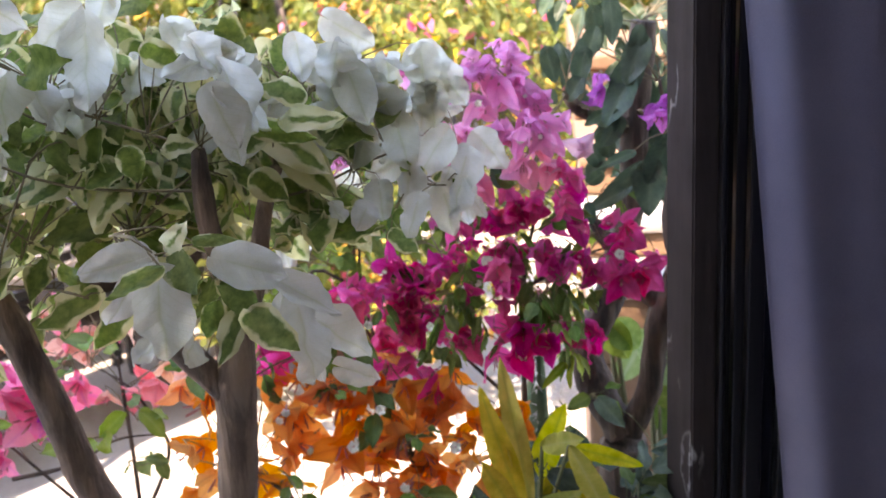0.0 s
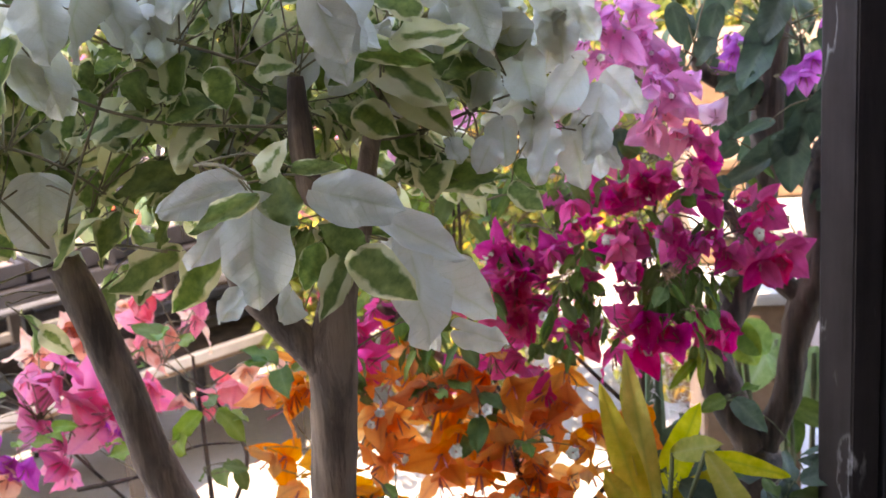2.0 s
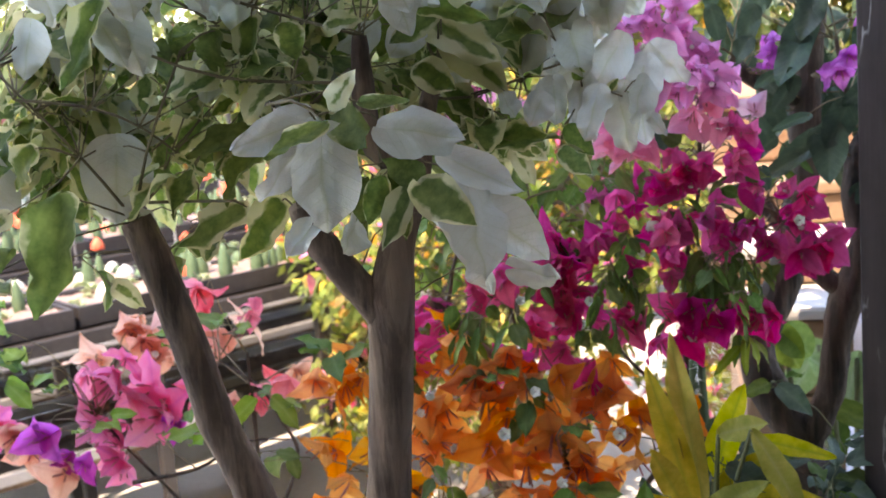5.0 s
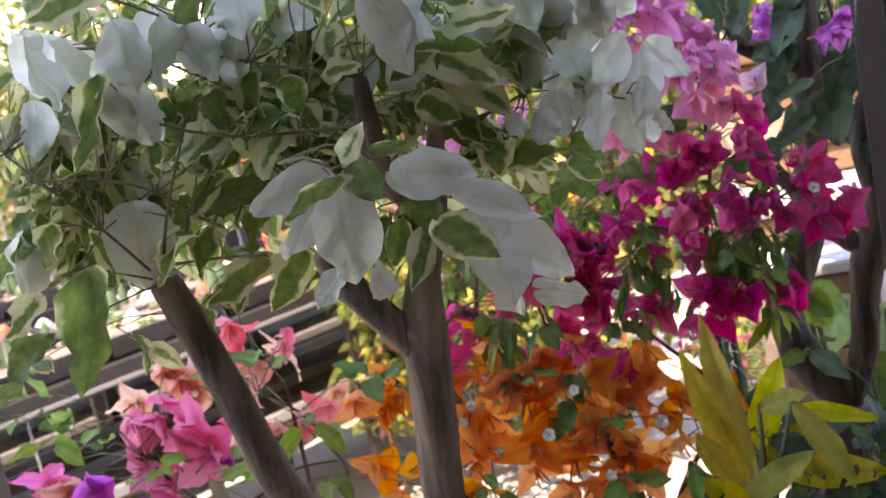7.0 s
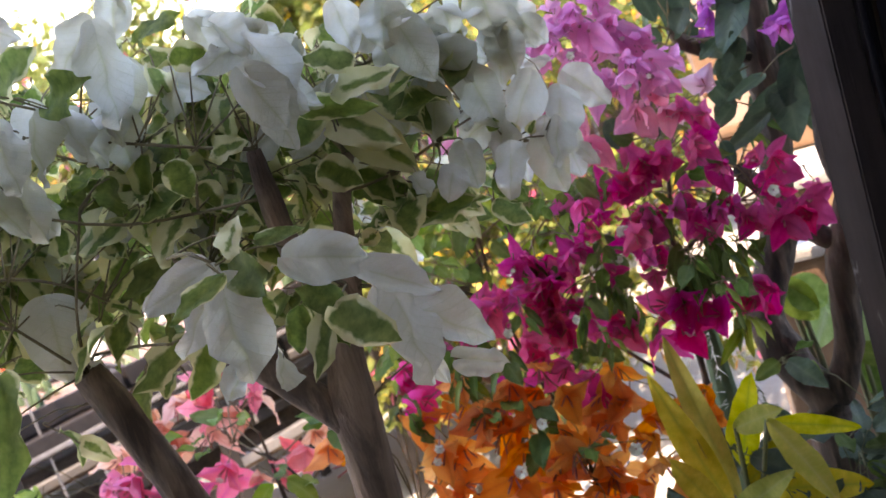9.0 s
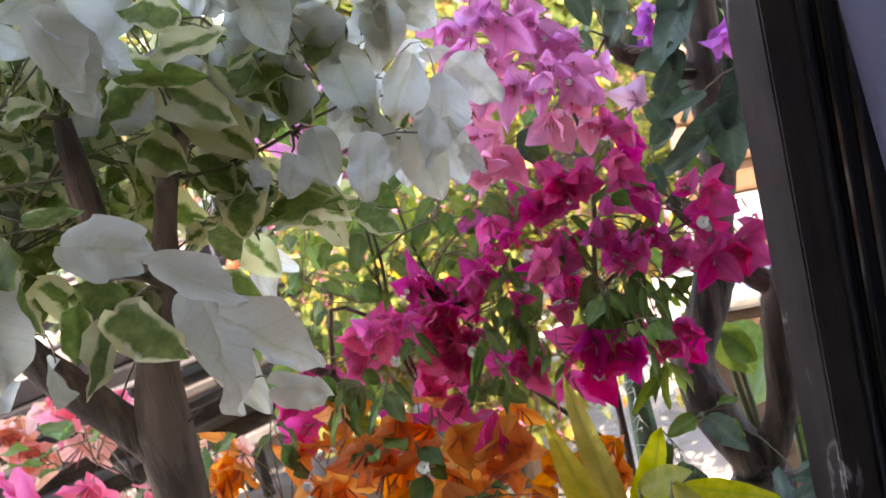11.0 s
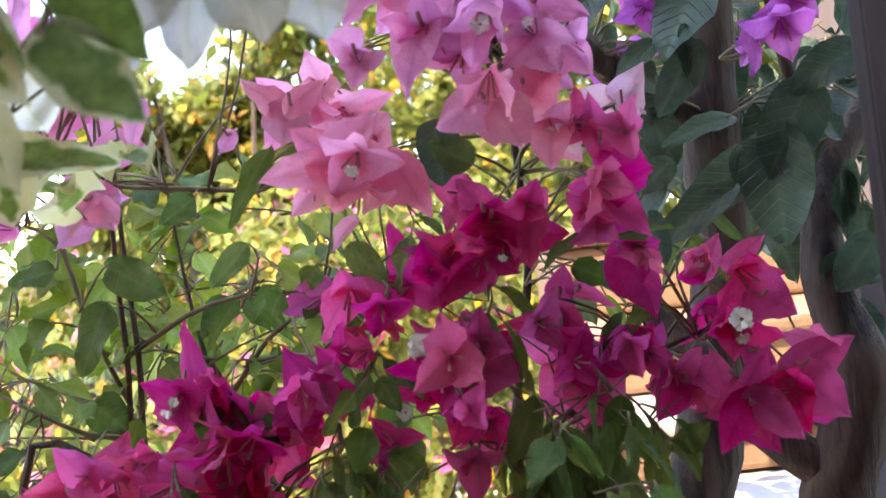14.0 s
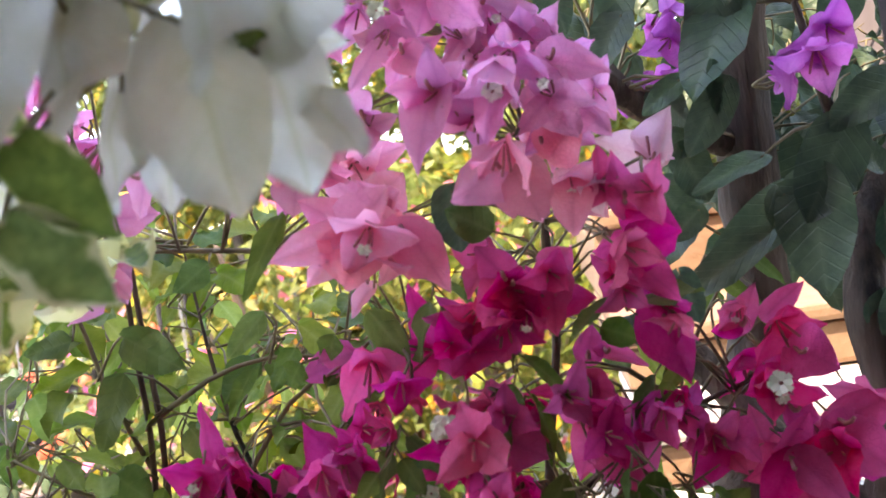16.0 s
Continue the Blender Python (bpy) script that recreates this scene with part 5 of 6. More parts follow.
    (-0.146, 1.32, 1.285, 0.03, 2), (-0.104, 1.3, 1.279, 0.03, 2), (-0.086, 1.3, 1.246, 0.03, 2), (-0.064, 1.3, 1.203, 0.03, 2),
    (-0.102, 1.3, 1.189, 0.03, 2), (-0.075, 1.28, 1.164, 0.03, 2), (-0.173, 1.26, 1.155, 0.03, 2), (-0.018, 1.28, 1.199, 0.03, 2),
    (-0.126, 1.34, 1.235, 0.03, 2), (-0.163, 1.3, 1.154, 0.03, 2), (-0.042, 1.3, 1.228, 0.03, 2), (-0.009, 1.28, 1.174, 0.03, 2),
]
WHITE_LEAVES_G = [
    (-0.433, 0.93, 1.414, 0.026, 6), (-0.42, 0.94, 1.363, 0.026, 6), (-0.449, 0.93, 1.344, 0.026, 6), (-0.383, 0.95, 1.349, 0.026, 6),
    (-0.337, 0.95, 1.356, 0.026, 6), (-0.273, 0.95, 1.362, 0.026, 6), (-0.309, 0.96, 1.409, 0.026, 6), (-0.242, 0.95, 1.414, 0.026, 6),
    (-0.194, 0.95, 1.413, 0.026, 6), (-0.144, 0.95, 1.446, 0.026, 6), (-0.114, 0.97, 1.413, 0.026, 6), (-0.209, 0.97, 1.338, 0.026, 6),
    (-0.163, 0.98, 1.337, 0.026, 6), (-0.362, 0.93, 1.454, 0.026, 6), (-0.358, 0.88, 1.496, 0.026, 6),
]
WHITE_LEAVES_H = [
    (-0.253, 0.95, 1.478, 0.026, 5), (-0.222, 0.94, 1.45, 0.026, 5), (-0.189, 0.95, 1.46, 0.026, 5), (-0.157, 0.96, 1.442, 0.026, 5),
    (-0.262, 0.95, 1.433, 0.026, 5), (-0.237, 0.96, 1.408, 0.026, 5), (-0.275, 0.93, 1.403, 0.026, 5), (-0.149, 0.96, 1.405, 0.026, 5),
    (-0.176, 0.97, 1.463, 0.026, 5), (-0.477, 0.95, 1.416, 0.024, 5), (-0.474, 0.95, 1.358, 0.024, 5), (-0.506, 0.95, 1.308, 0.024, 5),
    (-0.438, 0.95, 1.325, 0.024, 5), (-0.368, 0.95, 1.42, 0.024, 5), (-0.481, 0.95, 1.445, 0.024, 5), (-0.491, 0.95, 1.389, 0.024, 5),
    (-0.459, 0.95, 1.399, 0.024, 5),
]
HEART_LEAVES_D = [
    (0.154, 1.33, 1.336, 0.138, 1.33, 1.312, 0.019), (0.162, 1.32, 1.316, 0.18, 1.32, 1.298, 0.02), (0.186, 1.33, 1.295, 0.161, 1.33, 1.283, 0.018),
    (0.173, 1.33, 1.285, 0.184, 1.33, 1.256, 0.024), (0.16, 1.34, 1.269, 0.174, 1.34, 1.242, 0.024), (0.172, 1.34, 1.249, 0.151, 1.34, 1.227, 0.024),
    (0.255, 1.36, 1.269, 0.244, 1.36, 1.236, 0.025), (0.273, 1.36, 1.313, 0.257, 1.36, 1.285, 0.022), (0.243, 1.36, 1.231, 0.257, 1.36, 1.203, 0.025),
    (0.282, 1.37, 1.366, 0.268, 1.37, 1.334, 0.026), (0.159, 1.36, 1.389, 0.142, 1.36, 1.364, 0.022), (0.213, 1.38, 1.346, 0.237, 1.38, 1.297, 0.036),
    (0.26, 1.38, 1.289, 0.237, 1.38, 1.242, 0.037),
]
SHOOT_A = [
    (-0.042, 1.28, 1.267), (-0.086, 1.28, 1.274), (-0.122, 1.28, 1.28), (-0.148, 1.28, 1.292),
]
SHOOT_B = [
    (-0.122, 1.28, 1.187), (-0.085, 1.28, 1.207), (-0.052, 1.28, 1.214), (-0.014, 1.28, 1.209),
]
SHOOT_C = [
    (-0.121, 1.28, 1.147), (-0.143, 1.28, 1.151), (-0.166, 1.28, 1.163), (-0.194, 1.28, 1.181),
]
SHOOT_D = [
    (-0.12, 1.28, 1.164), (-0.139, 1.28, 1.213), (-0.147, 1.28, 1.25), (-0.166, 1.28, 1.264),
]
SHOOT_E = [
    (-0.074, 1.28, 1.152), (-0.056, 1.28, 1.177), (-0.029, 1.28, 1.2), (0.022, 1.28, 1.207),
]
WIDE_LEAVES = [
    (0.179, 1.42, 1.018, 0.205, 1.41, 0.966, 0.041), (0.235, 1.46, 0.982, 0.196, 1.46, 0.912, 0.043), (0.189, 1.42, 1.014, 0.22, 1.41, 0.983, 0.044),
    (0.234, 1.4, 0.926, 0.308, 1.4, 0.892, 0.03), (0.277, 1.45, 0.967, 0.256, 1.45, 0.872, 0.047), (0.246, 1.42, 0.901, 0.255, 1.42, 0.849, 0.026),
    (0.25, 1.44, 0.944, 0.222, 1.44, 0.974, 0.031),
]


# ---- pieces laid from a foot to a tip ----
def laid(name, mesh, base, parent, foot, tip, breadth, up, label=""):
    """Lays a blade of known length and breadth from its foot to its tip."""
    foot, tip = Vector(foot), Vector(tip)
    long = (tip - foot).length / base[0]
    m = aim(foot - parent.location, tip - foot, up)
    wide = breadth / base[1]
    return child(name, mesh, parent, m @ Matrix.Diagonal((wide, long, (wide + long) / 2, 1)), label)


def bunch(parent, twigs, nodes, rows, meshes, seed, florets=0.2, face=(-0.05, -0.8, -0.3), spread=0.75, fill=0.5, size=1.0):
    """Single flowers at their places, some with another behind, all on thin stalks."""
    rnd = random.Random(seed)
    o = parent.location
    for x, y, z, breadth in rows:
        c = Vector((x, y, z))
        heart = c + Vector((rnd.uniform(-0.01, 0.01), 0.03, rnd.uniform(0.0, 0.02)))
        join_to(twigs, nodes, heart, rnd)
        for k in range(1 + (rnd.random() < fill) + (rnd.random() < fill * 0.5)):
            p = c if k == 0 else c + Vector((rnd.uniform(-0.5, 0.5) * breadth, rnd.uniform(0.008, 0.03), rnd.uniform(-0.5, 0.5) * breadth))
            way = (Vector(face) + ball(rnd, spread)).normalized()
            back = p - way * breadth * 0.3
            twigs.add([heart, heart.lerp(back, 0.5) + ball(rnd, 0.004), back], [0.0009, 0.0008, 0.0006], 4, k)
            fl = child("flower", rnd.choice(meshes), parent, aim(back - o, way, ball(rnd, 1), size * breadth / 0.052 * rnd.uniform(0.9, 1.1)))
            if k == 0 and rnd.random() < florets:
                child("floret", FLORET_MESH, fl, None, "cream star floret")


# ---- white bougainvillea with variegated leaves ----
def white_tree():
    root = thing("white_bougainvillea", (-0.19, 0.93, 0), "white bougainvillea tree with grey trunks and cream-edged leaves", "bougainvillea")
    c = [(-0.19, 0.93, 0), (-0.185, 0.92, 0.5), (-0.178, 0.905, 0.9), *TRUNK_C]
    limb("trunk", c, [0.023, 0.021, 0.0185, 0.0175, 0.0172, 0.0172, 0.0180, 0.0125, 0.0092, 0.0078, 0.0066, 0.0050], BARK, root, 16, 0.045, 3)
    limb("branch", LIMB_CL, [0.0130, 0.0125, 0.0110, 0.0085], BARK, root, 12, 0.06, 5)
    limb("branch", LIMB_CR, [0.0090, 0.0095, 0.0080, 0.0060], BARK, root, 11, 0.07, 6)
    l = [(-0.21, 0.95, 0.0), (-0.24, 0.945, 0.6), (-0.275, 0.935, 0.9), *TRUNK_L]
    limb("trunk", l, [0.022, 0.019, 0.0175, 0.0165, 0.0160, 0.0152, 0.0142, 0.0125], BARK, root, 16, 0.045, 8)
    top = [[TRUNK_L[-1], (-0.385, 0.88, 1.31), (-0.44, 0.87, 1.38)], [TRUNK_L[-1], (-0.33, 0.88, 1.31), (-0.29, 0.87, 1.38)],
           [TRUNK_C[-1], (-0.12, 0.95, 1.39), (-0.05, 0.98, 1.43)], [TRUNK_C[-2], (-0.09, 0.95, 1.33), (-0.02, 1.0, 1.35), (0.03, 1.03, 1.34)],
           [LIMB_CR[-1], (-0.24, 0.89, 1.41), (-0.31, 0.87, 1.44)], [LIMB_CR[2], (-0.26, 0.87, 1.36), (-0.33, 0.86, 1.39)],
           [LIMB_CL[-1], (-0.20, 0.80, 1.34), (-0.165, 0.775, 1.335)], [TRUNK_C[5], (-0.12, 0.83, 1.30), (-0.10, 0.81, 1.315)]]
    lines = top + [TWIG_A, TWIG_B, TWIG_C, TWIG_D, TWIG_E, TWIG_F]
    for i, line in enumerate(lines):
        limb("branch", line, [0.0013, 0.0012, 0.0010, 0.0008][:len(line)], TWIG, root, 7, 0.1, 20 + i)
    nodes = spaced([TRUNK_C[5:], LIMB_CL, LIMB_CR, TRUNK_L[3:], *lines])
    twigs = Twigs()
    size = (0.046, 0.039)
    shapes = [blade_mesh("bract", WHITE, length=size[0], width=size[1], low=0.38, tip=0.78, fold=f, droop=d, wave=0.09, nv=20, nu=8, heart=0.30, cup=c, seed=i, crumple=0.13)
              for i, (f, d, c) in enumerate([(0.40, 0.12, 0.7), (0.25, 0.22, 0.8), (0.30, -0.12, 0.4), (0.55, 0.25, 0.9), (0.12, 0.08, 0.6)])]
    rnd = random.Random(11)
    o = root.location
    for k, (x, y, z, u, v, w, breadth) in enumerate(BRACTS_LOW + BRACTS_NEAR + BRACTS_OVER + BRACTS_CROWN + BRACTS_RIGHT + BRACTS_LEFT + BRACTS_TOP + BRACTS_HIGH + BRACTS_MORE):
        foot, tip = Vector((x, y, z)), Vector((u, v, w))
        up = Vector((rnd.uniform(-0.8, 0.8), -1, rnd.uniform(-0.3, 0.9)))
        laid("bract", shapes[k % 5], size, root, foot, tip, breadth, up)
        join_to(twigs, nodes, foot + Vector((0, 0.006, 0.004)), rnd, 0.0008)
        if k >= 43 and rnd.random() < 0.7:
            way = (tip - foot) * 0.75 + Vector((rnd.choice((-1, 1)) * 0.02, 0.03, 0.004))
            laid("bract", shapes[(k + 2) % 5], size, root, foot + Vector((0, 0.004, 0)), foot + way, breadth * 0.8, (rnd.uniform(-1, 1), -1, 0.3))
    leaf = [blade_mesh("leaf", VARIEGATED, length=0.052, width=0.031 + 0.003 * (i % 3), low=0.6, tip=0.95, fold=0.35 - 0.25 * (i % 2), droop=-0.1 + 0.15 * (i % 5), wave=0.10, nv=11, nu=4, heart=0.05, seed=40 + i) for i in range(6)]
    for k, sprays in enumerate((WHITE_LEAVES, WHITE_LEAVES_B, WHITE_LEAVES_C, WHITE_LEAVES_D, WHITE_LEAVES_E, WHITE_LEAVES_F, WHITE_LEAVES_G, WHITE_LEAVES_H)):
        leaves(root, twigs, nodes, [(x, y + 0.03, z, r, max(2, round(n * (0.8 if z > 1.24 else 0.55)))) for x, y, z, r, n in sprays if z > 1.19], leaf, 5 + k, 0.45, 0.86)
    broad = (0.056, 0.028)
    green = [blade_mesh("leaf", VARIEGATED_DEEP, length=broad[0], width=broad[1], low=0.55, tip=0.95, fold=0.28, droop=0.18 * (i - 1), wave=0.09, nv=13, nu=5, heart=0.05, seed=140 + i) for i in range(4)]
    cream = [blade_mesh("leaf", VARIEGATED, length=broad[0], width=broad[1], low=0.55, tip=0.95, fold=0.25, droop=0.15 * (i - 1), wave=0.09, nv=13, nu=5, heart=0.05, seed=150 + i) for i in range(3)]
    for k, (x, y, z, u, v, w, breadth) in enumerate(BROAD_LEAVES + BROAD_LEAVES_B + CREAM_LEAVES + NEAR_LEAVES):
        mesh = green[k % 4] if k < 26 and (k % 3 or k == 0) else cream[k % 3]
        laid("leaf", mesh, broad, root, (x, y, z), (u, v, w), breadth, (rnd.uniform(-0.4, 0.4), -1, rnd.uniform(0.2, 0.7)))
        join_to(twigs, nodes, Vector((x, y, z)), rnd, 0.001)
    twigs.done(root, TWIG)


white_tree()


# ---- magenta and pink bougainvillea ----
def kinds(name, mat, n, **kw):
    return [flower_mesh(name, mat, width=0.027, opening=40 + 11 * i, seed=30 + i, **kw) for i in range(n)]


GREEN_LEAF = [blade_mesh("leaf", LEAF, length=0.042, width=0.022 + 0.002 * (i % 3), low=0.6, tip=0.95, fold=0.35 - 0.2 * (i % 2), droop=-0.05 + 0.14 * (i % 4), wave=0.08, nv=9, nu=3, seed=60 + i) for i in range(5)]
LIGHT_LEAF = [blade_mesh("leaf", LEAF_LIGHT, length=0.044, width=0.024, low=0.6, tip=0.95, fold=0.3 - 0.2 * (i % 2), droop=-0.05 + 0.14 * (i % 4), wave=0.08, nv=9, nu=3, seed=70 + i) for i in range(4)]
DARK_LEAF = [blade_mesh("leaf", LEAF_DARK, length=0.060, width=0.030, low=0.6, tip=0.9, fold=0.35, droop=0.1 + 0.13 * (i % 4), wave=0.07, nv=9, nu=3, seed=80 + i) for i in range(4)]


def papers(mat, seed):
    """Single pointed bracts of one colour, in five bends, with their length and breadth."""
    return [blade_mesh("bract", mat, length=0.040, width=0.030, low=0.46, tip=1.04, fold=f, droop=d, wave=0.06, nv=12, nu=4, heart=0.18, cup=c, seed=seed + i, crumple=0.07)
            for i, (f, d, c) in enumerate([(0.30, 0.10, 0.2), (-0.2, 0.15, 0.0), (0.42, -0.08, 0.5), (0.12, 0.20, -0.3), (-0.35, 0.02, 0.3)])]


def lay_bracts(root, twigs, nodes, rows, shapes, seed):
    """Bracts laid from foot to tip, a tube at the foot of every other one."""
    rnd = random.Random(seed)
    for k, (x, y, z, u, v, w, breadth) in enumerate(rows):
        foot, tip = Vector((x, y, z)), Vector((u, v, w))
        laid("bract", shapes[k % 5], (0.040, 0.030), root, foot, tip, breadth, (rnd.uniform(-0.5, 0.5), -1, rnd.uniform(0.0, 0.7)))
        heart = foot + Vector((0, 0.012, 0.004))
        join_to(twigs, nodes, heart, rnd, 0.0009)
        if k % 2 == 0:
            limb("tube", [heart, foot + (tip - foot) * 0.1 - Vector((0, 0.006, 0)), foot + (tip - foot) * 0.16 - Vector((0, 0.014, -0.003))], [0.0007, 0.0011, 0.0009], TUBE_M, root, 6, 0.1, k)


def stars(root, rows, seed):
    """Open cream florets, each on its tube."""
    rnd = random.Random(seed)
    for x, y, z, breadth in rows:
        way = (Vector((0, -1, 0.1)) + ball(rnd, 0.35)).normalized()
        k = breadth / 0.0085
        foot = Vector((x, y, z)) - way * 0.02 * k
        child("floret", FLORET_MESH, root, aim(foot - root.location, way, (0, 0, 1), k), "cream star floret")
        limb("tube", [foot, foot + way * 0.01 * k, foot + way * 0.0195 * k], [0.0006, 0.0011, 0.0009], TUBE_M, root, 6, 0.1, seed)


def magenta_plant():
    root = thing("magenta_bougainvillea", (0.07, 1.34, 0), "bougainvillea covered in magenta and pale pink bracts", "bougainvillea")
    lines = [[(0.07, 1.34, 0), (0.065, 1.34, 0.5), (0.07, 1.33, 0.9), (0.075, 1.32, 1.10), (0.095, 1.30, 1.22), (0.09, 1.27, 1.34)],
             [(0.07, 1.30, 0.95), (0.0, 1.29, 1.03), (-0.05, 1.27, 1.10), (-0.13, 1.26, 1.10)],
             [(0.082, 1.28, 1.12), (0.15, 1.27, 1.16), (0.22, 1.27, 1.18)],
             [(-0.01, 1.29, 1.04), (-0.08, 1.31, 1.16), (-0.10, 1.32, 1.28)]]
    for i, line in enumerate(lines):
        r = 0.006 if i == 0 else 0.0025
        limb("trunk" if i == 0 else "branch", line, [r * (1 - 0.8 * k / (len(line) - 1)) for k in range(len(line))], BARK_DARK, root, 9, 0.1, 50 + i)
    for k, dx in enumerate((0.0, 0.006)):
        limb("stem", [(-0.01, 1.42, 0.0), (-0.03 + dx, 1.38, 0.7), (-0.113 + dx, 1.29, 1.06), (-0.119 + dx, 1.28, 1.20), (-0.118 + dx * 0.5, 1.28, 1.30)], [0.005, 0.0032, 0.0020, 0.0017, 0.0012], BARK_DARK, root, 8, 0.1, 56 + k)
    limb("branch", [(-0.10, 1.30, 0.98), (-0.165, 1.27, 1.06), (-0.19, 1.27, 1.085), (-0.205, 1.27, 1.10)], [0.005, 0.0065, 0.006, 0.0045], BARK, root, 9, 0.15, 58)
    limb("branch", [(-0.185, 1.27, 1.082), (-0.17, 1.27, 1.15), (-0.14, 1.27, 1.14), (-0.11, 1.27, 1.125)], [0.003, 0.0022, 0.0018, 0.001], BARK_DARK, root, 7, 0.1, 59)
    limb("branch", [(0.045, 1.27, 1.088), (0.075, 1.265, 1.086), (0.10, 1.27, 1.09)], [0.0022, 0.0026, 0.002], BARK, root, 8, 0.2, 57)
    shoots = [SHOOT_A, SHOOT_B, SHOOT_C, SHOOT_D, SHOOT_E]
    for k, line in enumerate(shoots):
        limb("branch", line, [0.0016, 0.0014, 0.0011, 0.0007], TWIG, root, 7, 0.1, 250 + k)
    nodes = spaced([lines[0][2:], *lines[1:], *shoots], 0.02)
    twigs = Twigs()
    narrow = [blade_mesh("leaf", m, length=0.046, width=0.013, low=0.6, tip=0.9, fold=0.4, droop=0.3, wave=0.04, nv=8, nu=2, seed=160 + i) for i, m in enumerate((LEAF, LEAF_LIGHT, LEAF))]
    leaves(root, twigs, nodes, GREEN_NARROW, narrow, 41, 1.3, 0.66)
    behind = [(x, y + 0.03, z, b) for x, y, z, b in PINK]
    bunch(root, twigs, nodes, behind, kinds("flower", PINK_M, 5), 1, 0.3, fill=0.5, size=0.85)
    bunch(root, twigs, nodes, PALE, kinds("flower", PALE_M, 3), 22, 0.0, fill=0.0)
    bunch(root, twigs, nodes, PINK_BACK, kinds("flower", PINK_M, 3), 21, 0.1, fill=0.3)
    bunch(root, twigs, nodes, [(x, y + 0.025, z, b) for x, y, z, b in CORAL], kinds("flower", CORAL_M, 4), 2, 0.15, fill=0.3, size=0.8)
    lay_bracts(root, twigs, nodes, PINK_BRACTS + PINK_BRACTS_B + PINK_SIDE[:7] + PINK_SIDE[10:] + PINK_EDGE, papers(PINK_M, 300), 61)
    lay_bracts(root, twigs, nodes, CORAL_BRACTS + CORAL_BRACTS_B + PINK_SIDE[7:10], papers(CORAL_M, 310), 62)
    lay_bracts(root, twigs, nodes, ROSE_BRACTS + ROSE_BRACTS_B + ROSE_BRACTS_C, papers(MAGENTA, 320), 63)
    rosy = kinds("flower", MAGENTA, 4) + kinds("flower", CRIMSON, 3)
    bunch(root, twigs, nodes, MAG, rosy, 3, 0.16, fill=0.6, size=0.9)
    bunch(root, twigs, nodes, MAG_B, rosy, 4, 0.2, fill=0.5, size=0.92)
    bunch(root, twigs, nodes, MAG_C, rosy, 31, 0.16, (-0.05, -0.8, -0.6), fill=0.85, size=0.92)
    bunch(root, twigs, nodes, MAG_D, rosy, 37, 0.16, fill=0.85, size=0.9)
    stars(root, FLORETS, 64)
    leaves(root, twigs, nodes, GREEN_MAG, GREEN_LEAF[:2] + narrow, 7, 0.9, 0.74)
    leaves(root, twigs, nodes, GREEN_MAG2, GREEN_LEAF[:2] + narrow, 27, 0.9, 0.66)
    leaves(root, twigs, nodes, GREEN, GREEN_LEAF[:2] + LIGHT_LEAF, 8, 0.5, 0.72)
    leaves(root, twigs, nodes, GREEN_B, GREEN_LEAF[:2] + LIGHT_LEAF, 18, 0.5, 0.68)
    leaves(root, twigs, nodes, GREEN_C, GREEN_LEAF[:2] + LIGHT_LEAF, 28, 0.5, 0.68)
    leaves(root, twigs, nodes, GREEN_LEFT, GREEN_LEAF[:2] + LIGHT_LEAF, 48, 0.6, 0.78)
    rnd = random.Random(71)
    for k, (x, y, z, u, v, w, breadth) in enumerate(FLOWER_LEAVES + FLOWER_LEAVES_B):
        laid("leaf", GREEN_LEAF[k % 5], (0.042, 0.024), root, (x, y, z), (u, v, w), breadth, (rnd.uniform(-0.5, 0.5), -1, rnd.uniform(0.1, 0.7)))
        join_to(twigs, nodes, Vector((x, y, z)), rnd, 0.0009)
    twigs.done(root, TWIG)


PALE_M = petal_mat("pale_pink_bract", (0.90, 0.55, 0.68), (0.94, 0.66, 0.74), (0.70, 0.30, 0.42), 0.6)
magenta_plant()


def orange_plant():
    root = thing("orange_bougainvillea", (-0.05, 1.25, 0), "low bougainvillea covered in orange bracts", "bougainvillea")
    lines = [[(-0.05, 1.25, 0), (-0.05, 1.25, 0.5), (-0.05, 1.235, 0.78), (-0.06, 1.215, 0.93)], [(-0.05, 1.24, 0.72), (-0.17, 1.22, 0.84), (-0.25, 1.20, 0.93)],
             [(-0.05, 1.24, 0.74), (0.01, 1.225, 0.88), (0.06, 1.215, 0.95)]]
    for i, line in enumerate(lines):
        r = 0.010 if i == 0 else 0.005
        limb("trunk" if i == 0 else "branch", line, [r * (1 - 0.7 * k / (len(line) - 1)) for k in range(len(line))], BARK_DARK, root, 8, 0.1, 60 + i)
    nodes = spaced([lines[0][2:], *lines[1:]])
    twigs = Twigs()
    bunch(root, twigs, nodes, ORANGE, kinds("flower", ORANGE_M, 5), 5, 0.3, fill=0.8, size=0.85)
    bunch(root, twigs, nodes, ORANGE_B, kinds("flower", ORANGE_M, 5), 6, 0.2, fill=0.8, size=0.85)
    stars(root, FLORETS_B, 65)
    leaves(root, twigs, nodes, ORANGE_GREEN, GREEN_LEAF, 9, 0.4, 0.85)
    twigs.done(root, TWIG)


orange_plant()


def left_bush():
    root = thing("pink_bougainvillea", (-0.45, 1.30, 0), "straggling bougainvillea with rose, salmon and violet-pink bracts", "bougainvillea")
    lines = [[(-0.45, 1.30, 0), (-0.45, 1.29, 0.5), (-0.43, 1.28, 0.85), (-0.42, 1.26, 1.05)], [(-0.44, 1.29, 0.75), (-0.55, 1.26, 0.90), (-0.60, 1.23, 0.99)],
             [(-0.435, 1.28, 0.80), *TWIGL[::-1]], TWIGM]
    for i, line in enumerate(lines):
        r = 0.006 if i == 0 else 0.003
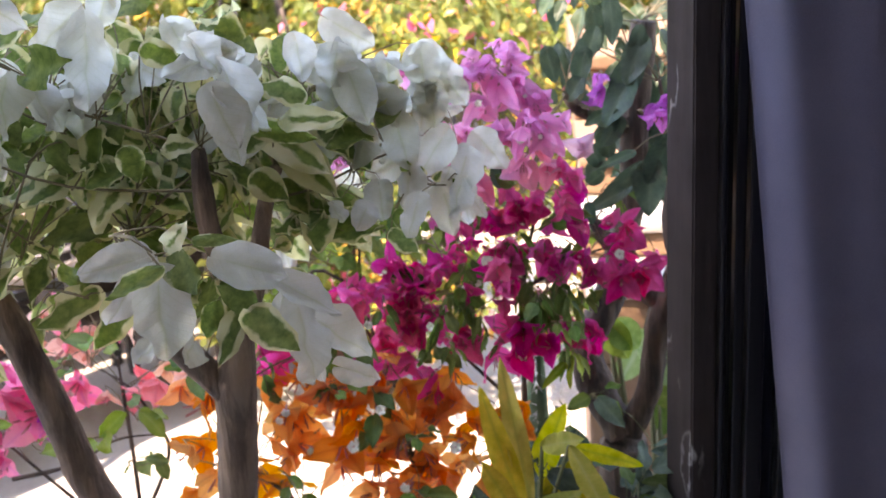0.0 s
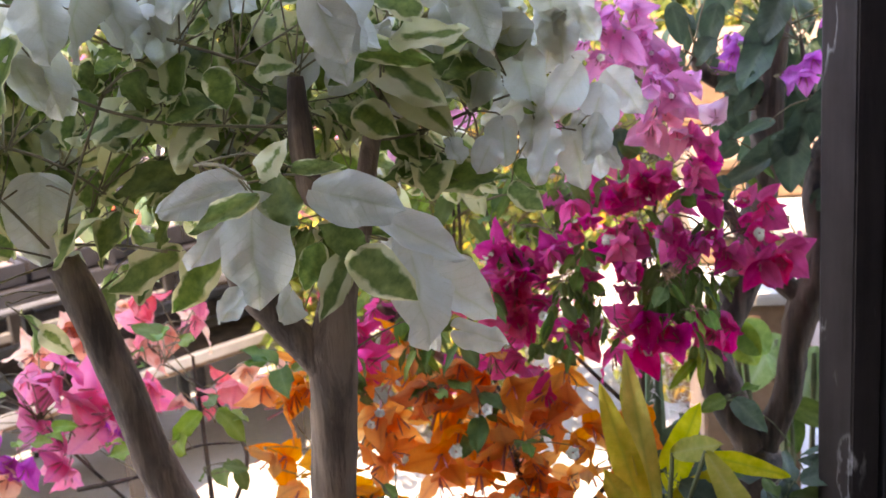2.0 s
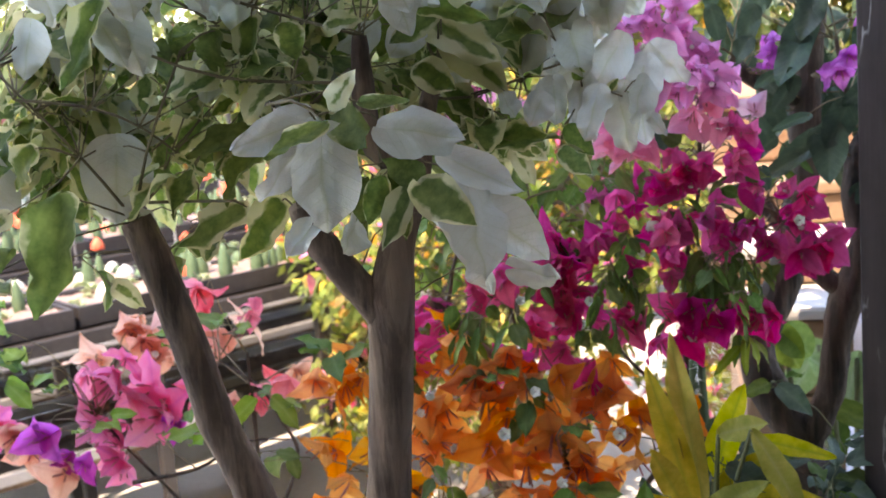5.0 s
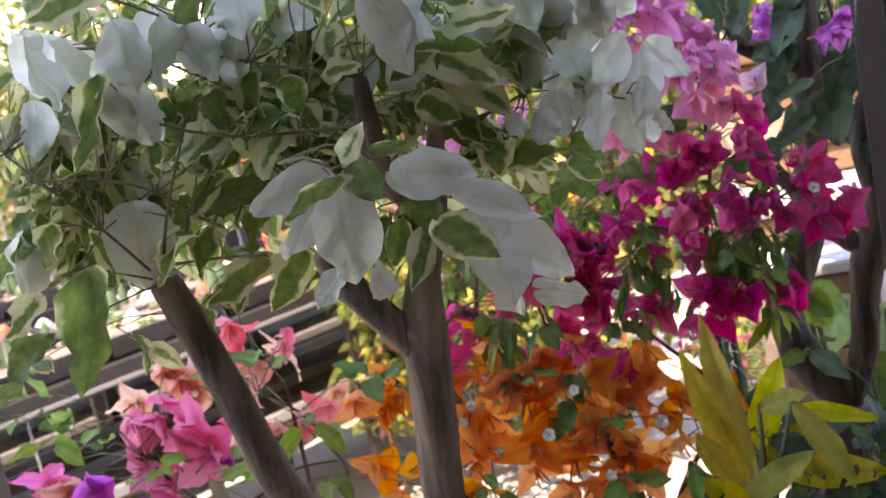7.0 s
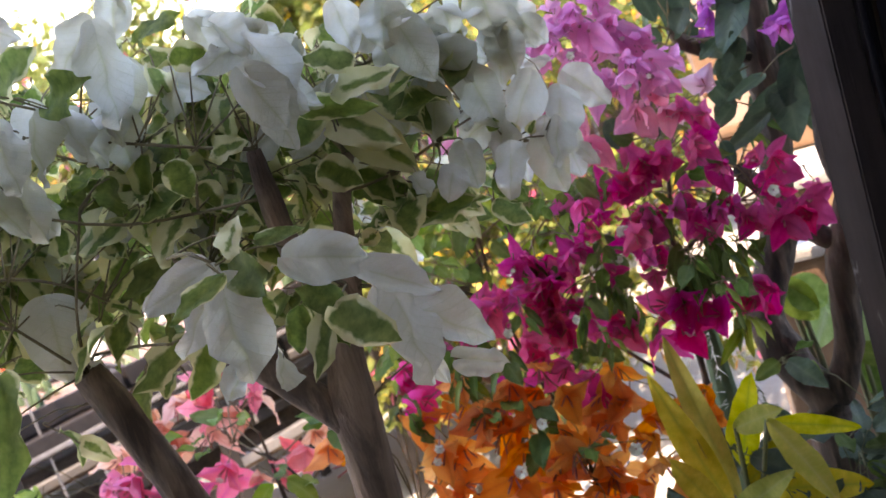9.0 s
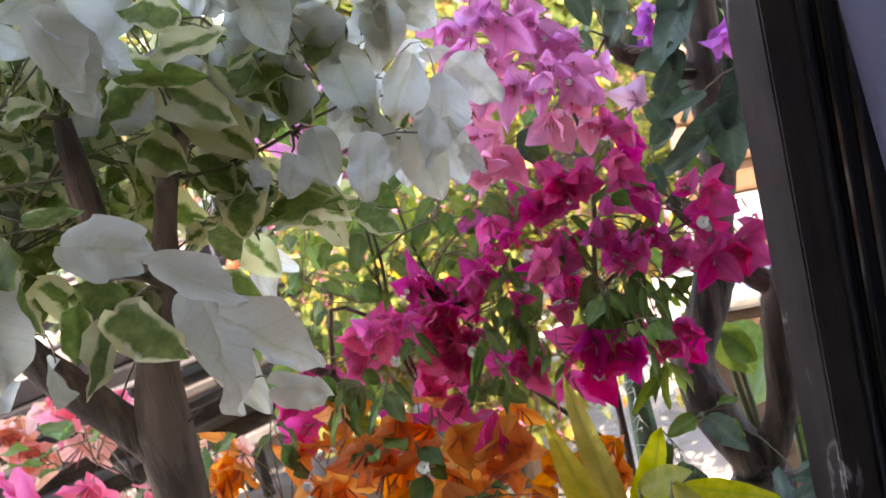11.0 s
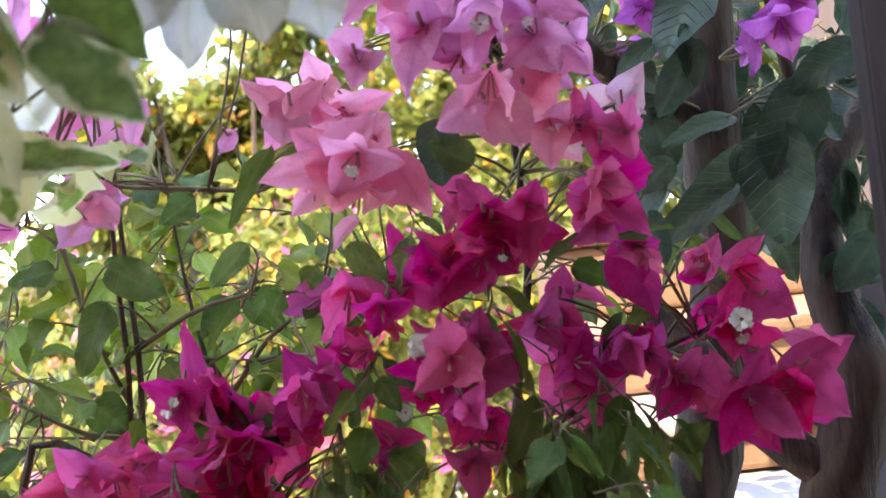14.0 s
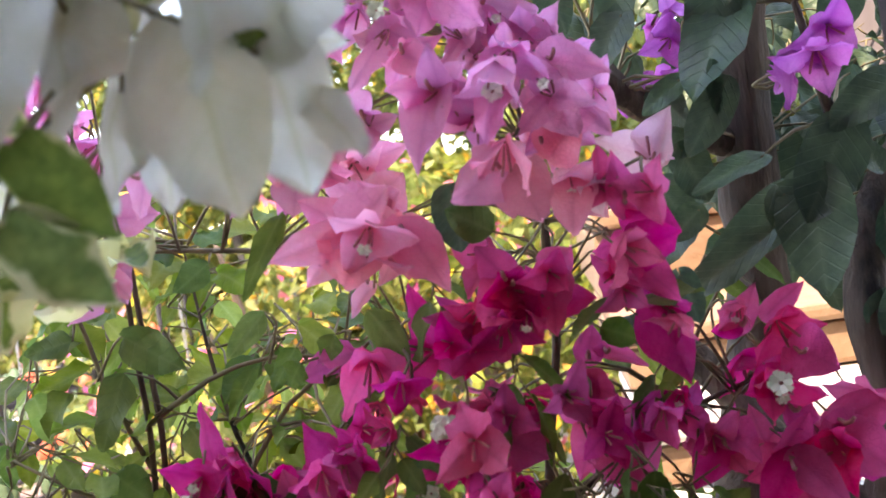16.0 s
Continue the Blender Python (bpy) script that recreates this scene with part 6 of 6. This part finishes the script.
        limb("trunk" if i == 0 else "branch", line, [r * (1 - 0.7 * k / (len(line) - 1)) for k in range(len(line))], BARK_DARK, root, 8, 0.1, 70 + i)
    nodes = spaced([lines[0][2:], *lines[1:]])
    twigs = Twigs()
    bunch(root, twigs, nodes, LEFT_RED, kinds("flower", RED_M, 4), 7, 0.1, fill=0.4)
    bunch(root, twigs, nodes, LEFT_SALMON, kinds("flower", SALMON_M, 4), 8, 0.1, fill=0.4)
    bunch(root, twigs, nodes, LEFT_PINK, kinds("flower", ROSE_M, 5), 9, 0.1, fill=0.5)
    bunch(root, twigs, nodes, LEFT_VIOLET, kinds("flower", VIOLET_M, 4), 19, 0.0, fill=0.5)
    leaves(root, twigs, nodes, LEFT_GREEN, LIGHT_LEAF + GREEN_LEAF[:2], 10, 0.1, 0.9)
    twigs.done(root, TWIG)


VIOLET_M = petal_mat("violet_bract", (0.56, 0.06, 0.50), (0.74, 0.16, 0.60), (0.30, 0.02, 0.26))
left_bush()


# ---- dark tree with forked trunk and purple flowers ----
def fork_tree():
    root = thing("forked_tree", (0.22, 1.33, 0), "dark forked bougainvillea trunk with broad leaves and purple bracts", "bougainvillea")
    limb("trunk", [(0.22, 1.33, 0), (0.215, 1.33, 0.5), *RT_BASE], [0.036, 0.032, 0.029, 0.028], BARK_DARK, root, 14, 0.1, 80)
    limb("branch", RT_A, [0.021, 0.022, 0.021, 0.0205, 0.018, 0.0170, 0.0165, 0.016, 0.015], BARK_DARK, root, 14, 0.08, 81)
    limb("branch", RT_B, [0.017, 0.0155, 0.0145, 0.0185, 0.0155, 0.0165, 0.0145, 0.011, 0.009, 0.007], BARK_DARK, root, 14, 0.09, 82)
    limb("branch", RT_C, [0.0115, 0.0105, 0.0095, 0.007], BARK_DARK, root, 11, 0.1, 83)
    limb("branch", RT_D, [0.010, 0.009, 0.008, 0.006], BARK_DARK, root, 11, 0.1, 84)
    limb("branch", RT_E, [0.0035, 0.003, 0.0026, 0.002], BARK_DARK, root, 8, 0.1, 85)
    nodes = spaced([RT_A[4:], RT_B[5:], RT_C, RT_D, RT_E])
    twigs = Twigs()
    bunch(root, twigs, nodes, PURPLE, kinds("flower", PURPLE_M, 4), 12, 0.1, (-0.1, -0.5, -0.8), fill=0.6)
    for k, (sprays, share) in enumerate(((DARK, 1.2), (DARK_B, 1.2), (DARK_C, 1.1))):
        leaves(root, twigs, nodes, [(x * 1.04, y + 0.07, z + 0.005, r, max(1, round(n * share))) for x, y, z, r, n in sprays], DARK_LEAF, 13 + k, 0.9, 0.72)
    heart = (0.060, 0.046)
    broad = [blade_mesh("leaf", LEAF_DARK, length=heart[0], width=heart[1], low=0.42, tip=0.75, fold=0.18, droop=0.08 + 0.1 * (i % 3), wave=0.05, nv=13, nu=5, heart=0.16, seed=180 + i) for i in range(4)]
    rnd = random.Random(72)
    for k, (x, y, z, u, v, w, breadth) in enumerate(HEART_LEAVES + HEART_LEAVES_B + HEART_LEAVES_C + HEART_LEAVES_D):
        laid("leaf", broad[k % 4], heart, root, (x, y, z), (u, v, w), breadth, (rnd.uniform(-0.4, 0.4), -1, rnd.uniform(0.2, 0.8)))
        join_to(twigs, nodes, Vector((x, y, z)), rnd, 0.0012)
    twigs.done(root, TWIG)


fork_tree()


# ---- yellow-leaved croton ----
def croton():
    o = Vector((0.085, 1.15, 0))
    root = thing("croton", o, "croton shrub with long yellow and lime leaves", "shrub")
    limb("stem", [o, o + Vector((0.005, 0, 0.5)), o + Vector((0, 0, 0.90))], [0.008, 0.006, 0.004], STEM, root, 8, 0.05, 90)
    size = (0.15, 0.030)
    shapes = [blade_mesh("leaf", m, length=size[0], width=size[1], low=0.62, tip=0.72, fold=0.28, droop=d, wave=0.03, nv=18, nu=4, seed=95 + i)
              for i, (m, d) in enumerate([(LEAF_YELLOW, 0.06), (LEAF_YELLOW, 0.14), (LEAF_LIME, 0.1), (LEAF_LIME, 0.2)])]
    rnd = random.Random(9)
    for k, (x, y, z, u, v, w, breadth) in enumerate(CROTON):
        foot = Vector((x, y, z))
        laid("leaf", shapes[(0, 1, 0, 3, 2, 0, 1, 0, 3, 0, 1, 0)[k]], size, root, foot, (u, v, w), breadth, (rnd.uniform(-0.3, 0.3), -0.8, 0.6))
        limb("stalk", [o + Vector((0, 0, min(z, 0.9) - 0.05)), foot], [0.003, 0.002], STEM, root, 6, 0.05, 91 + k)


croton()

# ---- beyond the plants ----
def far_shrub(name, place, height, spread, label, mats, n, seed, leaf=0.05):
    """A loose crown of many small leaves on a branching stem."""
    rnd = random.Random(seed)
    root = thing(name, place, label, "shrub")
    o = Vector(place)
    stems = []
    for k in range(5):
        a = k * 1.3 + rnd.uniform(0, 0.5)
        tip = o + Vector((math.cos(a) * spread * 0.5, math.sin(a) * spread * 0.35, height * rnd.uniform(0.7, 0.95)))
        line = [o, o.lerp(tip, 0.4) + Vector((0, 0, 0.1)), tip]
        stems.append(line)
        limb("trunk" if k == 0 else "branch", line, [0.025, 0.018, 0.006], BARK_DARK, root, 7, 0.1, seed + k)
    clumps = [o + Vector((rnd.gauss(0, 0.45) * spread, rnd.gauss(0, 0.3) * spread, height * rnd.uniform(0.12, 1.0))) for _ in range(34)]
    V, F, M, rib = [], [], [], []
    for k in range(n):
        c = rnd.choice(clumps)
        p = c + ball(rnd, spread * 0.24) - o
        q = aim(p, ball(rnd, 1) + Vector((0, -0.2, -0.3)), ball(rnd, 1) + Vector((0, 0, 0.8)), leaf * rnd.uniform(0.6, 1.3))
        b = len(V)
        V += [q @ Vector(w) for w in ((0, 0, 0), (-0.25, 0.4, 0.06), (0, 0.45, 0), (0.25, 0.4, 0.06), (0, 1, -0.1))]
        rib += [1, 0, 1, 0, 1]
        F += [(b, b + 2, b + 1), (b, b + 3, b + 2), (b + 1, b + 2, b + 4), (b + 2, b + 3, b + 4)]
        M += [rnd.choices(range(len(mats)), [w for _, w in mats])[0]] * 4
    me = mesh_from("crown", V, F, [m for m, _ in mats], True, {"rib": rib, "rim": rib})
    me.polygons.foreach_set("material_index", M)
    tagged(child("crown", me, root), kind="stuff")


far_shrub("yellow_shrub", (-0.45, 3.3, 0), 1.45, 0.7, "sunlit shrub with yellow-green leaves and yellow blossom", [(FAR_LEAF, 6), (FAR_YELLOW, 1), (FAR_PINK, 0.4)], 9000, 1)
far_shrub("green_shrub", (0.45, 5.4, 0), 3.0, 1.2, "sunlit yellow-green shrub far behind the flowers", [(FAR_LEAF, 8), (FAR_YELLOW, 1)], 15000, 2, 0.08)
far_shrub("green_shrub", (-1.5, 6.4, 0), 2.0, 1.3, "sunlit yellow-green shrub behind the benches", [(FAR_LEAF, 10), (FAR_YELLOW, 1), (FAR_PINK, 0.3)], 9000, 3, 0.09)
far_shrub("green_shrub", (1.9, 6.4, 0), 4.4, 1.7, "tall sunlit shrub behind the stone terrace", [(FAR_LEAF, 8), (FAR_YELLOW, 1)], 14000, 4, 0.10)
far_shrub("green_shrub", (-1.0, 5.2, 0), 2.5, 0.75, "sunlit yellow-green shrub beyond the benches", [(FAR_LEAF, 8), (FAR_YELLOW, 1)], 17000, 6, 0.08)
far_shrub("green_shrub", (1.15, 4.9, 0), 3.4, 0.9, "sunlit yellow-green shrub behind the terrace", [(FAR_LEAF, 9), (FAR_YELLOW, 1)], 16000, 7, 0.08)
far_shrub("green_shrub", (-2.9, 5.2, 0), 1.7, 0.9, "low sunlit shrub behind the benches", [(FAR_LEAF, 10), (FAR_PINK, 1)], 8000, 8, 0.06)
far_shrub("green_shrub", (-0.2, 7.1, 0), 3.6, 1.6, "tall airy sunlit shrub far behind the flowers", [(FAR_LEAF, 9), (FAR_YELLOW, 1.5)], 17000, 9, 0.10)
far_shrub("green_shrub", (-3.2, 6.4, 0), 1.95, 1.3, "airy sunlit shrub behind the benches", [(FAR_LEAF, 9), (FAR_YELLOW, 1)], 8000, 11, 0.08)
WALL_FAR = rough_mat("peach_plaster", (0.22, 0.15, 0.10), (0.30, 0.21, 0.15), 2, 0.9)
slab("wall_far", (-8.0, 8.0, 0), (6.0, 8.3, 1.45), WALL_FAR, "far sunlit peach plaster garden wall", "wall")
COPING = rough_mat("pale_coping", (0.40, 0.36, 0.31), (0.52, 0.48, 0.42), 6, 0.85, 0, 0.4, 60)


def terrace(label, place, courses, x0, x1):
    """Stepped terrace of peach stone blocks with pale copings: y0, y1, z0, z1, stone, block length."""
    root = thing("terrace", place, label, "terrace", kind="structure")
    for row, (y0, y1, z0, z1, mat, wide) in enumerate(courses):
        x = x0 - 0.12 * (row % 3) * (x0 < 0)
        while x < x1:
            w = wide * (1 + 0.15 * math.sin(x * 5 + row))
            part("block", box_bm((x, y0 + 0.004 * math.sin(x * 9), z0), (x + w - 0.006, y1, z1), 0.006), mat, root)
            x += w


terrace("stepped peach stone terrace with pale copings in the sun", (0.16, 1.62, 0),
        [(0.01, 0.3, 0.0, 0.50, STONE, 0.45), (0.01, 0.3, 0.503, 0.72, STONE, 0.30), (0.01, 0.3, 0.723, 0.86, STONE, 0.26), (0.01, 0.3, 0.863, 0.968, STONE, 0.3),
         (0.0, 0.3, 0.971, 0.99, COPING, 0.5), (0.14, 0.5, 0.993, 1.03, STONE, 0.24), (0.13, 0.5, 1.033, 1.052, COPING, 0.55),
         (0.30, 0.9, 1.055, 1.10, STONE, 0.3), (0.29, 0.9, 1.103, 1.122, STONE, 0.6), (0.62, 1.4, 1.125, 1.22, STONE, 0.36), (0.61, 1.4, 1.223, 1.25, STONE, 0.6)], 0.0, 1.7)
terrace("peach stone wall of rough blocks in the sun", (0.2, 3.6, 0),
        [(0.0, 0.3, 0.0, 0.45, STONE, 0.5), (0.0, 0.3, 0.456, 0.80, STONE, 0.42), (0.0, 0.3, 0.806, 1.10, STONE, 0.5), (-0.02, 0.3, 1.106, 1.15, STONE, 0.8)], 0.0, 2.4)


PIER_STONE = rough_mat("pink_grey_stone", (0.30, 0.23, 0.21), (0.42, 0.35, 0.33), 9, 0.9, 0, 0.7, 70, depth=0.006)
# The steps' bluish white holds the sun and sky light that falls on them.
SLAB_PALE = rough_mat("sky_lit_step", (0.42, 0.43, 0.47), (0.52, 0.53, 0.57), 5, 0.8, 0, 0.3, 60)
MAUVE = rough_mat("mauve_grey_post", (0.20, 0.17, 0.18), (0.27, 0.235, 0.245), 6, 0.7, 0, 0.3, 80, (1, 1, 0.1))


def pier():
    """Low pier of pink-grey stone on pale steps, with a square post on its cap."""
    root = thing("stone_pier", (0.300, 1.47, 0), "low pink-grey stone pier carrying a square mauve-grey post", "pier")
    part("cap", box_bm((0.0, 0.0, 0.845), (0.5, 0.14, 0.985), 0.006), PIER_STONE, root)
    part("step", box_bm((-0.012, -0.02, 0.45), (0.5, 0.14, 0.842), 0.005), SLAB_PALE, root, "pale step with sky light in its colour")
    part("plinth", box_bm((-0.03, -0.06, 0.0), (0.5, 0.14, 0.447), 0.005), SLAB_PALE, root)
    part("post", box_bm((0.028, 0.08, 0.987), (0.065, 0.118, 3.2), 0.003), MAUVE, root, "square mauve-grey post")


pier()

PLASTIC = rough_mat("black_plastic", (0.014, 0.011, 0.010), (0.045, 0.036, 0.032), 10, 0.6)
RAIL = rough_mat("pale_metal_rail", (0.26, 0.24, 0.23), (0.38, 0.36, 0.34), 12, 0.5, 0.3, 0.2, 90)
DRY = rough_mat("dry_litter", (0.045, 0.028, 0.018), (0.30, 0.20, 0.13), 22, 0.95, 0, 0.9, 60, depth=0.02)
BENCH_TURN = 51.4


def plant_bench(place, long):
    """Black nursery staging on legs, with a slatted lower shelf between pale rails and thin wires above."""
    m = pose(*place, 0, 0, BENCH_TURN)
    root = thing("plant_bench", place, "black nursery bench holding trays of small succulents", "bench", "nursery benches")
    root.rotation_euler = m.to_euler()
    h = place[2]
    for y in (-0.02, 0.565):
        part("rail", box_bm((-long, y, -0.06), (long, y + 0.035, -0.002), 0.004), PLASTIC, root)
    part("trim", box_bm((-long, -0.026, -0.052), (long, -0.0205, -0.040), 0.002), RAIL, root, "pale metal trim strip")
    part("shelf", box_bm((-long, 0.017, -0.03), (long, 0.563, -0.012), 0.003), PLASTIC, root)
    for y in (0.0, 0.27, 0.55):
        part("lower_rail", box_bm((-long, y, 0.40 - h), (long, y + 0.025, 0.43 - h), 0.004), RAIL, root, "pale lower shelf rail")
    part("lower_shelf", box_bm((-long, 0.03, 0.378 - h), (long, 0.56, 0.397 - h), 0.003), DRY, root, "lower shelf littered with dry brown leaves")
    n = int(long / 0.55)
    for k in range(-n, n + 1):
        x = k * long / n * 0.97
        for y in (0.0, 0.58):
            part("leg", box_bm((x - 0.018, y - 0.014, -h), (x + 0.018, y + 0.014, -0.061), 0.003), PLASTIC, root)
        part("wire", box_bm((x + 0.10, -0.012, -0.25), (x + 0.106, -0.006, 0.34), 0.001), RAIL, root, "thin wire")
        part("wire", box_bm((x + 0.02, -0.014, 0.0), (x + 0.036, 0.002, 0.34), 0.003), PLASTIC, root, "thin dark upright")
    return m


GRAVEL = rough_mat("pink_gravel", (0.24, 0.14, 0.11), (0.42, 0.30, 0.24), 90, 0.95, 0, 0.9, 160, depth=0.01)
CACTUS = rough_mat("cactus_green", (0.05, 0.10, 0.04), (0.14, 0.20, 0.10), 50, 0.7)
CACTUS_PALE = rough_mat("pale_succulent", (0.26, 0.34, 0.16), (0.44, 0.50, 0.30), 50, 0.7)
CACTUS_RED = rough_mat("red_cactus", (0.74, 0.08, 0.04), (0.84, 0.20, 0.08), 50, 0.7)
CACTUS_WHITE = rough_mat("woolly_cactus", (0.55, 0.52, 0.44), (0.70, 0.66, 0.56), 60, 0.9)


def ribbed(r, h, ribs=9, rows=6):
    """A ribbed cactus body standing on z = 0."""
    V, F = [(0, 0, h)], []
    n = ribs * 2
    for i in range(rows):
        s = i / (rows - 1)
        for q in range(n):
            k = r * math.sin(math.pi * (0.12 + 0.80 * s) * 0.62 + 0.3) * (1 if q % 2 else 0.8) * (0.35 + 0.65 * s ** 0.4)
            V.append((k * math.cos(math.tau * q / n), k * math.sin(math.tau * q / n), h * (1 - s) * 0.98))
    F += [(0, 1 + q, 1 + (q + 1) % n) for q in range(n)]
    for i in range(rows - 1):
        F += [(1 + i * n + q, 1 + (i + 1) * n + q, 1 + (i + 1) * n + (q + 1) % n, 1 + i * n + (q + 1) % n) for q in range(n)]
    return V, F


def rosette(r, seed):
    """A flat succulent of pointed fleshy leaves."""
    rnd = random.Random(seed)
    V, F = [], []
    for k in range(16):
        a, q = k * 2.4, r * (0.45 + 0.55 * k / 15)
        z = r * (0.9 - 0.05 * k) + rnd.uniform(0, 0.004)
        c, s = math.cos(a), math.sin(a)
        b = len(V)
        for u, v, t in ((0.1, 0, 0), (0.6, -0.22, 0.12), (0.6, 0.22, 0.12), (1.0, 0, 0.2), (0.55, 0, -0.1)):
            V.append((q * (u * c - v * s), q * (u * s + v * c), z * 0.6 + t * r))
        F += [(b, b + 1, b + 4), (b, b + 4, b + 2), (b + 1, b + 3, b + 4), (b + 4, b + 3, b + 2)]
    return V, F


CACTI = [mesh_from("cactus", *ribbed(0.028, 0.05), CACTUS), mesh_from("cactus", *ribbed(0.022, 0.11), CACTUS), mesh_from("cactus", *rosette(0.04, 1), CACTUS_PALE),
         mesh_from("cactus", *ribbed(0.028, 0.045), CACTUS_RED), mesh_from("cactus", *ribbed(0.032, 0.04), CACTUS_WHITE), mesh_from("cactus", *rosette(0.045, 2), CACTUS)]


def tray(x, y, w, d, seed, base, h=0.055):
    """A shallow black tray of gravel with a few small cacti in it."""
    rnd = random.Random(seed)
    m = base @ pose(x, y, 0.002, 0, 0, rnd.uniform(-2, 2))
    root = thing("plant_tray", m.translation, "shallow black tray of pink gravel with small cacti", "plant tray", "trays on the bench")
    root.rotation_euler = m.to_euler()
    for lo, hi in (((0, 0, 0), (w, 0.012, h)), ((0, d - 0.012, 0), (w, d, h)), ((0, 0.013, 0), (0.012, d - 0.013, h)), ((w - 0.012, 0.013, 0), (w, d - 0.013, h))):
        part("side", box_bm(lo, hi, 0.003), PLASTIC, root)
    bm = bmesh.new()
    bmesh.ops.create_grid(bm, x_segments=14, y_segments=12, size=0.5)
    for v in bm.verts:
        v.co = Vector((0.013 + (w - 0.026) * (v.co.x + 0.5), 0.013 + (d - 0.026) * (v.co.y + 0.5), h - 0.012 + rnd.uniform(-0.004, 0.006)))
    part("gravel", bm, GRAVEL, root, "pink gravel filling")
    kind = rnd.choice((0, 1, 2, 4, 2, 5, 2, 1))
    for i in range(6):
        for j in range(4):
            if rnd.random() < 0.62:
                q = kind if rnd.random() < 0.7 else rnd.randrange(6)
                child("cactus", CACTI[q], root, pose(w * (i + 0.5) / 6 + rnd.uniform(-0.008, 0.008), d * (j + 0.5) / 4 + rnd.uniform(-0.006, 0.006), h - 0.014, 0, 0, rnd.uniform(0, 90)) @ Matrix.Scale(rnd.uniform(0.55, 1.05), 4))
                if q == 1 and rnd.random() < 0.45:
                    child("cactus", CACTI[3], root, pose(w * (i + 0.5) / 6, d * (j + 0.5) / 4, h + 0.075, 0, 0, 20) @ Matrix.Scale(0.8, 4))


for (px, py, pz), long, seed in (((-1.30, 2.80, 0.75), 1.7, 5), ((-1.85, 3.24, 0.82), 1.7, 45), ((-2.40, 3.68, 0.89), 1.7, 85)):
    base = plant_bench((px, py, pz), long)
    for k in range(9):
        tray(-1.64 + 0.365 * k, 0.02, 0.35, 0.27, seed + k, base)
        tray(-1.64 + 0.365 * k, 0.30, 0.35, 0.26, seed + 20 + k, base)


# ---- large-leaved plant and column cactus behind the flowers ----
def broad_plant():
    root = thing("broad_leaved_plant", (0.27, 1.44, 0), "plant with broad light green leaves beside the forked trunk", "plant")
    o = root.location
    size = (0.11, 0.07)
    shapes = [blade_mesh("leaf", m, length=size[0], width=size[1], low=0.5, tip=0.7, fold=0.22, droop=0.12, wave=0.03, nv=12, nu=5, heart=0.1, seed=200 + i) for i, m in enumerate((LEAF_PALE, LEAF_LIGHT, LEAF))]
    for k, (x, y, z, u, v, w, breadth) in enumerate(WIDE_LEAVES):
        p = Vector((x, y, z))
        limb("stalk", [o + Vector((0.008 * k - 0.02, 0, 0)), (o + p) * 0.5 + Vector((0, 0, 0.1)), p], [0.006, 0.005, 0.003], STEM, root, 7, 0.05, 210 + k)
        laid("leaf", shapes[(1, 0, 1, 2, 0, 2, 0)[k]], size, root, p, (u, v, w), breadth, (0.1 * (k - 3), -1, 0.5))


LEAF_PALE = leaf_mat("pale_leaf", (0.24, 0.36, 0.10), (0.38, 0.48, 0.18), (0.5, 0.55, 0.35), 0.4)
broad_plant()


def column_cactus():
    root = thing("column_cactus", (0.085, 1.40, 0), "spiny ribbed column cactus behind the magenta flowers", "cactus")
    child("body", mesh_from("body", *ribbed(0.034, 1.06, 10, 26), CACTUS), root)
    rnd = random.Random(77)
    V, F = [], []
    for k in range(700):
        a = math.tau * (k % 10) / 10 + math.pi / 10
        z = rnd.uniform(0.7, 1.06)
        p = Vector((0.032 * math.cos(a), 0.032 * math.sin(a), z))
        d = Vector((math.cos(a), math.sin(a), 0)) + ball(rnd, 0.9)
        side = d.cross(Vector((0, 0, 1))).normalized() * 0.0005
        b = len(V)
        V += [p - side, p + side, p + d.normalized() * rnd.uniform(0.012, 0.024), p + Vector((0, 0, 0.0008))]
        F += [(b, b + 1, b + 2), (b + 1, b + 3, b + 2), (b + 3, b, b + 2)]
    tagged(child("spine", mesh_from("spine", V, F, FLORET, False), root, None, "pale cactus spines"), kind="stuff")


column_cactus()


def low_shrub():
    """Dark leafy growth at the foot of the croton and the forked trunk."""
    root = thing("low_shrub", (0.20, 1.22, 0), "low dark green leafy shrub at the foot of the croton", "shrub")
    lines = [[(0.20, 1.22, 0), (0.19, 1.21, 0.5), (0.18, 1.18, 0.82)], [(0.196, 1.215, 0.4), (0.24, 1.20, 0.68), (0.26, 1.18, 0.84)]]
    for k, line in enumerate(lines):
        limb("branch", line, [0.007, 0.005, 0.003], STEM, root, 7, 0.1, 240 + k)
    twigs = Twigs()
    leaves(root, twigs, spaced(lines), LOW_GREEN, GREEN_LEAF[:2] + DARK_LEAF, 33, 0.1, 0.9)
    twigs.done(root, STEM)


low_shrub()
